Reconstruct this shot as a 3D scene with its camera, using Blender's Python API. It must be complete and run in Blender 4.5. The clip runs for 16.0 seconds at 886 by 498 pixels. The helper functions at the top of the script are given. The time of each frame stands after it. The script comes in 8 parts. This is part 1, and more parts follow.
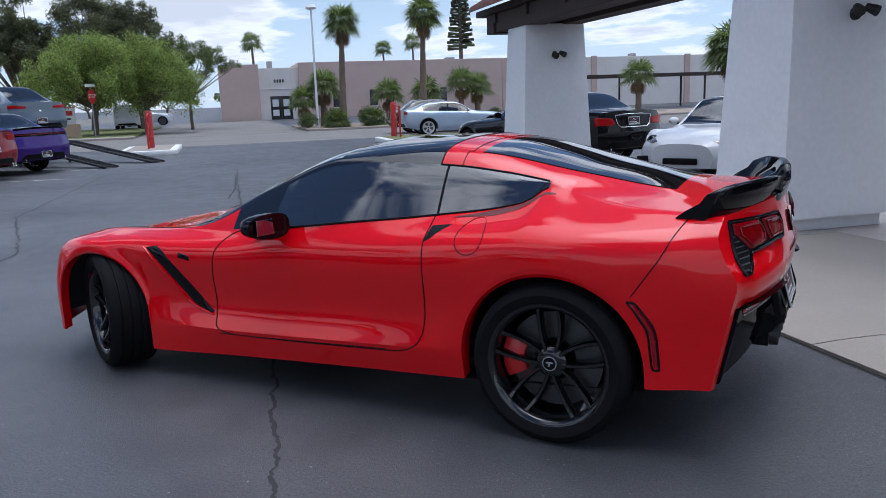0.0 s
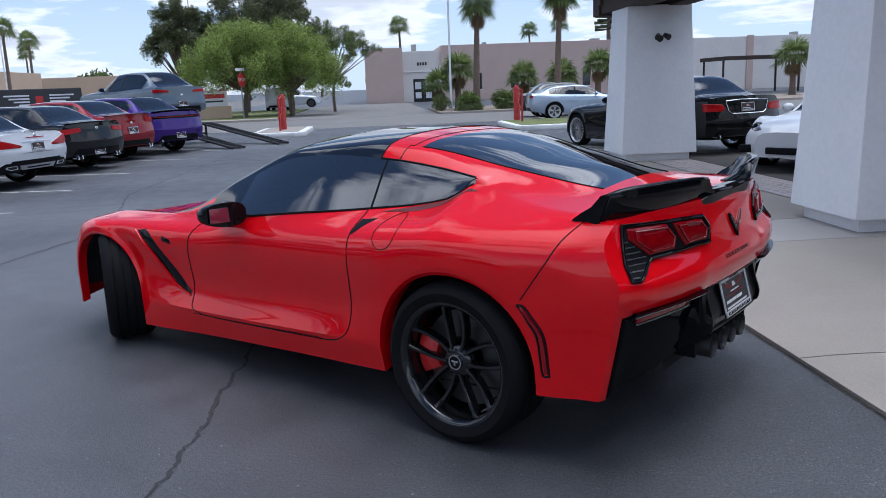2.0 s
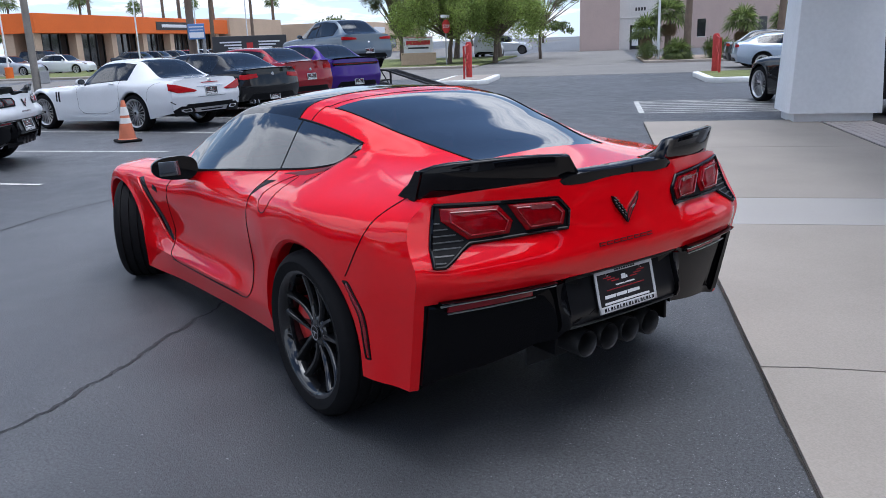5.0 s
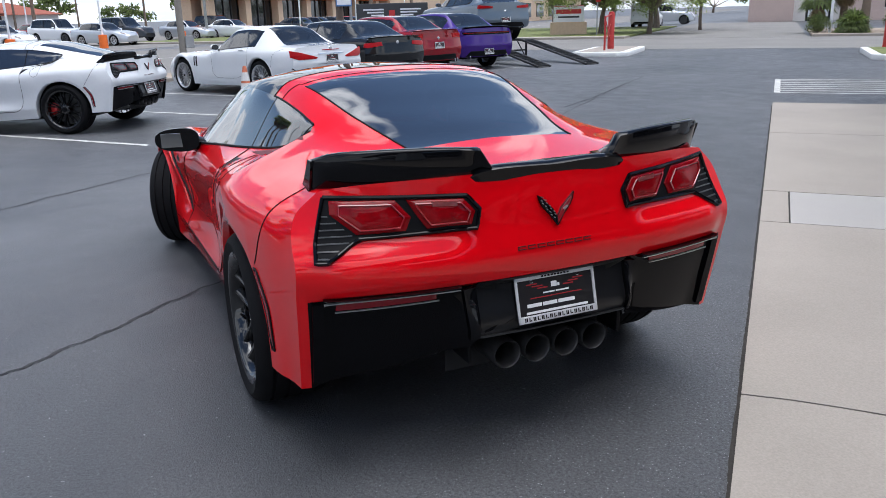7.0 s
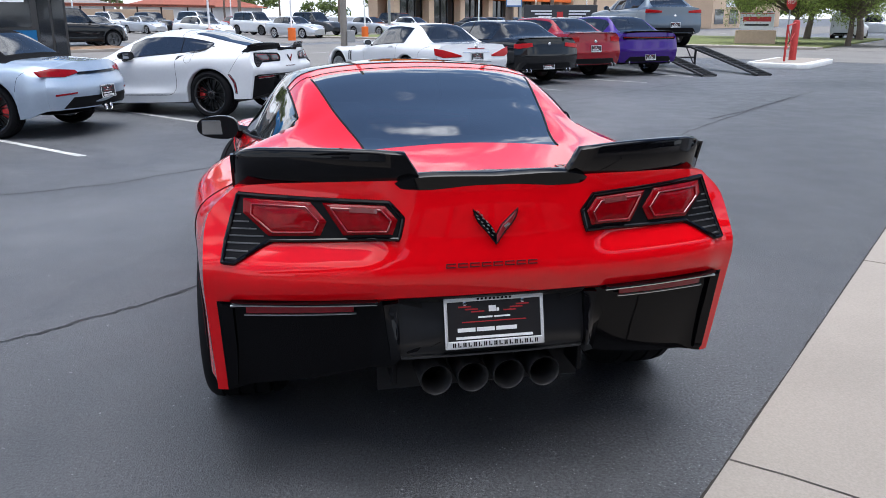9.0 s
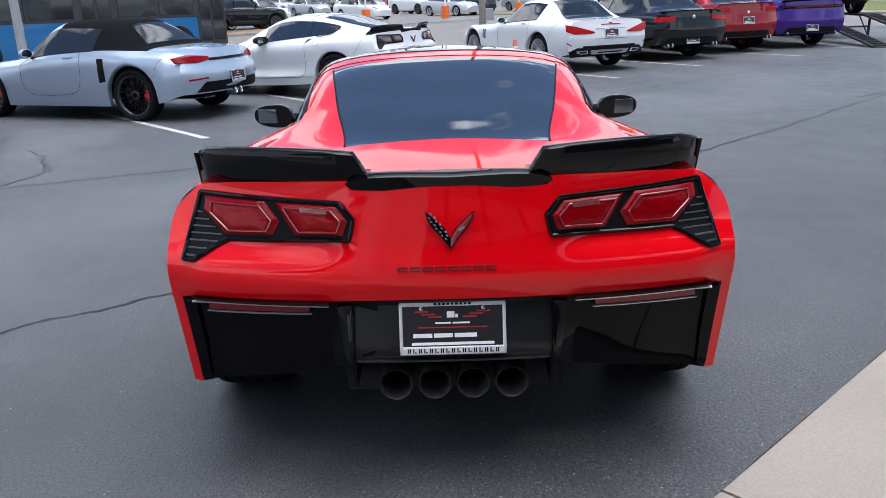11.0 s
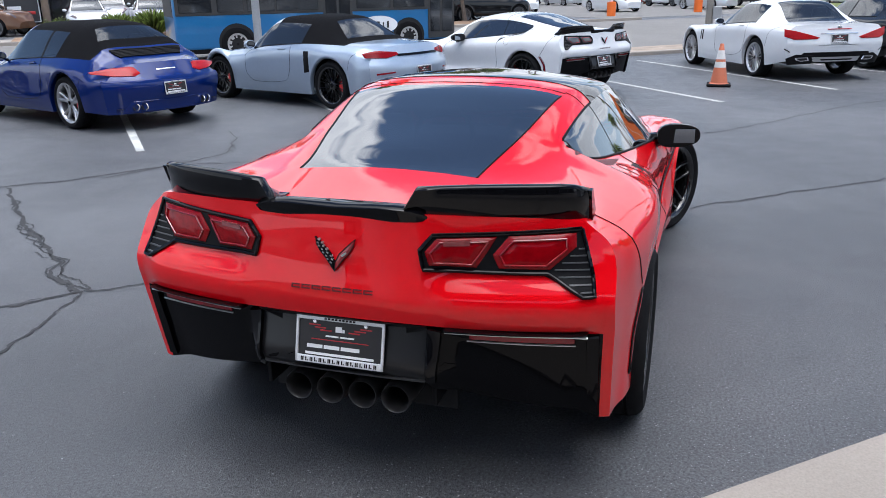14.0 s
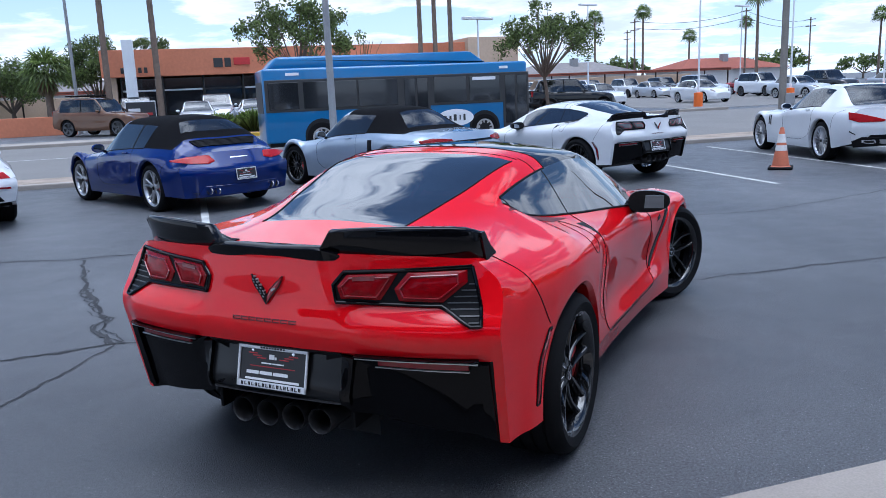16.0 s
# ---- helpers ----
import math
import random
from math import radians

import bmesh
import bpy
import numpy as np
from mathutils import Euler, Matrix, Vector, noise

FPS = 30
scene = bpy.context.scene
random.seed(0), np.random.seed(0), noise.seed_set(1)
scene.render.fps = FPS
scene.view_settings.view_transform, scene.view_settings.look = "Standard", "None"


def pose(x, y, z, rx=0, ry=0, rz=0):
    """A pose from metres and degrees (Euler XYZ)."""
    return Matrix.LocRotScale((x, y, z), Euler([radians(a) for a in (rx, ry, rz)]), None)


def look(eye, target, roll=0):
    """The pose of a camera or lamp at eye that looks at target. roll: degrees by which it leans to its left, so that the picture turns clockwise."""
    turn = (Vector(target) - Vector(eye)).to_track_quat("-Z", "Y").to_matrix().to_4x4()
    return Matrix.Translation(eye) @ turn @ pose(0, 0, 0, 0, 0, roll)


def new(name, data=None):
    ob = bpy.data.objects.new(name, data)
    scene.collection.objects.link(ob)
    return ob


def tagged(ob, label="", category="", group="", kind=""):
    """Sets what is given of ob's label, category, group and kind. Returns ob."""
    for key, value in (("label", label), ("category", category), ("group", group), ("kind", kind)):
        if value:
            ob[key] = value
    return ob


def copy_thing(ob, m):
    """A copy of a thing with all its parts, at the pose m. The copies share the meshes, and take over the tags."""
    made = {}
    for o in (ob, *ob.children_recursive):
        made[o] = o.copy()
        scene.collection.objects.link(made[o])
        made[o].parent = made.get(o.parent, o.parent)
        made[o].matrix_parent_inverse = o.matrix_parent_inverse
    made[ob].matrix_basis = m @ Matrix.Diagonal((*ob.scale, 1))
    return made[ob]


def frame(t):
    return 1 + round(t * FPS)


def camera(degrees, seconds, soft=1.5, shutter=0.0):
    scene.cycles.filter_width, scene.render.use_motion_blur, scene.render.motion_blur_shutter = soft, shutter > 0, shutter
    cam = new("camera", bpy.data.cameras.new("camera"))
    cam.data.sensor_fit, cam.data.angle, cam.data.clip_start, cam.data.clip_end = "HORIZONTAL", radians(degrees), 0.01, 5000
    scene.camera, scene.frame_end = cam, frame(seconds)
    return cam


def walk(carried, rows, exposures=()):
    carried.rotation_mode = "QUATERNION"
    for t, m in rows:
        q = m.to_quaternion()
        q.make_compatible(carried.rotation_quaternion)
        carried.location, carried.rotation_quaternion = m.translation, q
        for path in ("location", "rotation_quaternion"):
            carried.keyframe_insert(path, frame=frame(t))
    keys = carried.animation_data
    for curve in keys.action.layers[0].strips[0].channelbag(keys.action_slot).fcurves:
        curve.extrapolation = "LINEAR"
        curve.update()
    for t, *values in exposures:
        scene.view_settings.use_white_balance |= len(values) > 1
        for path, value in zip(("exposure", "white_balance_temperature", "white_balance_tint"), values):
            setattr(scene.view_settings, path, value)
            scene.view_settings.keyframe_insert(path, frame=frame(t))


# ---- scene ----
cam = camera(58.8, 16.0, soft=0.8)
PATH = [
    (0, (-1.059, 3.788, 1.417), (-0.145, 2.049, 1.042), -2.1),
    (0.5, (-1.307, 3.718, 1.423), (-0.31, 2.027, 1.041), -2.2),
    (1, (-1.478, 3.594, 1.414), (-0.403, 1.953, 1.025), -2.2),
    (1.5, (-1.651, 3.424, 1.433), (-0.503, 1.836, 1.036), -2.2),
    (2, (-1.868, 3.27, 1.437), (-0.648, 1.737, 1.032), -2.2),
    (2.5, (-2.054, 3.12, 1.436), (-0.77, 1.645, 1.018), -2.4),
    (3, (-2.164, 2.934, 1.431), (-0.819, 1.519, 0.999), -2.6),
    (3.5, (-2.249, 2.73, 1.439), (-0.842, 1.382, 0.988), -2.6),
    (4, (-2.403, 2.549, 1.438), (-0.935, 1.275, 0.969), -2.6),
    (4.2, (-2.484, 2.475, 1.439), (-0.991, 1.233, 0.963), -2.4),
    (6.3, (-2.917, 1.652, 1.461), (-1.231, 0.739, 0.894), -2.1),
    (6.5, (-2.947, 1.582, 1.466), (-1.243, 0.706, 0.894), -2.0),
    (7, (-2.948, 1.359, 1.457), (-1.199, 0.577, 0.883), -1.5),
    (7.5, (-2.966, 1.159, 1.455), (-1.176, 0.473, 0.883), -0.9),
    (8, (-3.05, 0.938, 1.453), (-1.224, 0.353, 0.885), -0.3),
    (8.5, (-3.068, 0.776, 1.434), (-1.212, 0.29, 0.87), 0.1),
    (9, (-2.979, 0.597, 1.424), (-1.099, 0.214, 0.858), 0.2),
    (9.2, (-2.968, 0.538, 1.432), (-1.08, 0.197, 0.865), 0.2),
    (11.3, (-2.912, -0.076, 1.479), (-1.016, 0.003, 0.845), -1.9),
    (11.5, (-2.891, -0.129, 1.518), (-1.003, -0.004, 0.872), -1.9),
    (12, (-2.846, -0.27, 1.59), (-0.975, -0.039, 0.921), -1.8),
    (12.5, (-2.853, -0.476, 1.648), (-1.002, -0.134, 0.973), -1.5),
    (13, (-2.89, -0.654, 1.636), (-1.058, -0.214, 0.965), -1.4),
    (13.5, (-2.918, -0.841, 1.63), (-1.103, -0.318, 0.973), -1.1),
    (14, (-2.908, -1.048, 1.612), (-1.107, -0.447, 0.983), -1.1),
    (14.5, (-2.977, -1.222, 1.6), (-1.186, -0.553, 1.014), -1.2),
    (15, (-3.055, -1.392, 1.593), (-1.27, -0.658, 1.066), -1.3),
    (15.5, (-3.054, -1.531, 1.567), (-1.276, -0.741, 1.102), -1.7),
    (16, (-3.019, -1.755, 1.513), (-1.251, -0.91, 1.115), -2.4),
]
walk(cam, [(t, look(eye, target, roll)) for t, eye, target, roll in PATH],
     exposures=[(0, 0.14, 5750, 12), (3.5, 0.34, 5700, 12), (7, 0.66, 6200, 11), (9, 0.80, 6200, 11), (13, 0.83, 6200, 11), (14.5, 0.80, 6000, 11), (15.3, 0.68, 5650, 11), (16.0, 0.44, 5350, 11)])

# ---- world, sun, exposure ----
world = bpy.data.worlds.new("sky")
scene.world = world
world.use_nodes = True
wt = world.node_tree
wt.nodes.clear()


def link(tree, a, b):
    tree.links.new(a, b)


SUN_EL, SUN_AZ = 77.0, 238.0
SUN_DIR = (math.sin(radians(SUN_AZ)) * math.cos(radians(SUN_EL)), math.cos(radians(SUN_AZ)) * math.cos(radians(SUN_EL)), math.sin(radians(SUN_EL)))
CLOUDS = (2.15, 8.02, 0.0)


def build_sky():
    n = wt.nodes
    out = n.new("ShaderNodeOutputWorld")
    bg = n.new("ShaderNodeBackground")
    sky = n.new("ShaderNodeTexSky")
    sky.sky_type = "NISHITA"
    sky.sun_disc = False
    sky.sun_elevation, sky.sun_rotation = radians(SUN_EL), radians(SUN_AZ)
    sky.dust_density, sky.ozone_density = 0.25, 2.5
    co = n.new("ShaderNodeTexCoord")
    sp = n.new("ShaderNodeSeparateXYZ"); link(wt, co.outputs["Generated"], sp.inputs[0])

    def calc(op, a, b, c=None):
        q = n.new("ShaderNodeMath"); q.operation = op
        for k, v in enumerate((a, b) if c is None else (a, b, c)):
            if isinstance(v, (int, float)):
                q.inputs[k].default_value = v
            else:
                link(wt, v, q.inputs[k])
        return q.outputs[0]

    def spread(v, a, b, lo, hi):
        q = n.new("ShaderNodeMapRange"); q.interpolation_type = "SMOOTHSTEP"
        for name, value in (("From Min", a), ("From Max", b), ("To Min", lo), ("To Max", hi)):
            q.inputs[name].default_value = value
        link(wt, v, q.inputs["Value"])
        return q.outputs[0]

    # a flat layer of broken cumulus seen in perspective
    low = calc("MAXIMUM", calc("ADD", sp.outputs[2], 0.13), 0.05)
    flat = n.new("ShaderNodeCombineXYZ")
    link(wt, calc("DIVIDE", sp.outputs[0], low), flat.inputs[0]); link(wt, calc("DIVIDE", sp.outputs[1], low), flat.inputs[1])
    link(wt, calc("MULTIPLY", sp.outputs[2], 2.2), flat.inputs[2])
    st = n.new("ShaderNodeMapping"); st.inputs["Location"].default_value = CLOUDS
    link(wt, flat.outputs[0], st.inputs["Vector"])

    def fbm(scale, detail, rough):
        q = n.new("ShaderNodeTexNoise")
        q.inputs["Scale"].default_value, q.inputs["Detail"].default_value, q.inputs["Roughness"].default_value = scale, detail, rough
        link(wt, st.outputs[0], q.inputs["Vector"])
        return q.outputs["Fac"]

    dense = calc("ADD", fbm(1.05, 10, 0.56), spread(sp.outputs[2], 0.05, 0.60, 0.03, -0.02))
    cover = spread(dense, 0.48, 0.56, 0.0, 1.0)
    # bright rims, greyer thick cores
    core = spread(calc("ADD", dense, calc("MULTIPLY", fbm(3.4, 8, 0.6), 0.22)), 0.62, 0.78, 0.0, 1.0)
    body = n.new("ShaderNodeMix"); body.data_type = "RGBA"
    body.inputs[6].default_value, body.inputs[7].default_value = (11.6, 11.8, 12.1, 1), (8.0, 8.4, 9.0, 1)
    link(wt, core, body.inputs[0])
    # the sun stands behind the clouds, which glow round it
    near = n.new("ShaderNodeVectorMath"); near.operation = "DOT_PRODUCT"; near.inputs[1].default_value = SUN_DIR
    link(wt, co.outputs["Generated"], near.inputs[0])
    lit = n.new("ShaderNodeVectorMath"); lit.operation = "SCALE"
    link(wt, body.outputs[2], lit.inputs[0])
    link(wt, calc("ADD", spread(near.outputs["Value"], 0.72, 0.985, 0.0, 2.7), spread(sp.outputs[2], 0.2, 0.7, 0.88, 1.25)), lit.inputs["Scale"])
    # pale haze low down
    air = n.new("ShaderNodeMix"); air.data_type = "RGBA"
    air.inputs[7].default_value = (7.2, 8.6, 10.2, 1)
    link(wt, spread(sp.outputs[2], 0.0, 0.30, 0.75, 0.0), air.inputs[0]); link(wt, sky.outputs[0], air.inputs[6])
    mix = n.new("ShaderNodeMix"); mix.data_type = "RGBA"
    link(wt, cover, mix.inputs[0]); link(wt, air.outputs[2], mix.inputs[6]); link(wt, lit.outputs[0], mix.inputs[7])
    link(wt, mix.outputs[2], bg.inputs[0])
    bg.inputs[1].default_value = 0.09
    link(wt, bg.outputs[0], out.inputs[0])


build_sky()
sun = new("sun", bpy.data.lights.new("sun", "SUN"))
sun.data.energy, sun.data.angle, sun.data.color = 1.3, radians(50), (1.0, 0.95, 0.88)
sun.matrix_world = look((0, 0, 30), Vector((0, 0, 30)) - Vector(SUN_DIR))
scene.view_settings.exposure = 0.0


# ---- materials ----
def material(name, colour, rough=0.5, metal=0.0, coat=0.0, var=0.12, scale=6.0, bump=0.0, bump_scale=60.0, spec=0.5, coat_rough=0.03, coat_ior=1.5, fine=None, emit=None):
    """A principled material with two scales of colour variation, and a fine relief."""
    m = bpy.data.materials.new(name)
    m.use_nodes = True
    t = m.node_tree
    b = t.nodes["Principled BSDF"]
    b.inputs["Roughness"].default_value, b.inputs["Metallic"].default_value = rough, metal
    b.inputs["Coat Weight"].default_value, b.inputs["Coat Roughness"].default_value = coat, coat_rough
    b.inputs["Specular IOR Level"].default_value, b.inputs["Coat IOR"].default_value = spec, coat_ior
    c = (*colour, 1.0)
    if var:
        co = t.nodes.new("ShaderNodeTexCoord")
        n1 = t.nodes.new("ShaderNodeTexNoise"); n1.inputs["Scale"].default_value = scale; n1.inputs["Detail"].default_value = 5
        n2 = t.nodes.new("ShaderNodeTexNoise"); n2.inputs["Scale"].default_value = fine or scale * 14; n2.inputs["Detail"].default_value = 3
        for n in (n1, n2):
            t.links.new(co.outputs["Object"], n.inputs["Vector"])
        ad = t.nodes.new("ShaderNodeMath"); ad.operation = "ADD"
        t.links.new(n1.outputs["Fac"], ad.inputs[0]); t.links.new(n2.outputs["Fac"], ad.inputs[1])
        mr = t.nodes.new("ShaderNodeMapRange")
        mr.inputs["From Min"].default_value, mr.inputs["From Max"].default_value = 0.65, 1.35
        mr.inputs["To Min"].default_value, mr.inputs["To Max"].default_value = 1 - var, 1 + var
        t.links.new(ad.outputs[0], mr.inputs["Value"])
        mu = t.nodes.new("ShaderNodeVectorMath"); mu.operation = "SCALE"
        mu.inputs[0].default_value = colour
        t.links.new(mr.outputs[0], mu.inputs["Scale"])
        t.links.new(mu.outputs[0], b.inputs["Base Color"])
    else:
        b.inputs["Base Color"].default_value = c
    if bump:
        co2 = t.nodes.new("ShaderNodeTexCoord")
        n3 = t.nodes.new("ShaderNodeTexNoise"); n3.inputs["Scale"].default_value = bump_scale; n3.inputs["Detail"].default_value = 4
        t.links.new(co2.outputs["Object"], n3.inputs["Vector"])
        bp = t.nodes.new("ShaderNodeBump"); bp.inputs["Strength"].default_value = bump; bp.inputs["Distance"].default_value = 0.01
        t.links.new(n3.outputs["Fac"], bp.inputs["Height"])
        t.links.new(bp.outputs[0], b.inputs["Normal"])
    if emit:
        b.inputs["Emission Color"].default_value, b.inputs["Emission Strength"].default_value = (*emit[:3], 1), emit[3]
    return m


def paint(name, colour, flake=0.0, rough=0.35, ior=1.44):
    return material(name, colour, rough=rough, metal=flake, coat=1.0, var=0.03, scale=2.0, coat_rough=0.008, coat_ior=ior, spec=0.03)


def glass_material(name, tint=(0.02, 0.022, 0.025), clear=0.35, ior=2.25):
    """Tinted car glass: a clear part under a mirror-like surface."""
    m = bpy.data.materials.new(name)
    m.use_nodes = True
    t = m.node_tree
    t.nodes.clear()
    out = t.nodes.new("ShaderNodeOutputMaterial")
    tr = t.nodes.new("ShaderNodeBsdfTransparent"); tr.inputs[0].default_value = (*[clear * 0.9 + v for v in tint], 1)
    df = t.nodes.new("ShaderNodeBsdfPrincipled"); df.inputs["Base Color"].default_value = (*tint, 1)
    df.inputs["Roughness"].default_value = 0.02; df.inputs["IOR"].default_value = 1.7
    mx = t.nodes.new("ShaderNodeMixShader"); mx.inputs[0].default_value = 1 - clear
    t.links.new(tr.outputs[0], mx.inputs[1]); t.links.new(df.outputs[0], mx.inputs[2])
    gl = t.nodes.new("ShaderNodeBsdfGlossy"); gl.inputs["Roughness"].default_value = 0.01
    fr = t.nodes.new("ShaderNodeFresnel"); fr.inputs[0].default_value = ior
    m2 = t.nodes.new("ShaderNodeMixShader")
    t.links.new(fr.outputs[0], m2.inputs[0]); t.links.new(mx.outputs[0], m2.inputs[1]); t.links.new(gl.outputs[0], m2.inputs[2])
    t.links.new(m2.outputs[0], out.inputs[0])
    return m


def asphalt_material(name="asphalt", tone=0.86, stones=0.57):
    m = bpy.data.materials.new(name)
    m.use_nodes = True
    t = m.node_tree
    b = t.nodes["Principled BSDF"]
    co = t.nodes.new("ShaderNodeTexCoord")

    def noise_node(scale, detail, rough=0.55):
        n = t.nodes.new("ShaderNodeTexNoise")
        n.inputs["Scale"].default_value, n.inputs["Detail"].default_value, n.inputs["Roughness"].default_value = scale, detail, rough
        t.links.new(co.outputs["Object"], n.inputs["Vector"])
        return n

    big, mid, grit = noise_node(0.35, 6), noise_node(3.0, 5), noise_node(160, 2)
    vor = t.nodes.new("ShaderNodeTexVoronoi"); vor.inputs["Scale"].default_value = 75
    t.links.new(co.outputs["Object"], vor.inputs["Vector"])
    r1 = t.nodes.new("ShaderNodeValToRGB")
    r1.color_ramp.elements[0].position, r1.color_ramp.elements[1].position = 0.3, 0.7
    r1.color_ramp.elements[0].color, r1.color_ramp.elements[1].color = (0.066 * tone, 0.069 * tone, 0.076 * tone, 1), (0.128 * tone, 0.131 * tone, 0.139 * tone, 1)
    t.links.new(big.outputs["Fac"], r1.inputs[0])
    mm = t.nodes.new("ShaderNodeMix"); mm.data_type = "RGBA"; mm.blend_type = "MULTIPLY"; mm.inputs[0].default_value = 0.32
    r2 = t.nodes.new("ShaderNodeValToRGB")
    r2.color_ramp.elements[0].position, r2.color_ramp.elements[1].position = 0.35, 0.62
    r2.color_ramp.elements[0].color, r2.color_ramp.elements[1].color = (0.6, 0.6, 0.62, 1), (1.1, 1.1, 1.12, 1)
    t.links.new(mid.outputs["Fac"], r2.inputs[0])
    t.links.new(r1.outputs[0], mm.inputs[6]); t.links.new(r2.outputs[0], mm.inputs[7])
    # pale stones in the binder
    r3 = t.nodes.new("ShaderNodeValToRGB")
    r3.color_ramp.elements[0].position, r3.color_ramp.elements[1].position = 0.16, 0.26
    r3.color_ramp.elements[0].color, r3.color_ramp.elements[1].color = (1, 1, 1, 1), (0, 0, 0, 1)
    t.links.new(vor.outputs["Distance"], r3.inputs[0])
    gm = t.nodes.new("ShaderNodeMath"); gm.operation = "GREATER_THAN"; gm.inputs[1].default_value = stones
    t.links.new(grit.outputs["Fac"], gm.inputs[0])
    g2 = t.nodes.new("ShaderNodeMath"); g2.operation = "MULTIPLY"
    t.links.new(r3.outputs[0], g2.inputs[0]); t.links.new(gm.outputs[0], g2.inputs[1])
    # darker towards the walkway, and open-grained at its very edge
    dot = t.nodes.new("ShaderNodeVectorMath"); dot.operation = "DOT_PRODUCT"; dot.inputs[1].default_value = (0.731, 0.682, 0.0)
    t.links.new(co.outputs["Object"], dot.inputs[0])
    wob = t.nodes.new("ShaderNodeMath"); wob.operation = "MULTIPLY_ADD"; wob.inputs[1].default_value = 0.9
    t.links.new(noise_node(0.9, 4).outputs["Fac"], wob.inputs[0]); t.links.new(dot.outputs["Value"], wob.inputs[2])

    def ramp(src, a, b, lo, hi):
        q = t.nodes.new("ShaderNodeMapRange"); q.interpolation_type = "SMOOTHSTEP"
        for name, value in (("From Min", a), ("From Max", b), ("To Min", lo), ("To Max", hi)):
            q.inputs[name].default_value = value
        t.links.new(src, q.inputs["Value"])
        return q.outputs[0]

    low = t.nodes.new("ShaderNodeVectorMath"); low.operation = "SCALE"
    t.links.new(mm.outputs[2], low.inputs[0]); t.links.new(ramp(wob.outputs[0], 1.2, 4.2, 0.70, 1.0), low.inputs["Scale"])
    open_edge = ramp(wob.outputs[0], -0.35, 0.75, 1.0, 0.8)
    # coarse open grain of light and dark grit
    grit_tone = t.nodes.new("ShaderNodeMapRange")
    for name, value in (("From Min", 0.33), ("From Max", 0.72), ("To Min", 0.25), ("To Max", 2.1)):
        grit_tone.inputs[name].default_value = value
    t.links.new(noise_node(85, 3, 0.8).outputs["Fac"], grit_tone.inputs["Value"])
    amount = t.nodes.new("ShaderNodeMix")
    amount.inputs[2].default_value = 1.0
    t.links.new(open_edge, amount.inputs[0]); t.links.new(grit_tone.outputs[0], amount.inputs[3])
    grain = t.nodes.new("ShaderNodeVectorMath"); grain.operation = "SCALE"
    t.links.new(low.outputs[0], grain.inputs[0]); t.links.new(amount.outputs[0], grain.inputs["Scale"])
    # pale stones, thick at the edge and scattered elsewhere
    some = t.nodes.new("ShaderNodeMath"); some.operation = "MULTIPLY"
    t.links.new(g2.outputs[0], some.inputs[0]); t.links.new(ramp(wob.outputs[0], -0.35, 0.9, 1.0, 0.0), some.inputs[1])
    few = t.nodes.new("ShaderNodeMath"); few.operation = "GREATER_THAN"; few.inputs[1].default_value = 0.66
    t.links.new(noise_node(26, 2).outputs["Fac"], few.inputs[0])
    sparse = t.nodes.new("ShaderNodeMath"); sparse.operation = "MULTIPLY_ADD"
    t.links.new(r3.outputs[0], sparse.inputs[0]); t.links.new(few.outputs[0], sparse.inputs[1]); t.links.new(some.outputs[0], sparse.inputs[2])
    g3 = t.nodes.new("ShaderNodeMix"); g3.data_type = "RGBA"; g3.inputs[7].default_value = (0.36, 0.36, 0.37, 1)
    t.links.new(sparse.outputs[0], g3.inputs[0]); t.links.new(grain.outputs[0], g3.inputs[6])
    # dark oil spots and dull patches
    spot = t.nodes.new("ShaderNodeVectorMath"); spot.operation = "SCALE"
    t.links.new(g3.outputs[2], spot.inputs[0]); t.links.new(ramp(noise_node(1.7, 6, 0.7).outputs["Fac"], 0.62, 0.74, 1.0, 0.55), spot.inputs["Scale"])
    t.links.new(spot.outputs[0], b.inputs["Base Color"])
    t.links.new(ramp(mid.outputs["Fac"], 0.3, 0.7, 0.44, 0.56), b.inputs["Roughness"])
    bp = t.nodes.new("ShaderNodeBump"); bp.inputs["Distance"].default_value = 0.006
    t.links.new(ramp(wob.outputs[0], -0.35, 1.2, 0.9, 0.6), bp.inputs["Strength"])
    t.links.new(noise_node(150, 3).outputs["Fac"], bp.inputs["Height"])
    t.links.new(bp.outputs[0], b.inputs["Normal"])
    return m


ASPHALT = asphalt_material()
CONCRETE = material("concrete", (0.30, 0.265, 0.23), 0.85, var=0.16, scale=0.9, bump=0.06, bump_scale=160, fine=120)
NEW_CONCRETE = material("paler concrete", (0.34, 0.32, 0.30), 0.85, var=0.07, scale=0.9, bump=0.05, bump_scale=160, fine=120)
STUCCO = material("white stucco", (0.78, 0.79, 0.80), 0.9, var=0.05, scale=1.2, bump=0.35, bump_scale=120)
BLACK_BUMPER = material("gloss black bumper", (0.003, 0.003, 0.004), 0.35, coat=0.4, var=0.0, spec=0.0, coat_rough=0.05, coat_ior=1.4)
BLACK_GLOSS = material("gloss black", (0.003, 0.003, 0.004), 0.3, coat=0.8, var=0.0, spec=0.0, coat_rough=0.02, coat_ior=1.38)
PLATE_RIM = material("bright plate frame", (0.66, 0.66, 0.67), 0.3, metal=0.35, var=0.08, scale=20)
ROOF_GLOSS = material("gloss black roof", (0.003, 0.003, 0.004), 0.3, coat=1.0, var=0.0, spec=0.0, coat_rough=0.02, coat_ior=1.75)
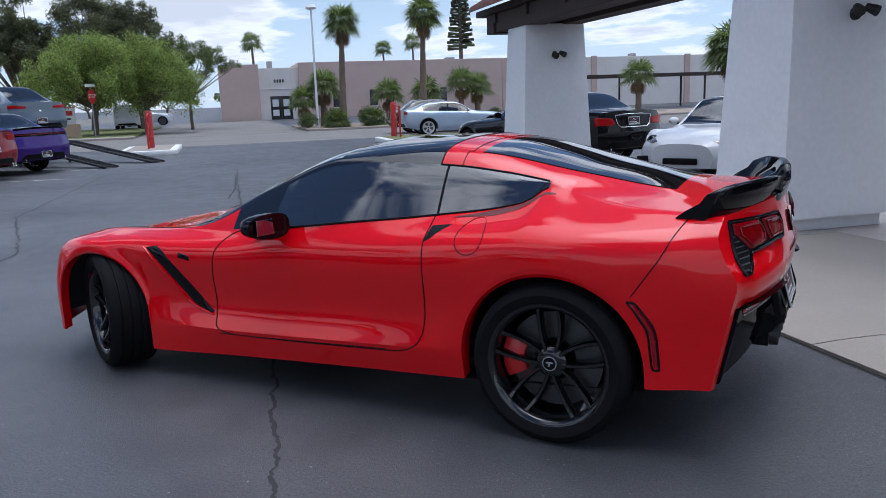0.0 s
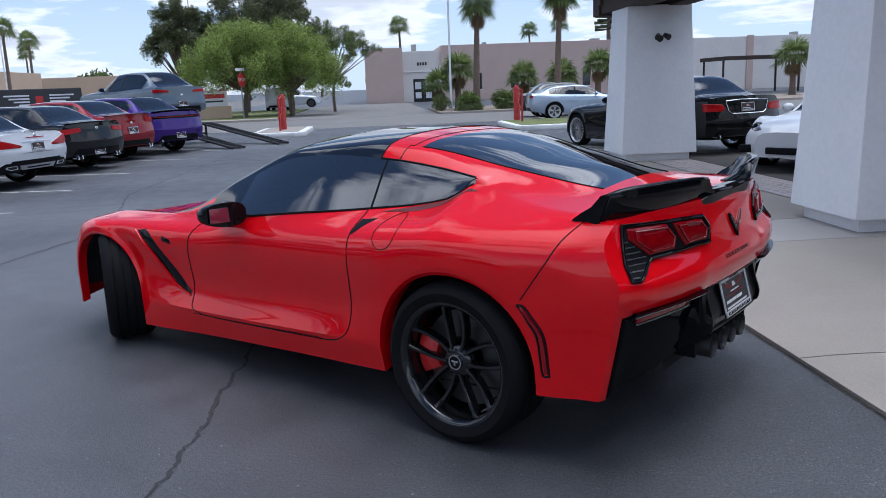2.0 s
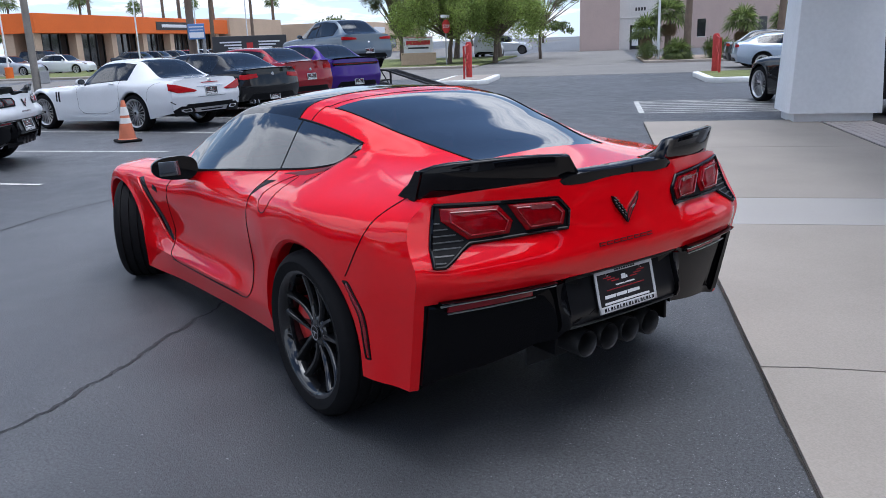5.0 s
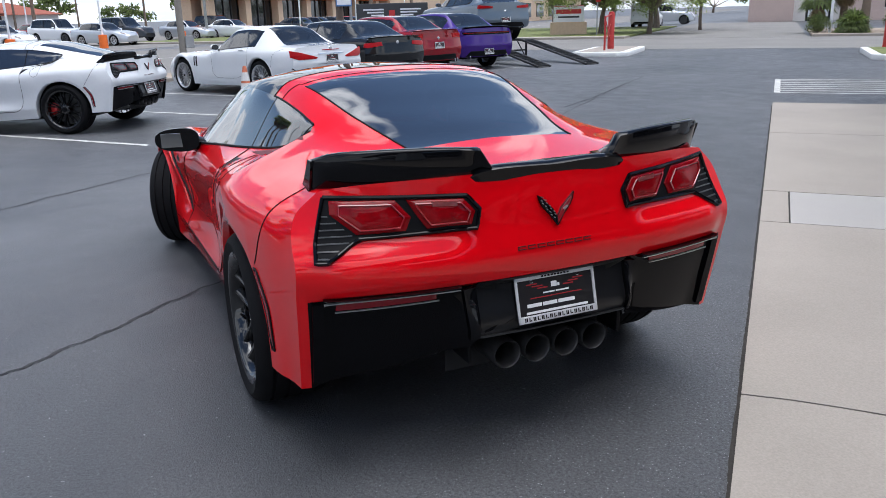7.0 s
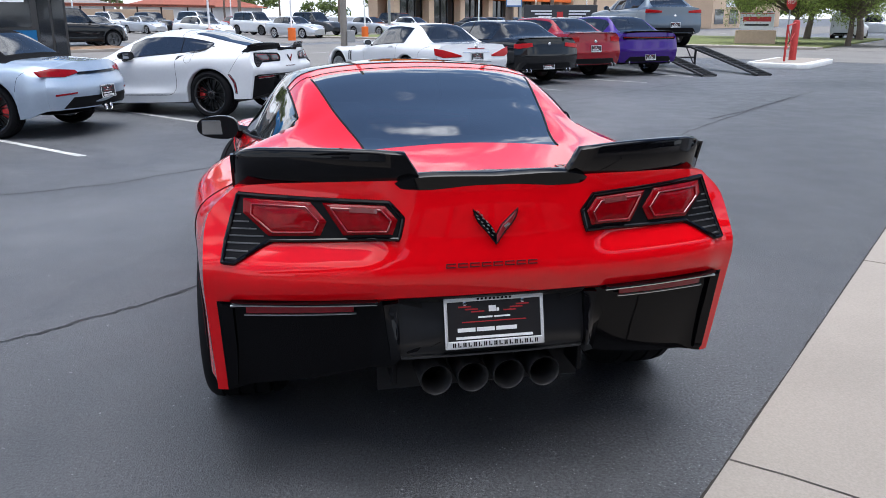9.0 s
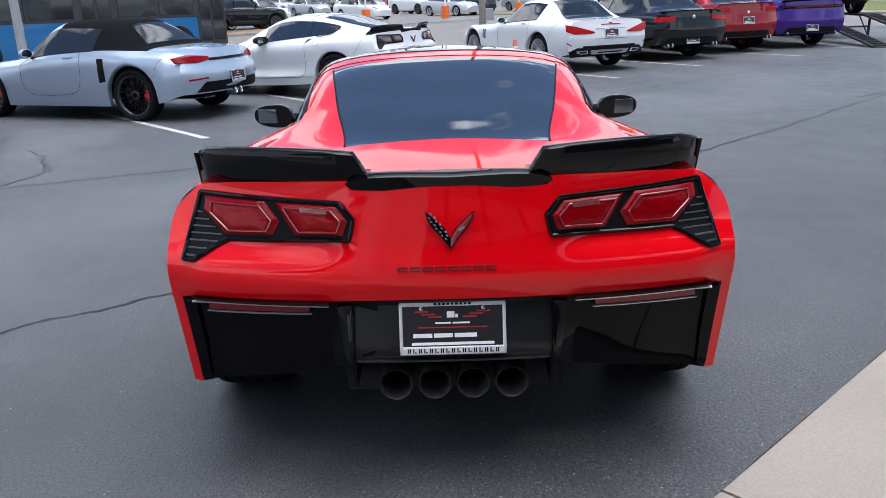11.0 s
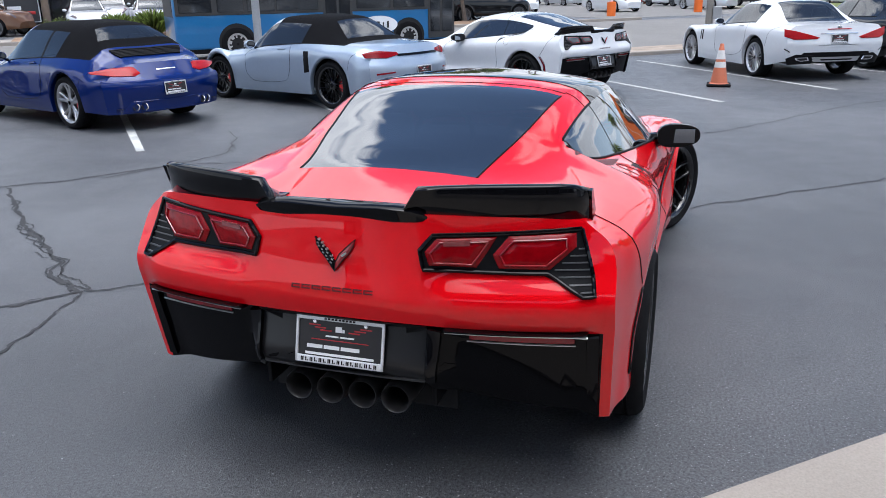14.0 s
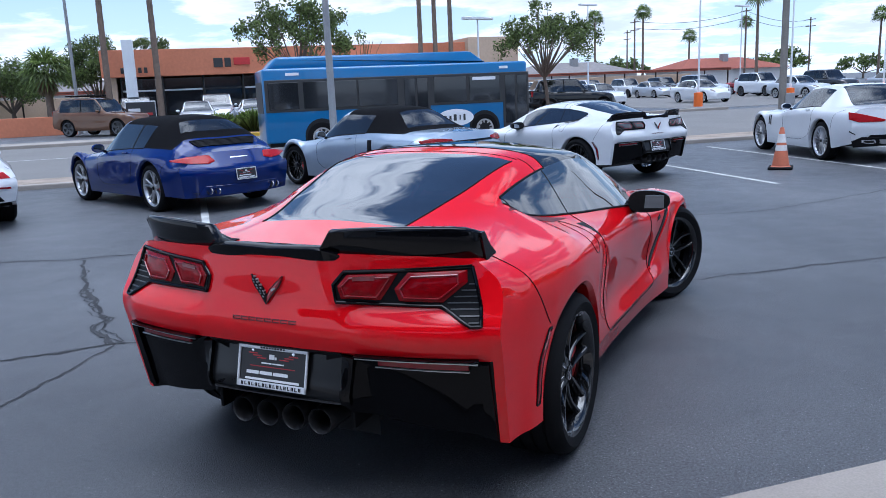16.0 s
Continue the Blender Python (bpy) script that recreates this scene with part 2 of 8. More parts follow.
BLACK_TRIM = material("black plastic", (0.005, 0.005, 0.006), 0.5, var=0.2, scale=30, spec=0.12)
RUBBER = material("tyre rubber", (0.006, 0.006, 0.007), 0.8, spec=0.15, var=0.18, scale=18, bump=0.1, bump_scale=200)
RED = paint("red car paint", (0.67, 0.0008, 0.005), ior=1.47)
GLASS = glass_material("tinted glass", (0.006, 0.007, 0.010), 0.20, 2.15)
CHROME = material("chrome", (0.75, 0.75, 0.77), 0.12, metal=1.0, var=0.0)
WHITE_LINE = material("worn white line paint", (0.45, 0.45, 0.43), 0.8, var=0.35, scale=5, bump=0.2)


# ---- building helpers ----
def finish(bm, smooth=True, angle=35.0, double=1e-5):
    bmesh.ops.remove_doubles(bm, verts=bm.verts, dist=double)
    bmesh.ops.recalc_face_normals(bm, faces=bm.faces)
    for f in bm.faces:
        f.smooth = smooth
    if smooth:
        lim = radians(angle)
        for e in bm.edges:
            e.smooth = not (len(e.link_faces) == 2 and e.calc_face_angle(0) > lim)
    return bm


def part(name, bm, mat, parent=None, label="", m=None):
    """One mesh object out of a bmesh, under a thing or a part."""
    me = bpy.data.meshes.new(name)
    bm.to_mesh(me)
    bm.free()
    for one in mat if isinstance(mat, (list, tuple)) else (mat,):
        me.materials.append(one)
    ob = new(name, me)
    if parent is not None:
        ob.parent = parent
    if m is not None:
        ob.matrix_basis = m
    if label:
        ob["label"] = label
    return ob


def thing(name, label, category, m=None, group="", kind=""):
    ob = new(name)
    ob.empty_display_size = 0.2
    if m is not None:
        ob.matrix_basis = m
    return tagged(ob, label, category, group, kind)


def box(x0, y0, z0, x1, y1, z1, bevel=0.0, seg=2, bm=None):
    """A box with rounded edges."""
    own = bmesh.new()
    bmesh.ops.create_cube(own, size=1.0)
    bmesh.ops.scale(own, vec=(x1 - x0, y1 - y0, z1 - z0), verts=own.verts)
    bmesh.ops.translate(own, vec=((x0 + x1) / 2, (y0 + y1) / 2, (z0 + z1) / 2), verts=own.verts)
    if bevel:
        bmesh.ops.bevel(own, geom=own.edges[:], offset=bevel, segments=seg, profile=0.5, affect="EDGES")
    return joined(bm, own)


def joined(bm, own, m=None):
    if m is not None:
        bmesh.ops.transform(own, matrix=m, verts=own.verts)
    if bm is None:
        return own
    me = bpy.data.meshes.new("temp")
    own.to_mesh(me)
    own.free()
    bm.from_mesh(me)
    bpy.data.meshes.remove(me)
    return bm


def lathe(profile, seg=48, axis="Y", bm=None, close=False):
    """Turns (radius, along) pairs round an axis."""
    own = bmesh.new()
    rings = []
    for r, a in profile:
        ring = []
        for k in range(seg):
            c, s = math.cos(2 * math.pi * k / seg), math.sin(2 * math.pi * k / seg)
            p = (r * c, a, r * s) if axis == "Y" else (r * c, r * s, a) if axis == "Z" else (a, r * c, r * s)
            ring.append(own.verts.new(p))
        rings.append(ring)
    if close:
        rings.append(rings[0])
    for a, b in zip(rings, rings[1:]):
        for k in range(seg):
            own.faces.new((a[k], a[(k + 1) % seg], b[(k + 1) % seg], b[k]))
    return joined(bm, own)


def tube(points, r, seg=8, bm=None, caps=True):
    """A tube along a polyline; r a number or one for each point."""
    own = bmesh.new()
    pts = [Vector(p) for p in points]
    rs = r if isinstance(r, (list, tuple)) else [r] * len(pts)
    rings, side = [], None
    for k, p in enumerate(pts):
        d = (pts[min(k + 1, len(pts) - 1)] - pts[max(k - 1, 0)]).normalized()
        if side is None:
            side = d.orthogonal().normalized()
        side = (side - d * side.dot(d)).normalized()
        up = d.cross(side)
        rings.append([own.verts.new(p + rs[k] * (math.cos(2 * math.pi * j / seg) * side + math.sin(2 * math.pi * j / seg) * up)) for j in range(seg)])
    for a, b in zip(rings, rings[1:]):
        for j in range(seg):
            own.faces.new((a[j], a[(j + 1) % seg], b[(j + 1) % seg], b[j]))
    if caps:
        own.faces.new(rings[0][::-1])
        own.faces.new(rings[-1])
    return joined(bm, own)


def slab(outline, z0, z1, bm=None, bevel=0.0):
    """An upright prism over a plan outline."""
    own = bmesh.new()
    low = [own.verts.new((x, y, z0)) for x, y in outline]
    top = [own.verts.new((x, y, z1)) for x, y in outline]
    own.faces.new(low[::-1])
    own.faces.new(top)
    for k in range(len(low)):
        j = (k + 1) % len(low)
        own.faces.new((low[k], low[j], top[j], top[k]))
    bmesh.ops.recalc_face_normals(own, faces=own.faces)
    if bevel:
        bmesh.ops.bevel(own, geom=own.edges[:], offset=bevel, segments=2, profile=0.5, affect="EDGES")
    return joined(bm, own)


def sheet(P, keep=None, bm=None, wrap=False):
    """Quads over a grid of points P[i][j]; keep(i, j) says which."""
    own = bmesh.new()
    P = np.asarray(P)
    nu, nv = P.shape[:2]
    V = {}

    def v(i, j):
        if (i, j) not in V:
            V[i, j] = own.verts.new(P[i, j])
        return V[i, j]

    for i in range(nu - 1):
        for j in range(nv - 1):
            if keep is None or keep(i, j):
                q = [v(i, j), v(i + 1, j), v(i + 1, j + 1), v(i, j + 1)]
                if len({tuple(np.round(x.co, 6)) for x in q}) > 2:
                    own.faces.new(q)
    return joined(bm, own)


def spline(xs, ys):
    """A smooth curve through few knots that does not overshoot (monotone pieces)."""
    xs, ys = np.array(xs, float), np.array(ys, float)
    if xs[0] > xs[-1]:
        xs, ys = xs[::-1], ys[::-1]
    h, d = np.diff(xs), np.diff(ys) / np.diff(xs)
    m = np.zeros(len(xs))
    m[0], m[-1] = d[0], d[-1]
    for k in range(1, len(xs) - 1):
        if d[k - 1] * d[k] > 0:
            w1, w2 = 2 * h[k] + h[k - 1], h[k] + 2 * h[k - 1]
            m[k] = (w1 + w2) / (w1 / d[k - 1] + w2 / d[k])

    def at(x):
        x = np.clip(x, xs[0], xs[-1])
        k = np.clip(np.searchsorted(xs, x, side="right") - 1, 0, len(xs) - 2)
        t = (x - xs[k]) / h[k]
        return ((1 + 2 * t) * (1 - t) ** 2 * ys[k] + t * (1 - t) ** 2 * h[k] * m[k] + t * t * (3 - 2 * t) * ys[k + 1] + t * t * (t - 1) * h[k] * m[k + 1])

    return at
# ---- ground, road, pavement ----
ROAD = Vector((0.682, -0.731, 0.0))   # along the road and the kerb
OUT = Vector((0.731, 0.682, 0.0))     # from the kerb across the lot to the road
ROAD_DEG = math.degrees(math.atan2(ROAD.y, ROAD.x))
OUT_DEG = math.degrees(math.atan2(OUT.y, OUT.x))


def plan(along, across, z=0.0):
    """A place by metres along the road and out from the lot's origin."""
    p = ROAD * along + OUT * across
    return (p.x, p.y, z)


def strip(a0, c0, a1, c1, z0, z1, bevel=0.0):
    return slab([plan(a, c)[:2] for a, c in ((a0, c0), (a1, c0), (a1, c1), (a0, c1))], z0, z1, None, bevel)


OLD_ASPHALT = material("pale old road asphalt", (0.175, 0.165, 0.155), 0.85, var=0.14, scale=0.5, bump=0.3, bump_scale=140, fine=30)
GRAVEL = material("tan gravel", (0.30, 0.24, 0.19), 0.95, var=0.4, scale=2.0, bump=0.8, bump_scale=55, fine=70)
GRASS = material("dry lawn", (0.13, 0.15, 0.045), 0.95, var=0.4, scale=1.2, bump=0.5, bump_scale=60, fine=40)
DIRT = material("bare reddish soil", (0.24, 0.15, 0.09), 0.95, var=0.35, scale=1.0, bump=0.5, bump_scale=40, fine=30)
PAVER = material("reddish brick paver", (0.36, 0.32, 0.30), 0.42, var=0.22, scale=1.5, bump=0.25, bump_scale=60, fine=25)
JOINT = material("dark joint", (0.055, 0.05, 0.047), 0.95, var=0.3, scale=5)
TAR = material("dark tar crack", (0.024, 0.024, 0.026), 0.75, var=0.25, scale=9, bump=0.2)
KERB = material("white painted kerb", (0.70, 0.70, 0.68), 0.75, var=0.14, scale=3, bump=0.2)
YELLOW = material("yellow kerb paint", (0.55, 0.34, 0.03), 0.8, var=0.25, scale=4)

SOIL_EDGE = material("dark soil in the edge", (0.035, 0.03, 0.025), 0.95, var=0.4, scale=9, bump=0.5)

bm = bmesh.new()
bmesh.ops.create_grid(bm, x_segments=2, y_segments=2, size=1800)
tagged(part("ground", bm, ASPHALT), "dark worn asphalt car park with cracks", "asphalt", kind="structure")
tagged(part("road", strip(-260, 14.6, 420, 28.8, -0.05, 0.006), OLD_ASPHALT), "pale worn asphalt main road", "road", kind="structure")
tagged(part("side_road", strip(27.5, -160, 38.2, 14.6, -0.05, 0.005), OLD_ASPHALT), "pale worn asphalt side street", "road", kind="structure")
tagged(part("driveway", strip(38.2, -2.4, 75, 6.0, -0.05, 0.008), OLD_ASPHALT), "old asphalt driveway to the low building", "road", kind="structure")
tagged(part("far_lot", strip(24, 31.2, 100, 75, -0.05, 0.010), OLD_ASPHALT), "pale asphalt car lot across the road", "asphalt", kind="structure")
EDGE = -1.21


def concrete_slabs():
    """The walkway: separate slabs with open joints, one of them cracked."""
    walk_bed = tagged(part("pavement", strip(-40, EDGE, 10.2, -3.85, -0.05, 0.004), JOINT), "pale worn concrete walkway with open joints", "pavement", kind="structure")
    cuts = [-40, -34, -28, -22, -16, -10, -5.2, -0.06, 2.71, 3.73, 7.0, 10.2]
    for k, (a, b) in enumerate(zip(cuts, cuts[1:])):
        g = 0.006
        o = [plan(a + g, EDGE), plan(b - g, EDGE), plan(b - g, -3.85 + g), plan(a + g, -3.85 + g)]
        if abs(a + 0.06) < 0.01:
            jag = [plan(-0.06 + g + 0.03 * math.sin(5.0 * t) + 0.02 * math.sin(13 * t + 1), EDGE + (-3.85 + g - EDGE) * t) for t in np.linspace(1, 0, 16)]
            o = [o[1], o[2]] + jag
        if abs(b + 0.06) < 0.01:
            jag = [plan(-0.06 - g + 0.03 * math.sin(5.0 * t) + 0.02 * math.sin(13 * t + 1), EDGE + (-3.85 + g - EDGE) * t) for t in np.linspace(0, 1, 16)]
            o = [o[0]] + jag + [o[3]]
        if abs(a - 2.71) < 0.01:
            # a narrow edge piece and a paler relaid slab
            part("slab", slab([plan(x, y)[:2] for x, y in ((a + g, EDGE), (b - g, EDGE), (b - g, -1.395), (a + g, -1.395))], -0.03, 0.022), CONCRETE, walk_bed)
            part("slab", slab([plan(x, y)[:2] for x, y in ((a + g, -1.407), (b - g, -1.407), (b - g, -3.85 + g), (a + g, -3.85 + g))], -0.03, 0.0215), NEW_CONCRETE, walk_bed, "paler relaid slab")
            continue
        part("slab", slab([p[:2] for p in o], -0.03, 0.022), CONCRETE, walk_bed)


concrete_slabs()
tagged(part("canopy_floor", strip(-12, -3.85, 10.9, -13.0, -0.05, 0.012), JOINT), "reddish paver floor under the canopy", "floor", kind="structure")


def line_paint(name, a, b, wdt=0.088, z=0.005, label="worn white parking line"):
    a, b = Vector((*a, 0)), Vector((*b, 0))
    d = (b - a).normalized()
    n = Vector((-d.y, d.x, 0)) * wdt / 2
    rows = []
    steps = max(4, int((b - a).length / 0.35))
    rng = random.Random(int(a.x * 100))
    for k in range(steps + 1):
        p = a + (b - a) * k / steps
        j = 1 + 0.10 * rng.uniform(-1, 1)
        rows.append([p - n * j + Vector((0, 0, z)), p + n * j + Vector((0, 0, z))])
    return tagged(part(name, sheet(rows), WHITE_LINE), label, "road marking", kind="structure")


for a, b in (((4.04, 4.69), (6.6, 7.05)), ((5.84, 2.68), (8.4, 5.0)), ((7.26, 0.70), (11.0, 3.75)), ((9.05, -1.30), (12.3, 1.30)), ((10.8, -3.0), (15.6, 0.45)), ((12.45, -5.0), (16.6, -2.1)), ((14.0, -7.6), (18.0, -4.6)), ((15.6, -9.6), (19.6, -6.5))):
    line_paint("parking_line", a, b)


def hatch_box():
    """The barred no-parking box past the walkway."""
    a0, a1, c0, c1 = 11.9, 14.6, EDGE - 0.05, EDGE - 3.0
    for q in ((a0, c0, a0, c1), (a0, c0, a1, c0), (a1, c0, a1, c1)):
        line_paint("hatch_line", plan(q[0], q[1])[:2], plan(q[2], q[3])[:2], 0.10, 0.006)
    for k in range(6):
        a = a0 + 0.40 + 0.40 * k
        line_paint("hatch_line", plan(a, c0)[:2], plan(a, c1)[:2], 0.10, 0.005)


hatch_box()
line_paint("road_line", plan(-60, 21.6)[:2], plan(9, 21.6)[:2], 0.12, 0.012, "white lane line on the main road")
for k in range(8):
    line_paint("road_line", plan(12 + 9 * k, 21.6)[:2], plan(15 + 9 * k, 21.6)[:2], 0.12, 0.012, "white lane line on the main road")


def crack(name, pts, wdt, seed, z=0.004, mat=None):
    """A ragged tar-filled crack along a rough line."""
    rng = random.Random(seed)
    rows = []
    P = [Vector((*p, z)) for p in pts]
    side, wide = 0.0, 0.5
    for a, b in zip(P, P[1:]):
        d = (b - a).normalized()
        n = Vector((-d.y, d.x, 0))
        steps = max(3, int((b - a).length / 0.022))
        for k in range(steps):
            side = 0.90 * side + rng.uniform(-1, 1) * 0.011
            wide = 0.8 * wide + 0.2 * rng.random()
            p = a + (b - a) * k / steps + n * side
            hw = wdt * (0.12 + 1.1 * max(0.0, wide - 0.25) + 0.35 * rng.random()) / 2
            rows.append([p - n * hw, p + n * hw * rng.uniform(0.4, 1.4)])
    return tagged(part(name, sheet(rows), mat or TAR), "dark ragged crack in the asphalt", "crack", kind="structure")


def crack_web(pts, wdt, seed, strands=2, spread=0.05):
    """A crack with thin broken strands that leave it and join it again."""
    crack("crack", pts, wdt, seed)
    rng = random.Random(seed + 50)
    for k in range(strands):
        line, on = [], False
        for a, b in zip(pts, pts[1:]):
            n = max(2, int(math.dist(a, b) / 0.16))
            for q in range(n):
                f = q / n
                off = spread * rng.uniform(-1, 1)
                line.append((a[0] + (b[0] - a[0]) * f + off, a[1] + (b[1] - a[1]) * f - off * 0.6))
        at = 0
        while at < len(line) - 4:
            run = rng.randrange(4, 9)
            if rng.random() < 0.7:
                crack("crack", line[at:at + run], wdt * 0.4, seed * 10 + at + k, 0.0045)
            at += run


crack("crack", ((-1.2, 1.75), (-0.53, 2.03), (0.02, 2.13), (0.43, 2.24), (0.76, 1.71), (1.47, 0.84), (2.3, -0.1), (3.1, -0.96), (4.29, -2.33), (5.21, -3.33), (7.25, -5.4), (9.0, -7.3), (11.45, -10.04)), 0.030, 1)
crack_web(((0.43, 2.26), (0.62, 2.62), (0.80, 2.78), (1.3, 3.5), (2.35, 4.79)), 0.050, 2, 3)
crack("crack", ((0.90, 2.93), (1.02, 3.07), (1.20, 3.33), (1.36, 3.53)), 0.020, 12, 0.0045)
crack_web(((0.43, 2.25), (-0.06, 2.68), (-0.9, 3.05), (-2.4, 3.6)), 0.040, 3)
crack_web(((2.02, 5.55), (2.35, 4.85), (2.71, 4.44), (3.56, 3.88)), 0.032, 4, 2, 0.07)
crack("crack", ((3.56, 3.88), (4.29, 2.10), (5.37, 0.81), (6.5, -1.2), (9.31, -3.14), (13.4, -7.93)), 0.028, 14)
crack_web(((2.88, 4.16), (3.56, 3.88), (4.2, 3.7), (4.96, 4.08), (5.4, 4.5)), 0.024, 5)
crack("crack", ((7.62, -5.53), (8.6, -6.8), (10.45, -8.87)), 0.05, 6)


def edge_seam():
    """Crumbled dark line where the asphalt meets the walkway."""
    rng = random.Random(12)
    rows = []
    wide = 0.012
    for k in range(1300):
        a = -16 + 0.02 * k
        wide = 0.85 * wide + 0.15 * rng.uniform(0.002, 0.026)
        rows.append([plan(a, EDGE - 0.004, 0.0046), plan(a, EDGE + wide, 0.0046)])
    tagged(part("edge_seam", sheet(rows), SOIL_EDGE), "dark crumbled seam where asphalt meets the walkway", "seam", kind="structure")


edge_seam()
# the planted strip by the road, its kerbs, and the far side
tagged(part("gravel_strip", strip(-60, 12.9, 18.0, 14.5, -0.05, 0.05), GRAVEL), "tan gravel strip between lot and road", "gravel", kind="structure")
tagged(part("kerb", strip(-60, 12.72, 18.0, 12.9, -0.05, 0.09, 0.02), CONCRETE), "low concrete kerb at the car noses", "kerb", kind="structure")
tagged(part("kerb_far", strip(-120, 28.8, 24, 29.0, -0.05, 0.13, 0.02), CONCRETE), "far concrete kerb of the road", "kerb", kind="structure")
tagged(part("kerb_yellow", strip(-0.6, 28.77, 3.2, 29.02, -0.05, 0.135, 0.02), YELLOW), "yellow painted stretch of kerb", "kerb", kind="structure")
tagged(part("far_bed", strip(-3, 29.0, 19, 32.4, -0.05, 0.12), DIRT), "planted bed with bare soil across the road", "bed", kind="structure")
tagged(part("far_pavement", strip(-120, 29.0, -3, 31.0, -0.05, 0.12), CONCRETE), "concrete pavement across the road", "pavement", kind="structure")
tagged(part("kerb_side", strip(38.2, 6.0, 38.4, 22, -0.05, 0.12, 0.02), CONCRETE), "concrete kerb of the side street", "kerb", kind="structure")
tagged(part("pavement_side", strip(38.4, 6.0, 39.8, 40, -0.05, 0.11), CONCRETE), "concrete pavement of the side street", "pavement", kind="structure")
tagged(part("lawn", strip(39.8, 6.2, 62, 40, -0.05, 0.09), GRASS), "dry lawn under the trees", "lawn", kind="structure")
tagged(part("kerb_right", strip(38.2, -70, 38.4, -2.6, -0.05, 0.12, 0.02), CONCRETE), "concrete kerb of the side street", "kerb", kind="structure")
tagged(part("bed_right", strip(38.4, -70, 48, -2.6, -0.05, 0.09), GRAVEL), "gravel bed with palms", "gravel", kind="structure")


def island(a0, c0, a1, c1, label, grass=False):
    it = thing("kerb_island", label, "kerb")
    own = slab([plan(a, c)[:2] for a, c in ((a0, c0 + 0.3), (a0 + 0.3, c0), (a1 - 0.3, c0), (a1, c0 + 0.3), (a1, c1 - 0.3), (a1 - 0.3, c1), (a0 + 0.3, c1), (a0, c1 - 0.3))], -0.02, 0.15, None, 0.03)
    part("kerb_rim", finish(own, angle=40), KERB, it)
    part("island_fill", strip(a0 + 0.22, c0 + 0.22, a1 - 0.22, c1 - 0.22, 0.1, 0.158), GRASS if grass else CONCRETE, it)
    return it


RED_POST = material("red painted steel", (0.42, 0.03, 0.025), 0.6, var=0.15, scale=6, bump=0.1)


def red_barrier(along, across, deg, label):
    """A red gate post with a thin post and diagonal rails."""
    it = thing("gate_post", label, "post", pose(*plan(along, across, 0.14), 0, 0, deg))
    part("post", finish(joined(None, lathe([(0.0, 0.0), (0.11, 0.0), (0.11, 1.15), (0.08, 1.22), (0.0, 1.24)], 20, "Z"), pose(0, 0, 0))), RED_POST, it)
    part("thin_post", finish(joined(None, lathe([(0.0, 0.0), (0.035, 0.0), (0.035, 1.1), (0.0, 1.1)], 12, "Z"), pose(1.05, 0, 0))), RED_POST, it)
    part("rail", tube([(0.0, 0, 1.16), (1.05, 0, 1.06)], 0.022, 8), RED_POST, it)
    part("rail", tube([(0.0, 0, 0.25), (1.05, 0, 1.02)], 0.018, 8), RED_POST, it)
    part("rail", tube([(0.08, 0, 0.85), (1.05, 0, 0.30)], 0.012, 8), RED_POST, it)
    return it


island(22.7, 3.2, 26.8, 5.0, "low white-painted kerb island with a red post")
red_barrier(24.8, 4.1, ROAD_DEG + 180, "red steel gate post with a diagonal rail")
island(20.8, -8.0, 25.0, -3.5, "white kerb island with a strip of grass", True)
red_barrier(24.6, -4.2, ROAD_DEG + 180, "red steel gate post with a diagonal rail")

# ---- canopy ----
BROWN = material("dark brown timber fascia", (0.035, 0.022, 0.017), 0.75, var=0.25, scale=3, bump=0.2)
TILE = material("brown clay roof tile", (0.10, 0.036, 0.026), 0.8, var=0.25, scale=6, bump=0.3)
LAMP_BLACK = material("black lamp housing", (0.010, 0.010, 0.010), 0.5, var=0.1)


def pylon(a0, c0, label):
    """A tapered stuccoed pillar on an inset plinth."""
    it = thing("pylon", label, "pillar")
    wa, wc = 1.12, 1.34
    own = bmesh.new()
    ring = []
    for z, g in ((0.16, 0.0), (0.17, 0.0), (1.4, 0.055), (2.66, 0.11)):
        ring.append([own.verts.new(plan(a0 + a * wa + sa * g, c0 - c * wc - sc * g, z)) for a, c, sa, sc in ((0, 0, 1, 1), (1, 0, -1, 1), (1, 1, -1, -1), (0, 1, 1, -1))])
    for p, q in zip(ring, ring[1:]):
        for j in range(4):
            own.faces.new((p[j], p[(j + 1) % 4], q[(j + 1) % 4], q[j]))
    own.faces.new(ring[0]); own.faces.new(ring[-1])
    bmesh.ops.recalc_face_normals(own, faces=own.faces)
    bmesh.ops.bevel(own, geom=own.edges[:], offset=0.02, segments=2, profile=0.5, affect="EDGES")
    part("shaft", finish(own, angle=40), STUCCO, it)
    part("plinth", strip(a0 + 0.10, c0 - 0.10, a0 + wa - 0.10, c0 - wc + 0.10, 0.0, 0.17), STUCCO, it)
    return it


pylon(2.80, -3.28, "white stuccoed canopy pillar")
pylon(9.75, -3.38, "white stuccoed canopy pillar")


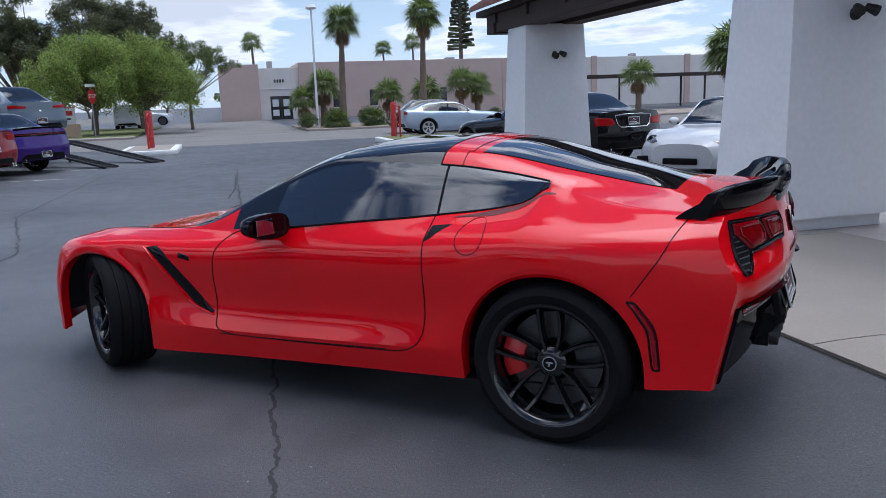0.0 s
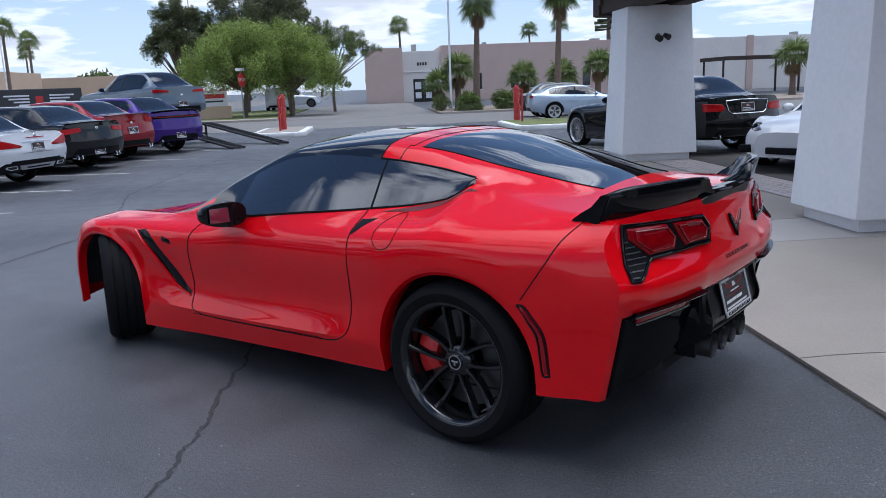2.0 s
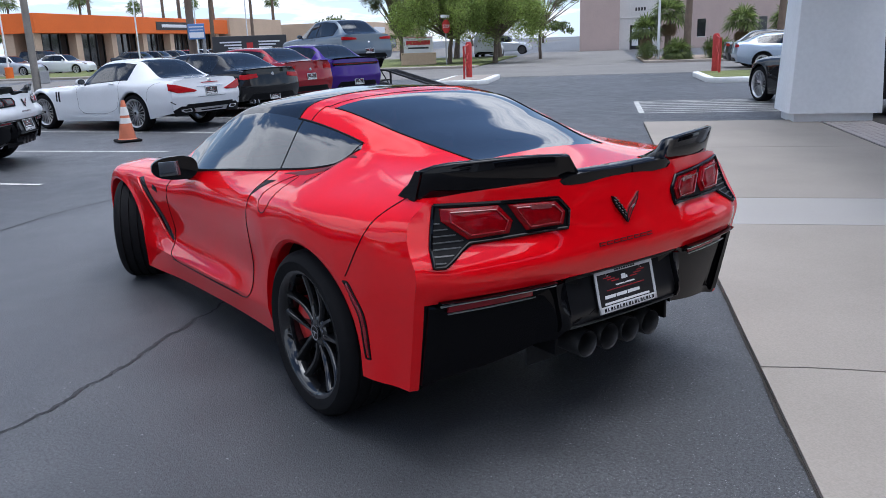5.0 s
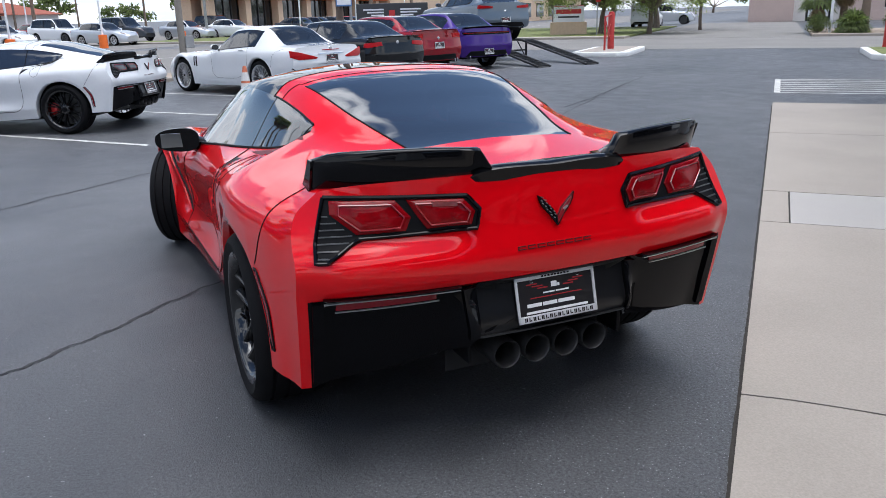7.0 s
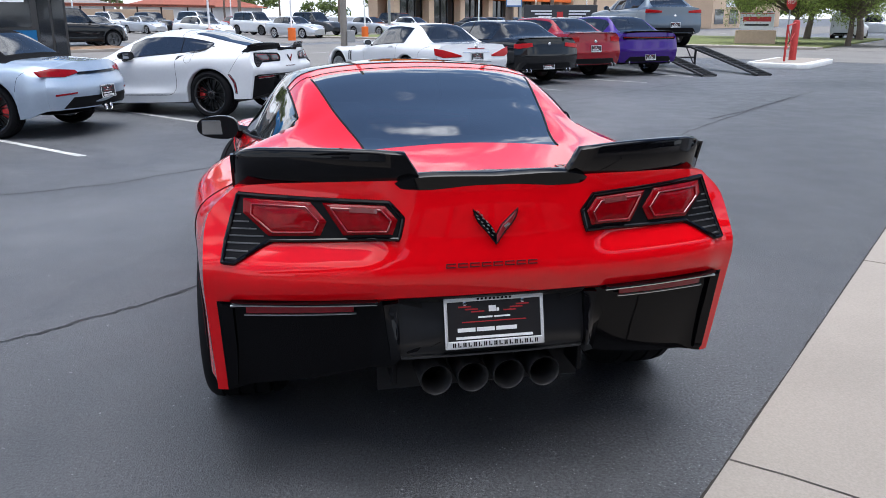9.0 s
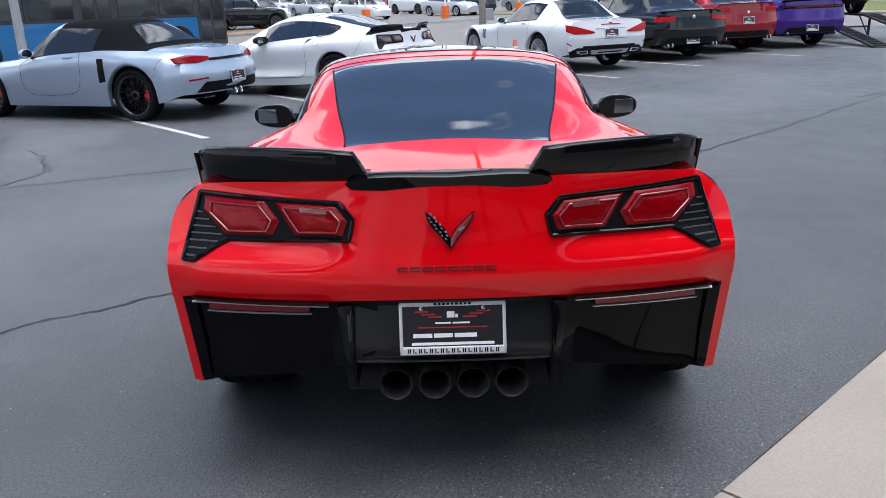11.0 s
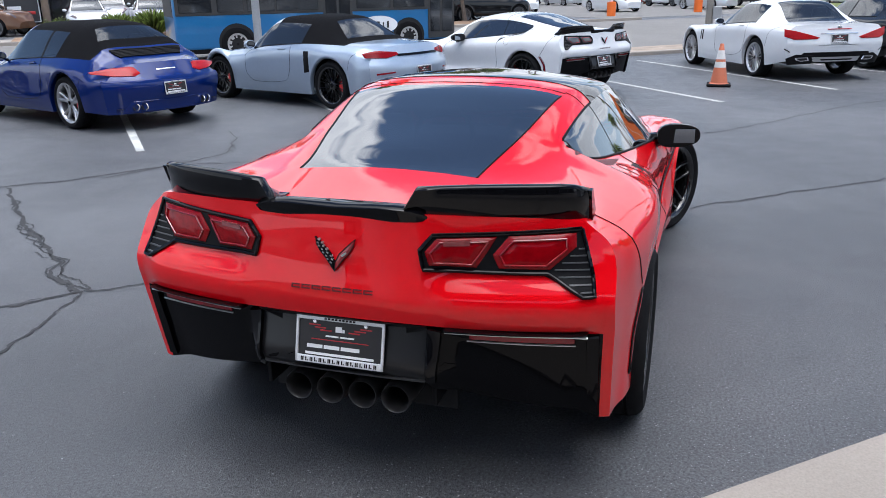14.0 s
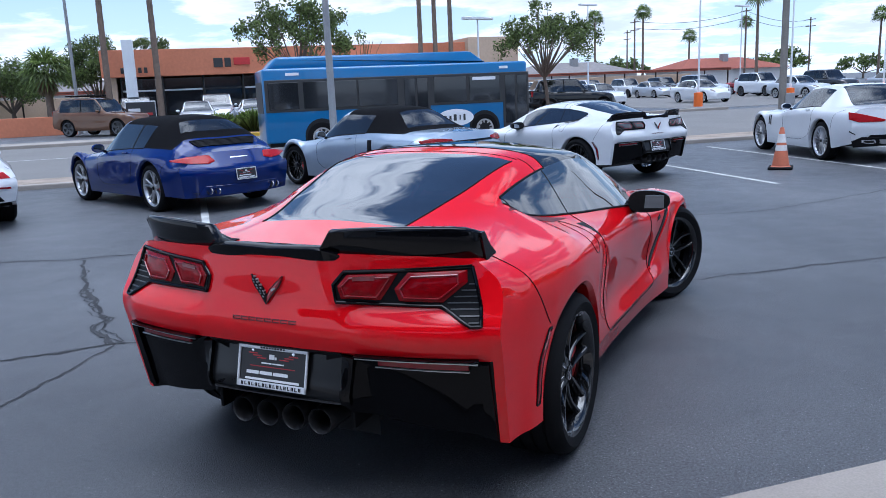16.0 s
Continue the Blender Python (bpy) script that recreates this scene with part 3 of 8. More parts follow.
def canopy():
    it = thing("canopy", "dark brown timber canopy with a clay tile edge", "canopy")
    # beams, roof and tiles run on unseen to -14, to darken reflections
    part("beam", strip(-14, -3.45, 11.6, -3.85, 2.64, 2.98, 0.01), BROWN, it)
    part("beam", strip(-14, -4.2, 11.6, -4.55, 2.64, 2.98, 0.01), BROWN, it)
    part("roof", strip(-14.0, -3.35, 12.2, -5.0, 2.99, 3.10), BROWN, it, "dark timber roof underside")
    for k in range(9):
        a = -1.6 + 1.6 * k
        part("rafter", strip(a, -3.4, a + 0.12, -4.95, 2.80, 2.98, 0.01), BROWN, it)
    # unseen roof and beams, added to keep bright sky out of the tail's reflections
    part("roof", strip(-14.0, -7.4, 2.9, -13.2, 2.99, 3.10), BROWN, it, "unseen dark roof added behind the camera")
    for k in range(3):
        part("beam", strip(-14.0, -7.5 - 2.4 * k, 2.9, -7.8 - 2.4 * k, 2.68, 2.985, 0.01), BROWN, it)
    part("end_beam", strip(11.3, -3.40, 11.7, -4.95, 2.62, 2.97, 0.01), BROWN, it)
    rows = []
    for c, z in ((-3.10, 3.06), (-3.12, 3.14), (-4.6, 3.95), (-4.7, 3.95)):
        rows.append([plan(a, c, z + (0.035 * math.sin(a * 24) if z > 3.1 else 0)) for a in np.linspace(-14.2, 11.9, 320)])
    part("tile_edge", finish(sheet(rows), angle=60), TILE, it, "brown clay tiles")


canopy()


def flood_lamp(a, c, z, deg, label):
    """A twin security lamp on a round base."""
    it = thing("security_lamp", label, "lamp", pose(*plan(a, c, z), 0, 0, deg))
    part("base", finish(lathe([(0.0, 0.03), (0.055, 0.028), (0.062, 0.0)], 20, "X")), LAMP_BLACK, it)
    for s in (-1, 1):
        part("arm", tube([(0.02, 0, 0.0), (0.06, s * 0.03, 0.03), (0.09, s * 0.06, 0.04)], 0.012, 8), LAMP_BLACK, it)
        part("head", finish(joined(None, lathe([(0.0, -0.06), (0.035, -0.055), (0.05, 0.04), (0.052, 0.06), (0.0, 0.055)], 16, "X"), pose(0.12, s * 0.075, 0.03, 0, 25, s * 25))), LAMP_BLACK, it)
    return it


flood_lamp(2.80, -3.98, 2.06, ROAD_DEG + 180, "twin black security lamp on the pillar")
flood_lamp(9.84, -4.05, 2.10, ROAD_DEG + 180, "small black security lamp on the pillar")
# unseen front added behind the camera to darken what the red paint reflects
UNSEEN_GLASS = material("dark glass of the unseen wall", (0.012, 0.013, 0.016), 0.06, coat=0.5, var=0.1)


def unseen_front():
    """A glazed wall added out of view behind the camera's way."""
    w = tagged(part("wall_low", strip(-30, -13.2, 8.2, -13.5, 2.9, 4.6), STUCCO), "unseen white stuccoed wall over dark glass, added behind the camera", "wall", kind="structure")
    tagged(part("wall_base", strip(-30, -13.18, 8.2, -13.5, 0.0, 0.3), STUCCO), "white stuccoed base of the unseen wall", "wall", kind="structure")
    part("roof_edge", strip(-30.3, -12.5, 8.5, -13.2, 4.45, 4.75, 0.02), BROWN, w, "dark timber eaves")
    for k in range(15):
        a = -30 + 2.5 * k
        part("pane", strip(a + 0.1, -13.3, a + 2.4, -13.34, 0.3, 2.9), UNSEEN_GLASS, w, "dark pane of the unseen wall")
        part("mullion", strip(a - 0.1, -13.22, a + 0.1, -13.4, 0.3, 2.9), BLACK_TRIM, w)


unseen_front()
# unseen pillar added under the canopy's out-of-view run
pylon(-6.0, -3.38, "white stuccoed canopy pillar")
# ---- lofted car bodies ----
def loft_half(lines, us, sub, creases, warp):
    """Half of a body (y > 0) over stations us: feature lines from the sill to the middle, joined by smooth section curves."""
    nl = len(lines)
    Y = np.array([[f(u) for f, _ in lines] for u in us])
    Z = np.array([[g(u) for _, g in lines] for u in us])
    rows = []
    for y, z in zip(Y, Z):
        p = np.stack([y, z], 1)
        spans = [0, *creases, nl - 1]
        out = []
        for a, b in zip(spans, spans[1:]):
            q = p[a : b + 1]
            first = 2 * q[0] - q[1] if a or True else q[0]
            last = np.array([-q[-2][0], q[-2][1]]) if b == nl - 1 else 2 * q[-1] - q[-2]
            e = np.vstack([first, q, last])
            t = np.r_[0, np.cumsum(np.maximum(np.linalg.norm(np.diff(e, axis=0), axis=1), 1e-4) ** 0.5)]
            for k in range(1, len(q)):
                for s in range(sub + (k == len(q) - 1 and b == nl - 1)):
                    x = t[k] + (t[k + 1] - t[k]) * s / sub
                    a1 = (t[k] - x) / (t[k] - t[k - 1]) * e[k - 1] + (x - t[k - 1]) / (t[k] - t[k - 1]) * e[k]
                    a2 = (t[k + 1] - x) / (t[k + 1] - t[k]) * e[k] + (x - t[k]) / (t[k + 1] - t[k]) * e[k + 1]
                    a3 = (t[k + 2] - x) / (t[k + 2] - t[k + 1]) * e[k + 1] + (x - t[k + 1]) / (t[k + 2] - t[k + 1]) * e[k + 2]
                    b1 = (t[k + 1] - x) / (t[k + 1] - t[k - 1]) * a1 + (x - t[k - 1]) / (t[k + 1] - t[k - 1]) * a2
                    b2 = (t[k + 2] - x) / (t[k + 2] - t[k]) * a2 + (x - t[k]) / (t[k + 2] - t[k]) * a3
                    out.append((t[k + 1] - x) / (t[k + 1] - t[k]) * b1 + (x - t[k]) / (t[k + 1] - t[k]) * b2)
        rows.append(out)
    R = np.array(rows)
    U = np.repeat(np.array(us)[:, None], R.shape[1], 1)
    X = warp(U, R[..., 0], R[..., 1])
    return np.stack([X, R[..., 0], R[..., 1]], -1)


class Shell:
    """A lofted half body, with places on it by station and section parameter."""

    def __init__(self, lines, us, sub, creases, warp):
        self.us, self.sub = np.array(us), sub
        self.P = loft_half(lines, us, sub, creases, warp)

    def at(self, u, v, side=1, lift=0.0):
        i = int(np.clip(np.searchsorted(self.us, u) - 1, 0, len(self.us) - 2))
        f = (u - self.us[i]) / (self.us[i + 1] - self.us[i])
        w = np.clip(v * self.sub, 0, self.P.shape[1] - 1.001)
        j = int(w)
        g = w - j
        P = self.P
        p = (1 - f) * ((1 - g) * P[i, j] + g * P[i, j + 1]) + f * ((1 - g) * P[i + 1, j] + g * P[i + 1, j + 1])
        n = np.cross(P[i + 1, j] - P[i, j], P[i, j + 1] - P[i, j])
        n = n / max(np.linalg.norm(n), 1e-9)
        if n[1] < -0.2 or (abs(n[1]) <= 0.2 and n[2] < 0):
            n = -n
        p = p + lift * n
        return Vector((p[0], side * p[1], p[2]))

    def u_at_x(self, x, v):
        j = int(np.clip(v * self.sub, 0, self.P.shape[1] - 1))
        col = self.P[:, j, 0]
        return float(np.interp(x, col, self.us))

    def half(self, keep, side=1, bm=None):
        """The quads whose middle (u, v) satisfies keep."""
        P = self.P * np.array([1, side, 1])

        def ok(i, j):
            return keep((self.us[i] + self.us[i + 1]) / 2, (j + 0.5) / self.sub)

        return sheet(P, ok, bm)

    def both(self, keep):
        bm = self.half(keep, 1)
        return self.half(keep, -1, bm)

    def patch(self, outline, side=1, lift=0.004, n=10, bm=None):
        """A patch that lies on the body: outline of two edges, lower and upper, each (u, v) pairs."""
        low, high = outline
        rows = []
        for k in range(n + 1):
            t = k / n

            def along(line):
                s = t * (len(line) - 1)
                q = min(int(s), len(line) - 2)
                f = s - q
                return (line[q][0] * (1 - f) + line[q + 1][0] * f, line[q][1] * (1 - f) + line[q + 1][1] * f)

            a, b = along(low), along(high)
            rows.append([self.at(a[0] + (b[0] - a[0]) * w, a[1] + (b[1] - a[1]) * w, side, lift * (0.3 if w in (0, 1) or k in (0, n) else 1)) for w in (0, 0.12, 0.5, 0.88, 1)])
        return sheet(rows, None, bm)

    def seam(self, uv, side=1, r=0.0028, lift=0.0005):
        return tube([self.at(u, v, side, lift) for u, v in uv], r, 6)


def path2(points, n=10):
    """Even steps along a line of (u, v) knots, smoothed."""
    ts = list(range(len(points)))
    fu, fv = spline(ts, [p[0] for p in points]), spline(ts, [p[1] for p in points])
    return [(float(fu(t)), float(fv(t))) for t in np.linspace(0, len(points) - 1, n * (len(points) - 1) + 1)]


# ---- wheels ----
ALLOY_BLACK = material("gloss black alloy", (0.005, 0.005, 0.006), 0.3, coat=1.0, var=0.0, spec=0.1, coat_ior=1.6, coat_rough=0.03)
ALLOY_SILVER = material("silver alloy", (0.55, 0.55, 0.56), 0.28, metal=0.9, var=0.05)
ALLOY_DARK = material("grey alloy", (0.11, 0.11, 0.115), 0.28, metal=0.8, var=0.05)
DISC = material("brake disc steel", (0.10, 0.10, 0.10), 0.42, metal=1.0, var=0.15, scale=8)
CALIPER_RED = material("red caliper paint", (0.55, 0.015, 0.015), 0.35, coat=0.5, var=0.05)
WELL = material("dark wheel housing", (0.008, 0.008, 0.009), 0.9, var=0.2)


def tyre_mesh(r, rim_r, w):
    h = w / 2
    prof = [(rim_r - 0.004, -h + 0.02), (rim_r + 0.006, -h + 0.004), ((r + rim_r) / 2, -h - 0.006), (r - 0.022, -h + 0.004), (r - 0.007, -h + 0.022)]
    groove = 0.009
    for c in (-0.30, -0.10, 0.10, 0.30):
        g = c * w
        prof += [(r - 0.001, g - 0.007), (r - groove, g - 0.005), (r - groove, g + 0.005), (r - 0.001, g + 0.007)]
    prof += [(r - 0.007, h - 0.022), (r - 0.022, h - 0.004), ((r + rim_r) / 2, h + 0.006), (rim_r + 0.012, h - 0.002), (rim_r + 0.004, h - 0.006), (rim_r - 0.004, h - 0.02)]
    return prof


def spoke_mesh(bm, a0, a1, r0, r1, w0, w1, y0, y1, depth):
    """One spoke from angle a0 at the hub to a1 at the rim, with a raised ridge on its face."""
    own = bmesh.new()
    rings = []
    for k in range(6):
        t = k / 5
        r, a = r0 + (r1 - r0) * t, a0 + (a1 - a0) * t
        w, y = w0 + (w1 - w0) * t, y0 + (y1 - y0) * t - 0.012 * math.sin(math.pi * t)
        c = Vector((math.cos(a), 0, math.sin(a)))
        s = Vector((-math.sin(a), 0, math.cos(a)))
        o = Vector((0, 1, 0))
        q = [c * r + s * w * e + o * (y + d) for e, d in ((-1, -depth), (-1.0, -0.006), (-0.45, 0.004), (0.45, 0.004), (1.0, -0.006), (1, -depth))]
        rings.append([own.verts.new(p) for p in q])
    for p, q in zip(rings, rings[1:]):
        for j in range(6):
            own.faces.new((p[j], p[(j + 1) % 6], q[(j + 1) % 6], q[j]))
    own.faces.new(rings[0][::-1])
    own.faces.new(rings[-1])
    return joined(bm, own)


def wheel_parts(parent, m, r=0.34, rim_r=0.258, w=0.285, mat=None, kind="double", caliper=None, detail=1, cap=None, flip=False, far=False):
    """A wheel: rim with spokes, under it tyre, disc, caliper and cap. The axle is y, and the outer face looks along +y."""
    mat = mat or ALLOY_BLACK
    h = w / 2
    seg = 56 if detail else 28
    yo = h - 0.012
    bm = lathe([(rim_r + 0.004, yo), (rim_r + 0.002, yo + 0.006), (rim_r - 0.008, yo + 0.004), (rim_r - 0.022, yo - 0.012), (rim_r - 0.028, yo - 0.05), (rim_r - 0.024, -h + 0.03), (rim_r - 0.002, -h + 0.014)], seg)
    n, ya, yb = {"double": (5, yo - 0.045, yo - 0.018), "ten": (10, yo - 0.03, yo - 0.012), "five": (5, yo - 0.03, yo - 0.012), "fan": (18, yo - 0.02, yo - 0.010)}[kind]
    near = detail or not far
    spokes = {"double": [(s, 0.42, 0.17, 0.052, 0.014, 0.011, 0.014, 0.032) for s in (-1, 1)], "ten": [(s, 0.05, 0.13, 0.05, 0.018, 0.009, 0.008, 0.022) for s in (-1, 1)],
              "five": [(s, 0.11, 0.20, 0.04, 0.018, 0.022, 0.019, 0.03) for s in (-1, 1)], "fan": [(1, 0.0, 0.0, 0.045, 0.016, 0.007, 0.010, 0.02)]}[kind]
    if not near:
        # a single welded face: hub, spokes and edge cut out of one ring of cells
        face = [[(r2 * math.cos(2 * math.pi * k / seg), y2, r2 * math.sin(2 * math.pi * k / seg)) for k in range(seg + 1)] for r2, y2 in ((0.02, ya), (0.066, ya), (0.5 * rim_r, (ya + yb) / 2), (rim_r - 0.05, yb), (rim_r - 0.022, yo - 0.012))]
        per = seg / n
        sheet(face, lambda i, j: i in (0, 3) or (j % per) < per * 0.45, bm)
    lathe([(0.0, ya + 0.004), (0.03, ya + 0.004), (0.058, ya), (0.066, ya - 0.008), (0.066, ya - 0.05)], 32, bm=bm)
    if detail:
        for k in range(5):
            a = 2 * math.pi * k / 5 + 0.3
            lug = lathe([(0.0, ya + 0.002), (0.009, ya + 0.002), (0.011, ya - 0.02)], 8)
            joined(bm, lug, pose(0.045 * math.cos(a), 0, 0.045 * math.sin(a)))
    wheel = part("wheel", finish(bm, angle=40), mat, parent, "", m)
    if near:
        for s, a0, a1, r0, inset, w0, w1, deep in spokes:
            own = finish(spoke_mesh(bmesh.new(), s * a0, s * a1, r0, rim_r - inset, w0, w1, ya, yb, deep), angle=40)
            me = bpy.data.meshes.new("spoke")
            own.to_mesh(me)
            own.free()
            me.materials.append(mat)
            for k in range(n):
                sp = new("spoke", me)
                sp.parent, sp.matrix_basis = wheel, Matrix.Rotation(-(2 * math.pi * k / n + math.pi / 2), 4, "Y")
    part("tyre", finish(lathe(tyre_mesh(r, rim_r, w), seg), angle=30), RUBBER, wheel, "black low-profile rubber tyre")
    disc_r = rim_r - 0.055
    part("brake_disc", finish(lathe([(0.05, -0.02), (0.07, 0.0), (0.09, 0.022), (disc_r, 0.022), (disc_r, -0.004), (0.09, -0.004)], 40 if detail else 20)), DISC, wheel, "drilled steel brake disc")
    if caliper is not None:
        own = bmesh.new()
        rings = []
        for k in range(9):
            a = math.radians(155 + 50 * k / 8) if not flip else math.radians(25 - 50 * k / 8)
            ro, ri = disc_r + 0.018, disc_r - 0.075
            bulge = 0.012 * math.sin(math.pi * k / 8)
            rings.append([own.verts.new((rr * math.cos(a), yy, rr * math.sin(a))) for rr, yy in ((ri, 0.0), (ri, 0.045 + bulge), (ri + 0.02, 0.058 + bulge), (ro - 0.012, 0.058 + bulge), (ro, 0.048 + bulge), (ro, 0.0))])
        for p, q in zip(rings, rings[1:]):
            for j in range(6):
                own.faces.new((p[j], p[(j + 1) % 6], q[(j + 1) % 6], q[j]))
        own.faces.new(rings[0]); own.faces.new(rings[-1][::-1])
        part("caliper", finish(own, angle=40), caliper, wheel, "painted brake caliper")
    capm = lathe([(0.0, ya + 0.012), (0.024, ya + 0.012), (0.026, ya + 0.010)], 24)
    cap_ob = part("centre_cap", finish(capm), BLACK_GLOSS, wheel, "black hub cap with a bright ring")
    if detail:
        ring = lathe([(0.026, ya + 0.008), (0.0265, ya + 0.0145), (0.031, ya + 0.0145), (0.032, ya + 0.006)], 28)
        part("cap_ring", finish(ring), CHROME, wheel, "bright ring round the hub cap")
        if cap:
            flag = box(-0.016, ya + 0.0125, -0.001, 0.016, ya + 0.0150, 0.007, 0.001)
            box(-0.003, ya + 0.0125, -0.014, 0.006, ya + 0.0150, -0.001, 0.001, bm=flag)
            part("cap_badge", finish(flag, False), CHROME, wheel, "small bright badge")
    return wheel


def arch_line(base, arches):
    """The lower edge of a body side: the sill, lifted over each wheel (centre x, centre z, half length, height)."""

    def at(u):
        z = float(base(u))
        for xc, zc, a, b in arches:
            if abs(u - xc) <= a:
                z = max(z, zc + b * math.sqrt(max(0.0, 1 - ((u - xc) / a) ** 2)))
        return z

    return at


def stations(lo, hi, n, arches, extra=()):
    us = list(np.linspace(lo, hi, n))
    for xc, zc, a, b in arches:
        us = [u for u in us if abs(abs(u - xc) - a) > 0.012]
        us += [xc - a * math.cos(math.pi * k / 22) for k in range(23)] + [xc - a - 0.0015, xc + a + 0.0015]
    us = sorted([u for u in us if lo <= u <= hi] + list(extra))
    return [u for k, u in enumerate(us) if k == 0 or u - us[k - 1] > 1e-4]


def wheel_well(xc, zc, a, b, y_out, y_in=0.45, foot=0.28):
    """The dark liner inside a wheel arch."""
    rows = []
    for k in range(19):
        t = math.pi * k / 18
        x, z = xc - (a + 0.012) * math.cos(t), zc + (b + 0.012) * math.sin(t)
        rows.append([(x, y_out, z), (x, y_in, z)])
    low = [[(rows[0][0][0], y_out, foot), (rows[0][0][0], y_in, foot)]] + rows + [[(rows[-1][0][0], y_out, foot), (rows[-1][0][0], y_in, foot)]]
    bm = sheet(low)
    back = bmesh.new()
    vs = [back.verts.new(Vector(r[1])) for r in low]
    back.faces.new(vs)
    return joined(bm, back)


LENS_RED = material("red lamp lens", (0.20, 0.0005, 0.003), 0.2, coat=0.3, var=0.35, scale=40, spec=0.08)
LENS_REVERSE = material("pale red lens window", (0.20, 0.045, 0.045), 0.15, coat=1.0, var=0.3, scale=60)
LENS_DEEP = material("dark red reflector", (0.24, 0.003, 0.010), 0.15, coat=0.2, var=0.0)
LENS_BRIGHT = material("bright red lamp lens", (0.34, 0.003, 0.005), 0.3, coat=0.3, var=0.25, scale=30, spec=0.1)
LENS_SMOKE = material("smoked grey lens", (0.07, 0.07, 0.075), 0.12, coat=1.0, var=0.1)
LENS_CLEAR = material("clear lamp lens", (0.12, 0.09, 0.09), 0.08, coat=1.0, var=0.0)
PLATE_BLACK = material("black plate print", (0.012, 0.011, 0.012), 0.35, var=0.0)
PLATE_WHITE = material("white print", (0.75, 0.75, 0.75), 0.5, var=0.0)
PLATE_RED = material("red print", (0.35, 0.015, 0.02), 0.5, var=0.0)
STEEL = material("worn steel", (0.42, 0.41, 0.40), 0.35, metal=1.0, var=0.15, scale=20)
SOOT = material("dark exhaust steel", (0.036, 0.035, 0.036), 0.45, metal=0.5, var=0.3, scale=20)
BLACK_SATIN = material("satin black panel", (0.008, 0.008, 0.009), 0.28, var=0.1, scale=20, spec=0.4)
SLAT_GREY = material("satin grey slat", (0.05, 0.05, 0.052), 0.3, var=0.05)
# dark red stands for the shade in the recessed letters
NAME_DARK = material("red darkened as letter recess shade", (0.07, 0.003, 0.005), 0.4, var=0.0)
LENS_RIM = material("bright red lens rim", (0.24, 0.010, 0.015), 0.12, coat=1.0, var=0.05, spec=0.3)
FLAG_SILVER = material("silver emblem enamel", (0.3, 0.3, 0.3), 0.3, metal=0.6, var=0.0)
LEATHER = material("dark leather", (0.018, 0.017, 0.017), 0.5, var=0.15)
MIRROR = material("mirror glass", (0.22, 0.24, 0.27), 0.02, metal=1.0, var=0.0)


def number_plate(parent, m, rows="dealer"):
    """A dealer's plate in a bright frame; its print stands as bars."""
    w, h = 0.155, 0.078
    plate = part("licence_plate", finish(box(-0.002, -w, -h, 0.004, w, h, 0.002), False), PLATE_BLACK, parent, "black dealer plate with pale bars of print", m)
    fr = box(0.002, -w, h - 0.014, 0.010, w, h, 0.003)
    box(0.002, -w, -h, 0.010, w, -h + 0.024, 0.003, bm=fr)
    box(0.002, -w, -h, 0.010, -w + 0.010, h, 0.003, bm=fr)
    box(0.002, w - 0.010, -h, 0.010, w, h, 0.003, bm=fr)
    part("plate_frame", finish(fr, False), PLATE_RIM, plate, "chrome licence plate frame")
    t = bmesh.new()
    for y0, y1, z0, z1 in ((-0.115, -0.06, -0.028, -0.016), (-0.055, 0.0, -0.028, -0.016), (0.005, 0.07, -0.028, -0.016), (-0.12, 0.12, -0.050, -0.042), (-0.05, -0.005, 0.012, 0.017), (0.0, 0.05, 0.012, 0.017), (-0.016, 0.006, 0.030, 0.048), (0.008, 0.016, 0.030, 0.040)):
        box(0.004, y0, z0, 0.0052, y1, z1, bm=t)
    part("print", t, PLATE_WHITE, plate, "pale bars of print")
    t = bmesh.new()
    box(0.004, -0.10, 0.0, 0.0052, 0.10, 0.003, bm=t)
    for s in (-1, 1):
        for k in range(3):
            box(0.004, s * (0.05 + 0.02 * k) - 0.02, 0.03 + 0.008 * k, 0.0052, s * (0.05 + 0.02 * k) + 0.02, 0.034 + 0.008 * k, bm=t)
    part("wing_print", t, PLATE_RED, plate, "dark red wing-shaped bars")
    t = bmesh.new()
    for k in range(17):
        y = -0.128 + 0.016 * k
        box(0.0102, y - 0.0045, -h + 0.006, 0.0112, y - 0.001, -h + 0.019, bm=t)
        box(0.0102, y + 0.001, -h + 0.006, 0.0112, y + 0.005, -h + (0.010 if k % 2 else 0.019), bm=t)
    for k in range(9):
        y = -0.05 + 0.0125 * k
        box(0.0102, y - 0.004, h - 0.010, 0.0112, y + 0.004, h - 0.004, bm=t)
    tagged(part("frame_print", t, BLACK_TRIM, plate, "dark bars of print on the frame"), kind="stuff")
    for s in (-1, 1):
        part("screw", finish(joined(None, lathe([(0.0, 0.008), (0.006, 0.007), (0.007, 0.003)], 10, "X"), pose(0, s * 0.09, h - 0.020))), CHROME, plate, "bright screw")
    return plate


def seat_mesh():
    bm = box(-0.22, -0.24, 0.0, 0.30, 0.24, 0.16, 0.06, 3)
    back = box(-0.07, -0.24, 0.0, 0.07, 0.24, 0.56, 0.06, 3)
    joined(bm, back, pose(-0.24, 0, 0.06, 0, -18, 0))
    head = box(-0.05, -0.13, 0.0, 0.05, 0.13, 0.17, 0.045, 3)
    joined(bm, head, pose(-0.42, 0, 0.60, 0, -14, 0))
    return bm


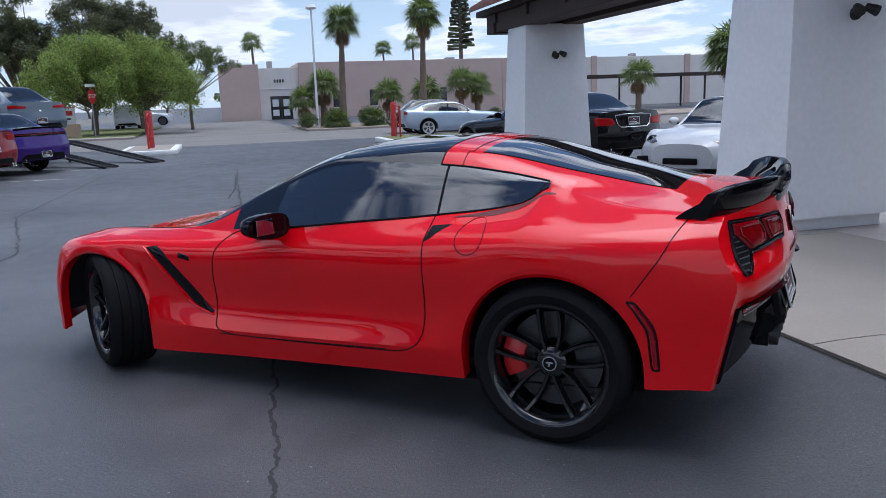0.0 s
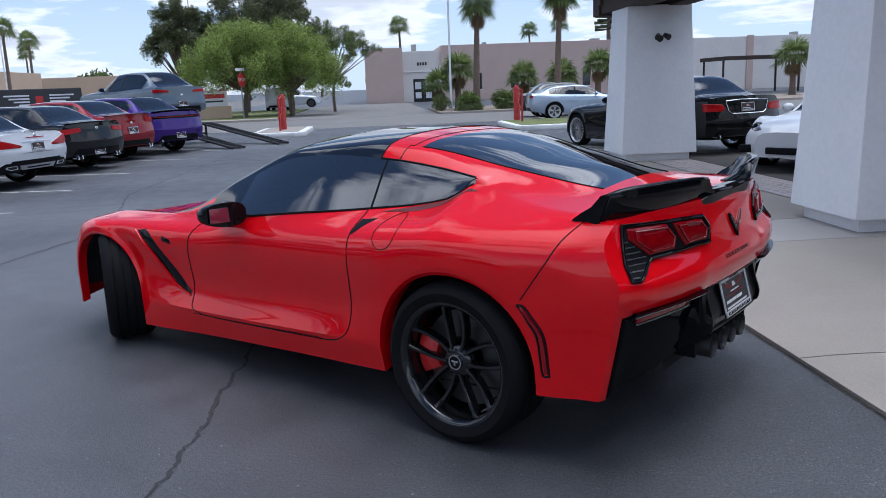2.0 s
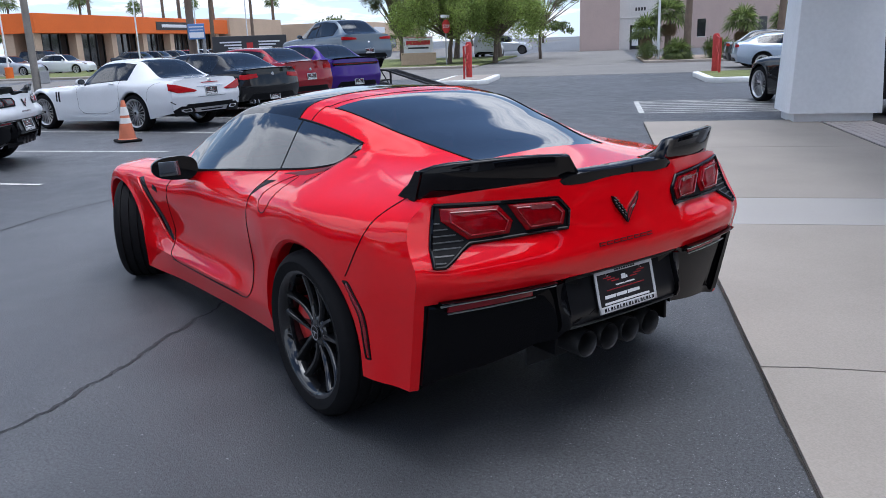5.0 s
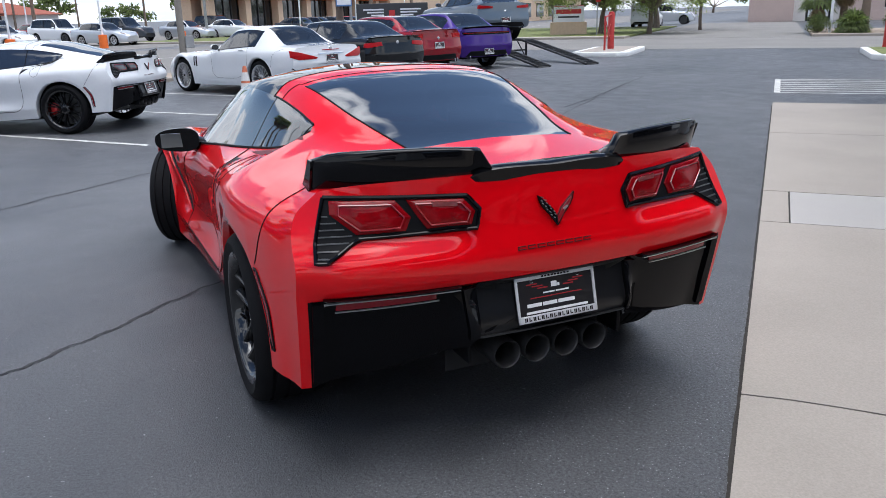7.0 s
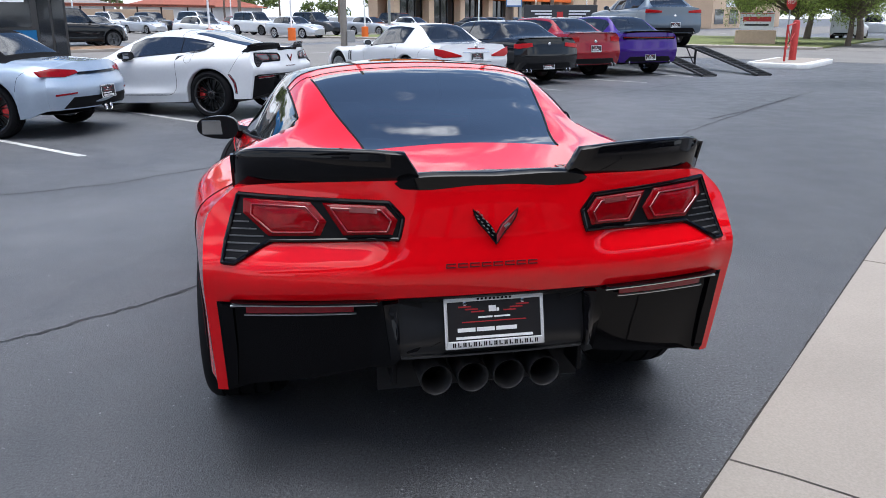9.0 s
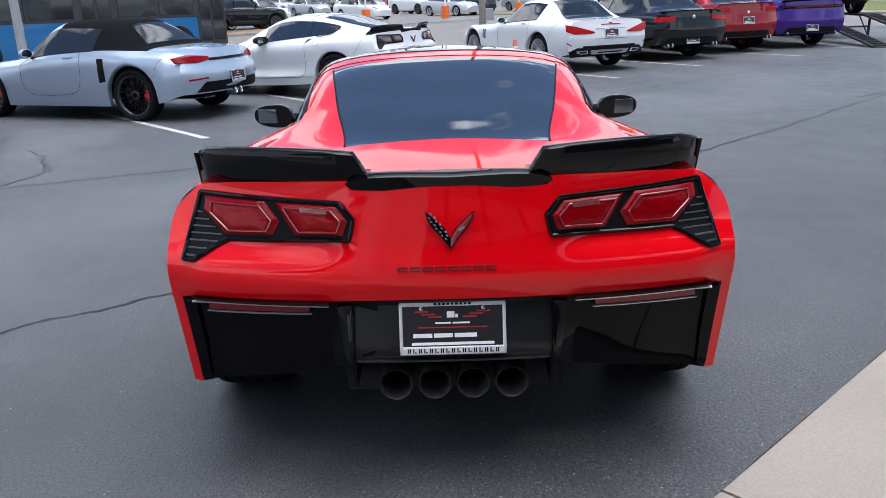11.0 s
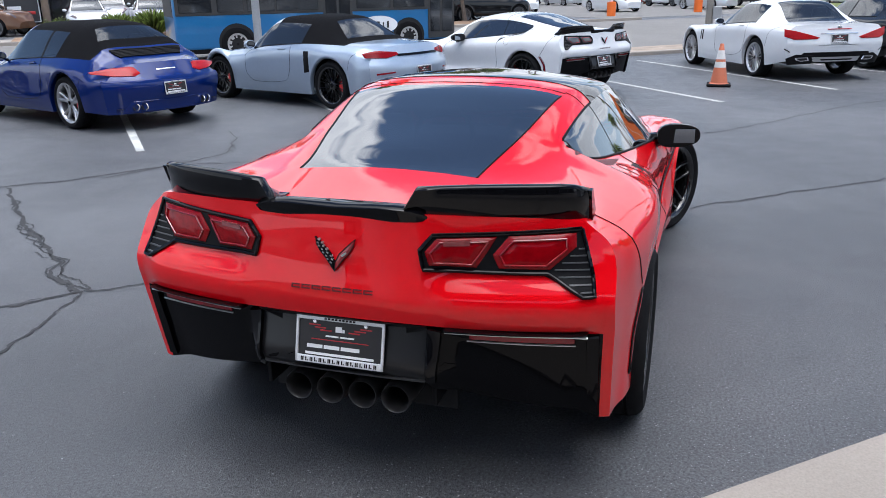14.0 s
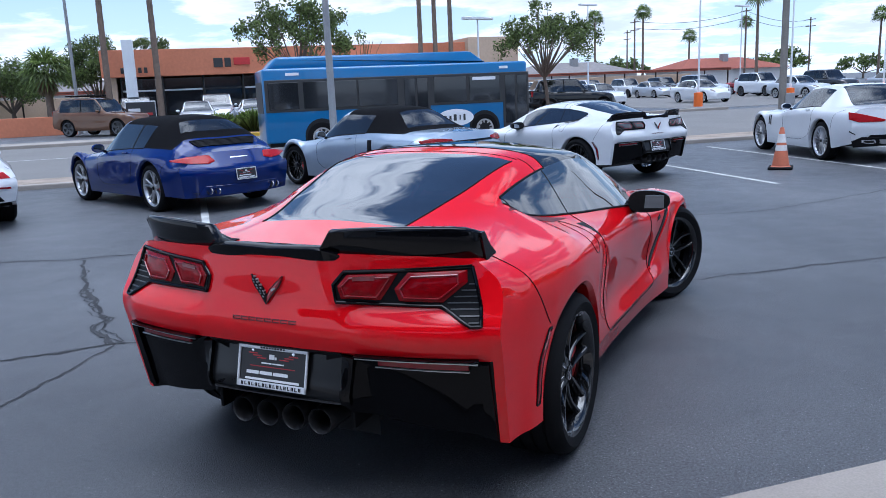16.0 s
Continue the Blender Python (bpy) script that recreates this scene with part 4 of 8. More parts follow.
KZ = spline((0.26, 0.36, 0.43, 0.47, 0.56, 0.612, 0.625, 0.665, 0.69, 0.72, 0.80, 0.90, 0.96), (0.06, 0.0, -0.02, -0.036, -0.012, 0.0, -0.03, -0.042, -0.046, -0.042, -0.024, -0.010, 0.0))

KS = spline((0.26, 0.29, 0.45, 0.58, 0.612, 0.625, 0.66, 0.69, 0.72, 0.76, 0.80, 0.90, 0.96), (0.105, 0.085, 0.032, 0.0, -0.005, -0.032, -0.048, -0.053, -0.050, -0.032, -0.010, -0.002, 0.0))


KC = spline((0.26, 0.45, 0.62, 0.70, 0.80, 0.90, 0.96), (0.060, 0.018, -0.018, -0.034, -0.012, -0.002, 0.0))


def tail_x(y, z):
    """How far back the sports car's tail reaches at a height and distance from its middle."""
    a = abs(y)
    k = min(max((a - 0.30) / 0.06, 0), 1)
    c = min(max((a - 0.73) / 0.08, 0), 1)
    side = float(KS(z)) * (1 - c) + float(KC(z)) * c
    return -0.80 + float(KZ(z)) * (1 - k) + side * k + 0.16 * (a / 0.94) ** 2.5 + 0.055 * min(max((z - 0.74) / 0.17, 0), 1.2) * (a / 0.75) ** 2


def tail_patch(outline, lift=0.004, depth=0.0, n=7, bm=None, side=1):
    """A shallow solid lying on the tail over an outline of (y, z)."""
    own = bmesh.new()
    cy, cz = sum(p[0] for p in outline) / len(outline), sum(p[1] for p in outline) / len(outline)
    rim = []
    for a, b in zip(outline, outline[1:] + outline[:1]):
        for k in range(n):
            rim.append((a[0] + (b[0] - a[0]) * k / n, a[1] + (b[1] - a[1]) * k / n))
    rings = []
    for f, l in ((1.0, -0.004), (1.0, lift * 0.7), (0.96, lift), (0.75, lift + depth * 0.6), (0.45, lift + depth), (0.2, lift + depth)):
        ring = []
        for y, z in rim:
            yy, zz = cy + (y - cy) * f, cz + (z - cz) * f
            ring.append(own.verts.new((tail_x(yy, zz) - l, side * yy, zz)))
        rings.append(ring)
    m = len(rim)
    for p, q in zip(rings, rings[1:]):
        for j in range(m):
            own.faces.new((p[j], p[(j + 1) % m], q[(j + 1) % m], q[j]))
    own.faces.new(rings[-1])
    return joined(bm, own)


def sports_coupe(name, label, m, body, wheel_mat, wheel_kind, caliper, steer=0.0, roof=None, light=False, lens_mat=None):
    """The low two-seat coupe with a glass hatch. Its x runs forward from the rear axle, y to its left."""
    car = thing(name, label, "car", m)
    roof = roof or ROOF_GLOSS
    arches = ((0.0, 0.335, 0.388, 0.372), (2.612, 0.325, 0.360, 0.330))
    S = lambda xs, ys: spline([x if x <= 2.25 else 2.25 + (x - 2.25) * 0.888 for x in xs], ys)
    base_z = S((-0.8, -0.39, 0.38, 0.8, 1.4, 2.25, 3.1, 3.50), (0.295, 0.285, 0.22, 0.195, 0.17, 0.145, 0.18, 0.20))
    z0 = arch_line(base_z, arches)
    y0 = S((-0.8, -0.5, 0.0, 0.38, 1.0, 1.7, 2.25, 2.7, 3.1, 3.35, 3.50), (0.84, 0.872, 0.912, 0.872, 0.845, 0.855, 0.90, 0.928, 0.90, 0.80, 0.42))
    y1 = S((-0.8, -0.4, 0.0, 0.38, 0.8, 1.4, 1.85, 2.25, 2.7, 3.1, 3.35, 3.50), (0.845, 0.885, 0.924, 0.902, 0.885, 0.885, 0.892, 0.905, 0.936, 0.905, 0.82, 0.44))
    y2 = S((-0.8, -0.4, 0.0, 0.38, 0.7, 1.1, 1.85, 2.25, 2.7, 3.1, 3.35, 3.50), (0.848, 0.892, 0.926, 0.902, 0.858, 0.838, 0.838, 0.888, 0.930, 0.895, 0.80, 0.42))
    y3 = S((-0.8, -0.4, 0.0, 0.38, 0.7, 1.1, 1.85, 2.25, 2.7, 3.1, 3.35, 3.50), (0.826, 0.872, 0.902, 0.890, 0.862, 0.852, 0.866, 0.892, 0.898, 0.84, 0.70, 0.36))
    y4 = S((-0.8, -0.4, -0.1, 0.104, 0.2, 0.6, 1.0, 1.43, 1.8, 2.1, 2.7, 3.1, 3.35, 3.50), (0.745, 0.70, 0.605, 0.555, 0.612, 0.705, 0.765, 0.805, 0.755, 0.735, 0.715, 0.66, 0.56, 0.28))
    y5 = S((-0.8, -0.4, 0.104, 0.58, 0.9, 1.18, 1.6, 2.0, 2.25, 2.7, 3.1, 3.35, 3.50), (0.50, 0.50, 0.538, 0.566, 0.586, 0.594, 0.665, 0.725, 0.66, 0.56, 0.52, 0.42, 0.20))
    y6 = S((-0.8, -0.4, 0.0, 0.45, 0.7, 1.18, 1.6, 2.0, 2.25, 2.7, 3.3, 3.50), (0.33, 0.335, 0.40, 0.468, 0.50, 0.545, 0.625, 0.69, 0.45, 0.36, 0.26, 0.10))
    up = lambda f, k: (lambda u: max(float(f(u)), z0(u) + k))
    z1 = up(S((-0.8, -0.4, 0.38, 0.8, 1.85, 2.25, 2.7, 3.1, 3.50), (0.50, 0.48, 0.35, 0.33, 0.30, 0.30, 0.4, 0.38, 0.30)), 0.015)
    z2 = up(S((-0.8, -0.4, 0.38, 0.7, 1.1, 1.85, 2.25, 2.7, 3.1, 3.50), (0.70, 0.66, 0.55, 0.45, 0.42, 0.40, 0.48, 0.5, 0.50, 0.38)), 0.048)
    z3 = up(S((-0.8, -0.4, 0.0, 0.38, 0.7, 1.1, 1.85, 2.25, 2.7, 3.1, 3.35, 3.50), (0.865, 0.85, 0.852, 0.82, 0.775, 0.735, 0.70, 0.712, 0.725, 0.66, 0.55, 0.42)), 0.072)
    z4 = S((-0.8, -0.4, -0.1, 0.104, 0.2, 0.6, 1.0, 1.43, 1.8, 2.1, 2.45, 2.7, 3.1, 3.35, 3.50), (0.945, 0.955, 0.985, 1.022, 0.962, 0.905, 0.868, 0.826, 0.795, 0.780, 0.772, 0.763, 0.692, 0.59, 0.44))
    z5 = S((-0.8, -0.4, 0.0, 0.104, 0.3, 0.58, 0.9, 1.18, 1.6, 2.0, 2.25, 2.7, 3.1, 3.50), (0.968, 0.978, 1.022, 1.047, 1.085, 1.118, 1.132, 1.112, 0.958, 0.800, 0.775, 0.745, 0.675, 0.445))
    z6 = S((-0.8, -0.4, 0.0, 0.45, 0.7, 1.18, 1.6, 2.0, 2.25, 2.7, 3.1, 3.50), (0.972, 0.998, 1.075, 1.168, 1.185, 1.150, 0.992, 0.812, 0.780, 0.740, 0.668, 0.445))
    z7 = S((-0.8, -0.6, -0.4, -0.2, 0.0, 0.2, 0.45, 0.7, 1.0, 1.3, 1.6, 1.9, 2.15, 2.3, 2.7, 3.1, 3.4, 3.50), (0.975, 0.990, 1.015, 1.062, 1.105, 1.155, 1.208, 1.230, 1.228, 1.185, 1.088, 0.955, 0.828, 0.795, 0.748, 0.675, 0.57, 0.445))
    lip = (lambda u: float(y0(u)) - 0.05, lambda u: z0(u) + (0.004 if z0(u) > float(base_z(u)) + 0.02 else 0.012))
    lines = [lip, (y0, z0), (y1, z1), (y2, z2), (y3, z3), (y4, z4), (y5, z5), (y6, z6), (lambda u: 0.0, z7)]

    def warp(U, Yv, Zv):
        r = np.clip((-0.40 - U) / 0.40, 0, 1)
        r = r * r * (3 - 2 * r)
        tail = np.array([[tail_x(a, b) + 0.80 for a, b in zip(ra, rb)] for ra, rb in zip(Yv, Zv)])
        f = np.clip((U - 2.86) / 0.50, 0, 1)
        return U + r * tail - 0.40 * f * f * (np.abs(Yv) / 0.9) ** 2

    us = stations(-0.80, 3.36, 104 if not light else 70, arches, (0.104, 0.455, 0.578, 0.590, 0.625, 1.19, 1.46, 1.74, 2.06, -0.392))
    sh = Shell(lines, us, 6, (1, 2, 5), warp)
    win = lambda u, v: 0.104 < u < 1.46 and 5 < v < 6
    hatch = lambda u, v: -0.392 < u < 0.455 and v > 7
    screen = lambda u, v: 1.19 < u < 2.06 and v > 7
    blackroof = lambda u, v: (0.625 < u < 1.19 and v > 6) or (0.625 < u < 2.06 and 6 < v < 7) or (1.46 < u < 1.74 and 5 < v < 6)
    shell = sh.both(lambda u, v: not (win(u, v) or hatch(u, v) or screen(u, v) or blackroof(u, v)))
    # the nose's cap
    for s in (1, -1):
        own = bmesh.new()
        own.faces.new([own.verts.new((p[0], s * p[1], p[2])) for p in sh.P[-1]] + [own.verts.new((sh.P[-1][0][0], 0, sh.P[-1][0][2]))])
        joined(shell, own)
    part("body_shell", finish(shell, angle=28), body, car, "glossy painted body shell")
    part("roof_panel", finish(sh.both(blackroof), angle=40), roof, car, "gloss black roof and windscreen pillars")
    part("windscreen", finish(sh.both(screen)), GLASS, car, "tinted windscreen")
    part("rear_window", finish(sh.both(hatch)), GLASS, car, "large tinted rear hatch glass")
    for s in (1, -1):
        part("side_window", finish(sh.half(lambda u, v: win(u, v) and u > 0.590, s)), GLASS, car, "tinted door window")
        part("quarter_window", finish(sh.half(lambda u, v: win(u, v) and u < 0.578, s)), GLASS, car, "tinted quarter window")
        part("window_pillar", finish(sh.half(lambda u, v: 0.578 < u < 0.590 and 5 < v < 6, s)), BLACK_TRIM, car, "thin black window pillar")
        edge = [(u, 5.0) for u in np.linspace(0.11, 1.45, 40)]
        part("window_seal", sh.seam(edge, s, 0.006, 0.001), BLACK_TRIM, car)
        edge = [(u, 6.0) for u in np.linspace(0.11, 0.625, 16)]
        part("window_seal", sh.seam(edge, s, 0.005, 0.0), BLACK_TRIM, car)
        # hatch glass border
        edge = [(u, 7.0) for u in np.linspace(-0.39, 0.455, 24)]
        part("hatch_seal", sh.seam(edge, s, 0.004, 0.0), BLACK_TRIM, car)
        # shut lines: door, bonnet, fuel flap, bumper joint, roof hoop
        door = path2(((0.592, 5.0), (0.580, 4.4), (0.572, 3.3), (0.585, 2.55), (0.64, 2.0), (0.78, 1.80), (1.68, 1.86), (1.80, 2.2), (1.82, 3.2), (1.78, 4.1), (1.72, 4.8), (1.66, 5.0)), 8)
        part("door_seam", sh.seam(door, s), BLACK_TRIM, car)
        rock = [(u, 1.85) for u in np.linspace(0.78, 1.78, 24)]
        part("rocker_seam", sh.seam(rock, s, 0.0022), BLACK_TRIM, car)
        flap = []
        for k in range(33):
            a = 2 * math.pi * k / 32
            x, z = 0.352 + 0.066 * math.cos(a), 0.842 + 0.066 * math.sin(a)
            v0, v1 = 3.0, 5.0
            for _ in range(18):
                v = (v0 + v1) / 2
                v0, v1 = (v, v1) if sh.at(x, v).z < z else (v0, v)
            flap.append((x, v0))
        part("fuel_flap_seam", sh.seam(flap, s, 0.0018), BLACK_TRIM, car)
        bump = path2(((-0.60, 5.0), (-0.485, 4.0), (-0.335, 3.0)), 10)
        part("bumper_seam", sh.seam(bump, s, 0.0022), BLACK_TRIM, car)
        part("roof_seam", sh.seam([(0.625, v) for v in np.linspace(6, 8, 14)], s, 0.003), BLACK_TRIM, car)
        part("hoop_seam", sh.seam([(0.52, v) for v in np.linspace(6, 7, 8)] + [(0.50, v) for v in np.linspace(7, 8, 8)], s, 0.002), BLACK_TRIM, car)
        part("tail_seam", sh.seam(path2(((0.10, 6.0), (0.16, 5.0), (0.20, 4.8)), 6), s, 0.0018), BLACK_TRIM, car)
        hood = path2(((2.06, 5.6), (2.47, 5.5), (2.92, 5.5), (3.18, 5.8)), 10)
        part("bonnet_seam", sh.seam(hood, s, 0.0022), BLACK_TRIM, car)
        # vents: behind the front wheel, on the haunch, in the door's rear edge
        vent = sh.patch((path2(((2.23, 3.95), (2.10, 3.45), (1.97, 3.0), (1.85, 2.72)), 3), path2(((2.16, 4.06), (2.05, 3.62), (1.93, 3.22), (1.835, 2.86)), 3)), s, 0.004, 12)
        part("fender_vent", finish(vent), BLACK_GLOSS, car, "slanted black side vent")
        part("vent_lip", sh.seam(path2(((2.25, 3.95), (2.11, 3.42), (1.98, 2.96), (1.84, 2.68)), 6), s, 0.006, 0.003), body, car)
        part("fender_badge", finish(sh.patch((((2.02, 3.80), (1.95, 3.77)), ((2.02, 3.92), (1.95, 3.86))), s, 0.005, 4)), BLACK_GLOSS, car, "small black fender badge")
        # the haunch slot's shade is put into this patch's dark colour
        part("haunch_slot_shade", finish(sh.patch((((0.50, 4.85), (0.30, 4.74), (0.06, 4.88)), ((0.50, 4.865), (0.28, 4.965), (0.06, 4.90))), s, 0.003, 10)), material("red paint darkened for slot shade", (0.10, 0.004, 0.006), 0.5, var=0.0) if body is RED else BLACK_TRIM, car, "flat haunch patch darkened like a shaded slot")
        part("door_scoop", finish(sh.patch((((0.574, 4.12), (0.550, 4.18)), ((0.574, 4.62), (0.475, 4.60))), s, 0.003, 5)), BLACK_TRIM, car, "dark door handle scoop")
        part("side_marker", finish(sh.patch((path2(((-0.326, 2.76), (-0.365, 2.55), (-0.405, 2.2), (-0.430, 1.45)), 4), path2(((-0.342, 2.80), (-0.383, 2.55), (-0.424, 2.2), (-0.448, 1.45)), 4)), s, 0.006, 14)), LENS_DEEP, car, "slim dark side marker lamp")
        mk = path2(((-0.320, 2.80), (-0.358, 2.55), (-0.398, 2.2), (-0.424, 1.40), (-0.454, 1.40), (-0.430, 2.2), (-0.388, 2.58), (-0.344, 2.84), (-0.320, 2.80)), 4)
        part("marker_trim", sh.seam(mk, s, 0.0045, 0.001), BLACK_TRIM, car)
        for xc, zc, a, b in arches:
            part("wheel_housing", finish(wheel_well(xc, zc, a, b, s * 0.86, s * 0.42)), WELL, car)
    # tail
    zt = S((0.0, 0.33, 0.50, 0.62, 0.745, 0.80, 0.86), (0.975, 0.972, 0.968, 0.962, 0.945, 0.92, 0.865))
    zb = S((0.0, 0.27, 0.30, 0.50, 0.72, 0.80, 0.86), (0.435, 0.435, 0.40, 0.345, 0.31, 0.295, 0.295))
    side_y = sh.P[0][6 * 1 : 6 * 5 + 1]
    wy = lambda z: float(np.interp(z, side_y[:, 2], side_y[:, 1]))
    ts = np.unique(np.r_[np.linspace(-1, 1, 61), -0.962, 0.962])
    rows = []
    for t in ts:
        col = []
        yy = abs(t) * 0.82
        top = float(zt(abs(t) * 0.745)) if abs(t) < 1 else 0.945
        bot = float(zb(yy))
        zs = np.r_[np.linspace(top, 0.73, 12), np.linspace(0.71, 0.632, 5), 0.616, np.linspace(0.600, bot, 14)]
        for z in zs:
            y = t * wy(z)
            col.append((tail_x(y, z), y, z))
        rows.append(col)
    blk = lambda i, j: j >= 17 and abs((ts[i] + ts[i + 1]) / 2) < 0.962
    part("rear_bumper", finish(sheet(rows, lambda i, j: not blk(i, j)), angle=28), body, car, "glossy painted rear fascia")
    part("lower_bumper", finish(sheet(rows, blk), angle=28), BLACK_BUMPER, car, "gloss black lower rear bumper")
    own = bmesh.new()
    floor = [(-0.60, 0.80, 0.33), (-0.72, 0.30, 0.40), (-0.72, -0.30, 0.40), (-0.60, -0.80, 0.33), (-0.36, -0.80, 0.24), (0.42, -0.82, 0.20), (2.2, -0.82, 0.14), (3.12, -0.60, 0.18), (3.12, 0.60, 0.18), (2.2, 0.82, 0.14), (0.42, 0.82, 0.20), (-0.36, 0.80, 0.24)]
    own.faces.new([own.verts.new(p) for p in floor])
    bmesh.ops.triangulate(own, faces=own.faces[:])
    part("underbody", own, WELL, car, "dark underside")
    # black corner posts, and a bright painted-in highlight over the lower bumper
    for s in (1, -1):
        post = tail_patch([(0.806, 0.612), (0.770, 0.606), (0.768, 0.45), (0.775, 0.315), (0.806, 0.315)], 0.012, 0.0, 5, side=s)
        part("bumper_post", finish(post, angle=30), BLACK_BUMPER, car)
        ledge = tail_patch([(0.775, 0.626), (0.355, 0.632), (0.345, 0.618), (0.765, 0.606)], 0.028, 0.0, 6, side=s)
        part("bumper_ledge", finish(ledge, angle=30), BLACK_GLOSS, car)
        # silver tube stands in for the sky reflected along the ledge
        edge = [(0.775 - 0.42 * k / 10, 0.611 + 0.008 * k / 10) for k in range(11)]
        part("ledge_highlight", tube([(tail_x(y, z) - 0.027, s * y, z) for y, z in edge], 0.0040, 6), ALLOY_SILVER, car, "silver tube drawn as the ledge's highlight")
        part("reflector", finish(tail_patch([(0.733, 0.601), (0.420, 0.607), (0.420, 0.585), (0.733, 0.579)], 0.009, 0.0, 6, side=s)), LENS_DEEP, car, "slim dark red reflector")
        edge = [(0.738 - 0.325 * k / 10, 0.575 + 0.006 * k / 10) for k in range(11)]
        part("reflector_edge", tube([(tail_x(y, z) - 0.012, s * y, z) for y, z in edge], 0.0030, 6), ALLOY_SILVER, car, "bright edge under the reflector")
        fin = tail_patch([(0.335, 0.61), (0.290, 0.615), (0.290, 0.44), (0.315, 0.43)], 0.020, 0.0, 5, side=s)
        part("bumper_fin", finish(fin, angle=30), BLACK_GLOSS, car)
        # lamps
        house = tail_patch([(0.732, 0.926), (0.312, 0.910), (0.276, 0.868), (0.288, 0.812), (0.650, 0.806), (0.758, 0.746), (0.786, 0.746), (0.774, 0.80)], 0.004, 0.0, 6, side=s)
        lamp = part("tail_lamp", finish(house, angle=30), BLACK_TRIM, car, "angular red tail lamp in a black recess")
        ring = [(0.735, 0.929), (0.310, 0.913), (0.272, 0.868), (0.286, 0.809), (0.650, 0.803), (0.757, 0.743), (0.789, 0.743), (0.777, 0.80), (0.735, 0.929)]
        pts = [(a[0] + (b[0] - a[0]) * k / 6, a[1] + (b[1] - a[1]) * k / 6) for a, b in zip(ring, ring[1:]) for k in range(6)]
        pts = [(tail_x(y, z) - 0.006, s * y, z) for y, z in pts]
        part("lamp_trim", tube(pts + pts[:1], 0.0065, 8, caps=False), BLACK_GLOSS, lamp, "gloss black trim round the lamp")
        for name2, o in (("outer_lens", [(0.720, 0.918), (0.532, 0.913), (0.488, 0.858), (0.508, 0.818), (0.654, 0.815), (0.724, 0.878)]), ("inner_lens", [(0.498, 0.911), (0.322, 0.904), (0.288, 0.864), (0.304, 0.822), (0.442, 0.819), (0.470, 0.862)])):
            lens = part(name2, finish(tail_patch(o, 0.010, 0.010, 6, side=s), angle=30), lens_mat or LENS_RED, lamp, "glossy red lens" if lens_mat is None else "smoked grey lens")
            c0 = (sum(p[0] for p in o) / 6, sum(p[1] for p in o) / 6)
            ring = [(c0[0] + (p[0] - c0[0]) * 0.80, c0[1] + (p[1] - c0[1]) * 0.74) for p in o]
            pts = []
            for a, b in zip(ring, ring[1:] + ring[:1]):
                for k in range(6):
                    y, z = a[0] + (b[0] - a[0]) * k / 6, a[1] + (b[1] - a[1]) * k / 6
                    pts.append((tail_x(y, z) - 0.018, s * y, z))
            part("lens_ring", tube(pts + pts[:1], 0.0030, 6, caps=False), LENS_RIM, lamp, "lighter red lens rim")
        part("clear_lens", finish(tail_patch([(0.425, 0.903), (0.345, 0.898), (0.345, 0.884), (0.425, 0.888)], 0.021, 0.0, 3, side=s)), LENS_REVERSE, lamp, "small pale lens window")
        for k in range(7):
            z = 0.755 + 0.0195 * k
            yo = float(np.interp(z, (0.746, 0.80, 0.926), (0.786, 0.774, 0.734)))
            yi = float(np.interp(z, (0.746, 0.803, 0.815, 0.878), (0.760, 0.660, 0.664, 0.732)))
            part("lamp_slat", finish(tail_patch([(yo, z + 0.0018), (yi + 0.004, z + 0.0018), (yi + 0.004, z - 0.0018), (yo, z - 0.0018)], 0.007, 0.0, 3, side=s), angle=30), SLAT_GREY, lamp)
        # winglets of the spoiler
    xt = S((0.22, 0.45, 0.60, 0.70, 0.745), (-0.795, -0.760, -0.712, -0.655, -0.610))
    wing = None
    for s in (1, -1):
        rows2 = []
        for k in range(15):
            f = k / 14
            y = 0.225 + 0.52 * f
            x = float(xt(y))
            ztop = 1.052 + 0.012 * math.sin(math.pi * f) + 0.004 * f
            cut = max(0.0, 1 - f / 0.07)
            swoop = max(0.0, (f - 0.86) / 0.14)
            low = float(zt(y)) - 0.014
            ztop = ztop - 0.055 * cut - 0.02 * swoop ** 2
            fx = x + 0.115 - 0.03 * f + 0.02 * swoop
            fz = max(float(zt(y)), 0.955) + 0.012
            rows2.append([(x + 0.035, s * y, low - 0.01), (x + 0.012, s * y, low + 0.005), (x + 0.002, s * y, (low + ztop) / 2), (x - 0.012, s * y, ztop - 0.006), (x - 0.006, s * y, ztop), (x + 0.012, s * y, ztop + 0.002), (x + 0.030, s * y, ztop - 0.006), (x + 0.055, s * y, (ztop + fz) / 2 - 0.006), (fx, s * y, fz), (fx + 0.02 + 0.02 * swoop, s * y, fz - 0.03)])
        bmw = sheet(rows2)
        for row in (rows2[0], rows2[-1]):
            own = bmesh.new()
            own.faces.new([own.verts.new(p) for p in row])
            joined(bmw, own)
        if wing is None:
            wing = part("spoiler", finish(bmw, angle=62), BLACK_GLOSS, car, "gloss black raised spoiler winglet")
        else:
            part("spoiler", finish(bmw, angle=62), BLACK_GLOSS, car, "gloss black raised spoiler winglet")
    for s in (1, -1):
        x = float(xt(0.745))
        end = [(x + 0.03, 0.930), (x - 0.012, 1.036), (x + 0.02, 1.036), (x + 0.065, 0.985), (x + 0.10, 0.948), (x + 0.06, 0.935)]
        own = bmesh.new()
        a = [own.verts.new((p[0], s * 0.738, p[1])) for p in end]
        b = [own.verts.new((p[0], s * 0.754, p[1])) for p in end]
        own.faces.new(a); own.faces.new(b[::-1])
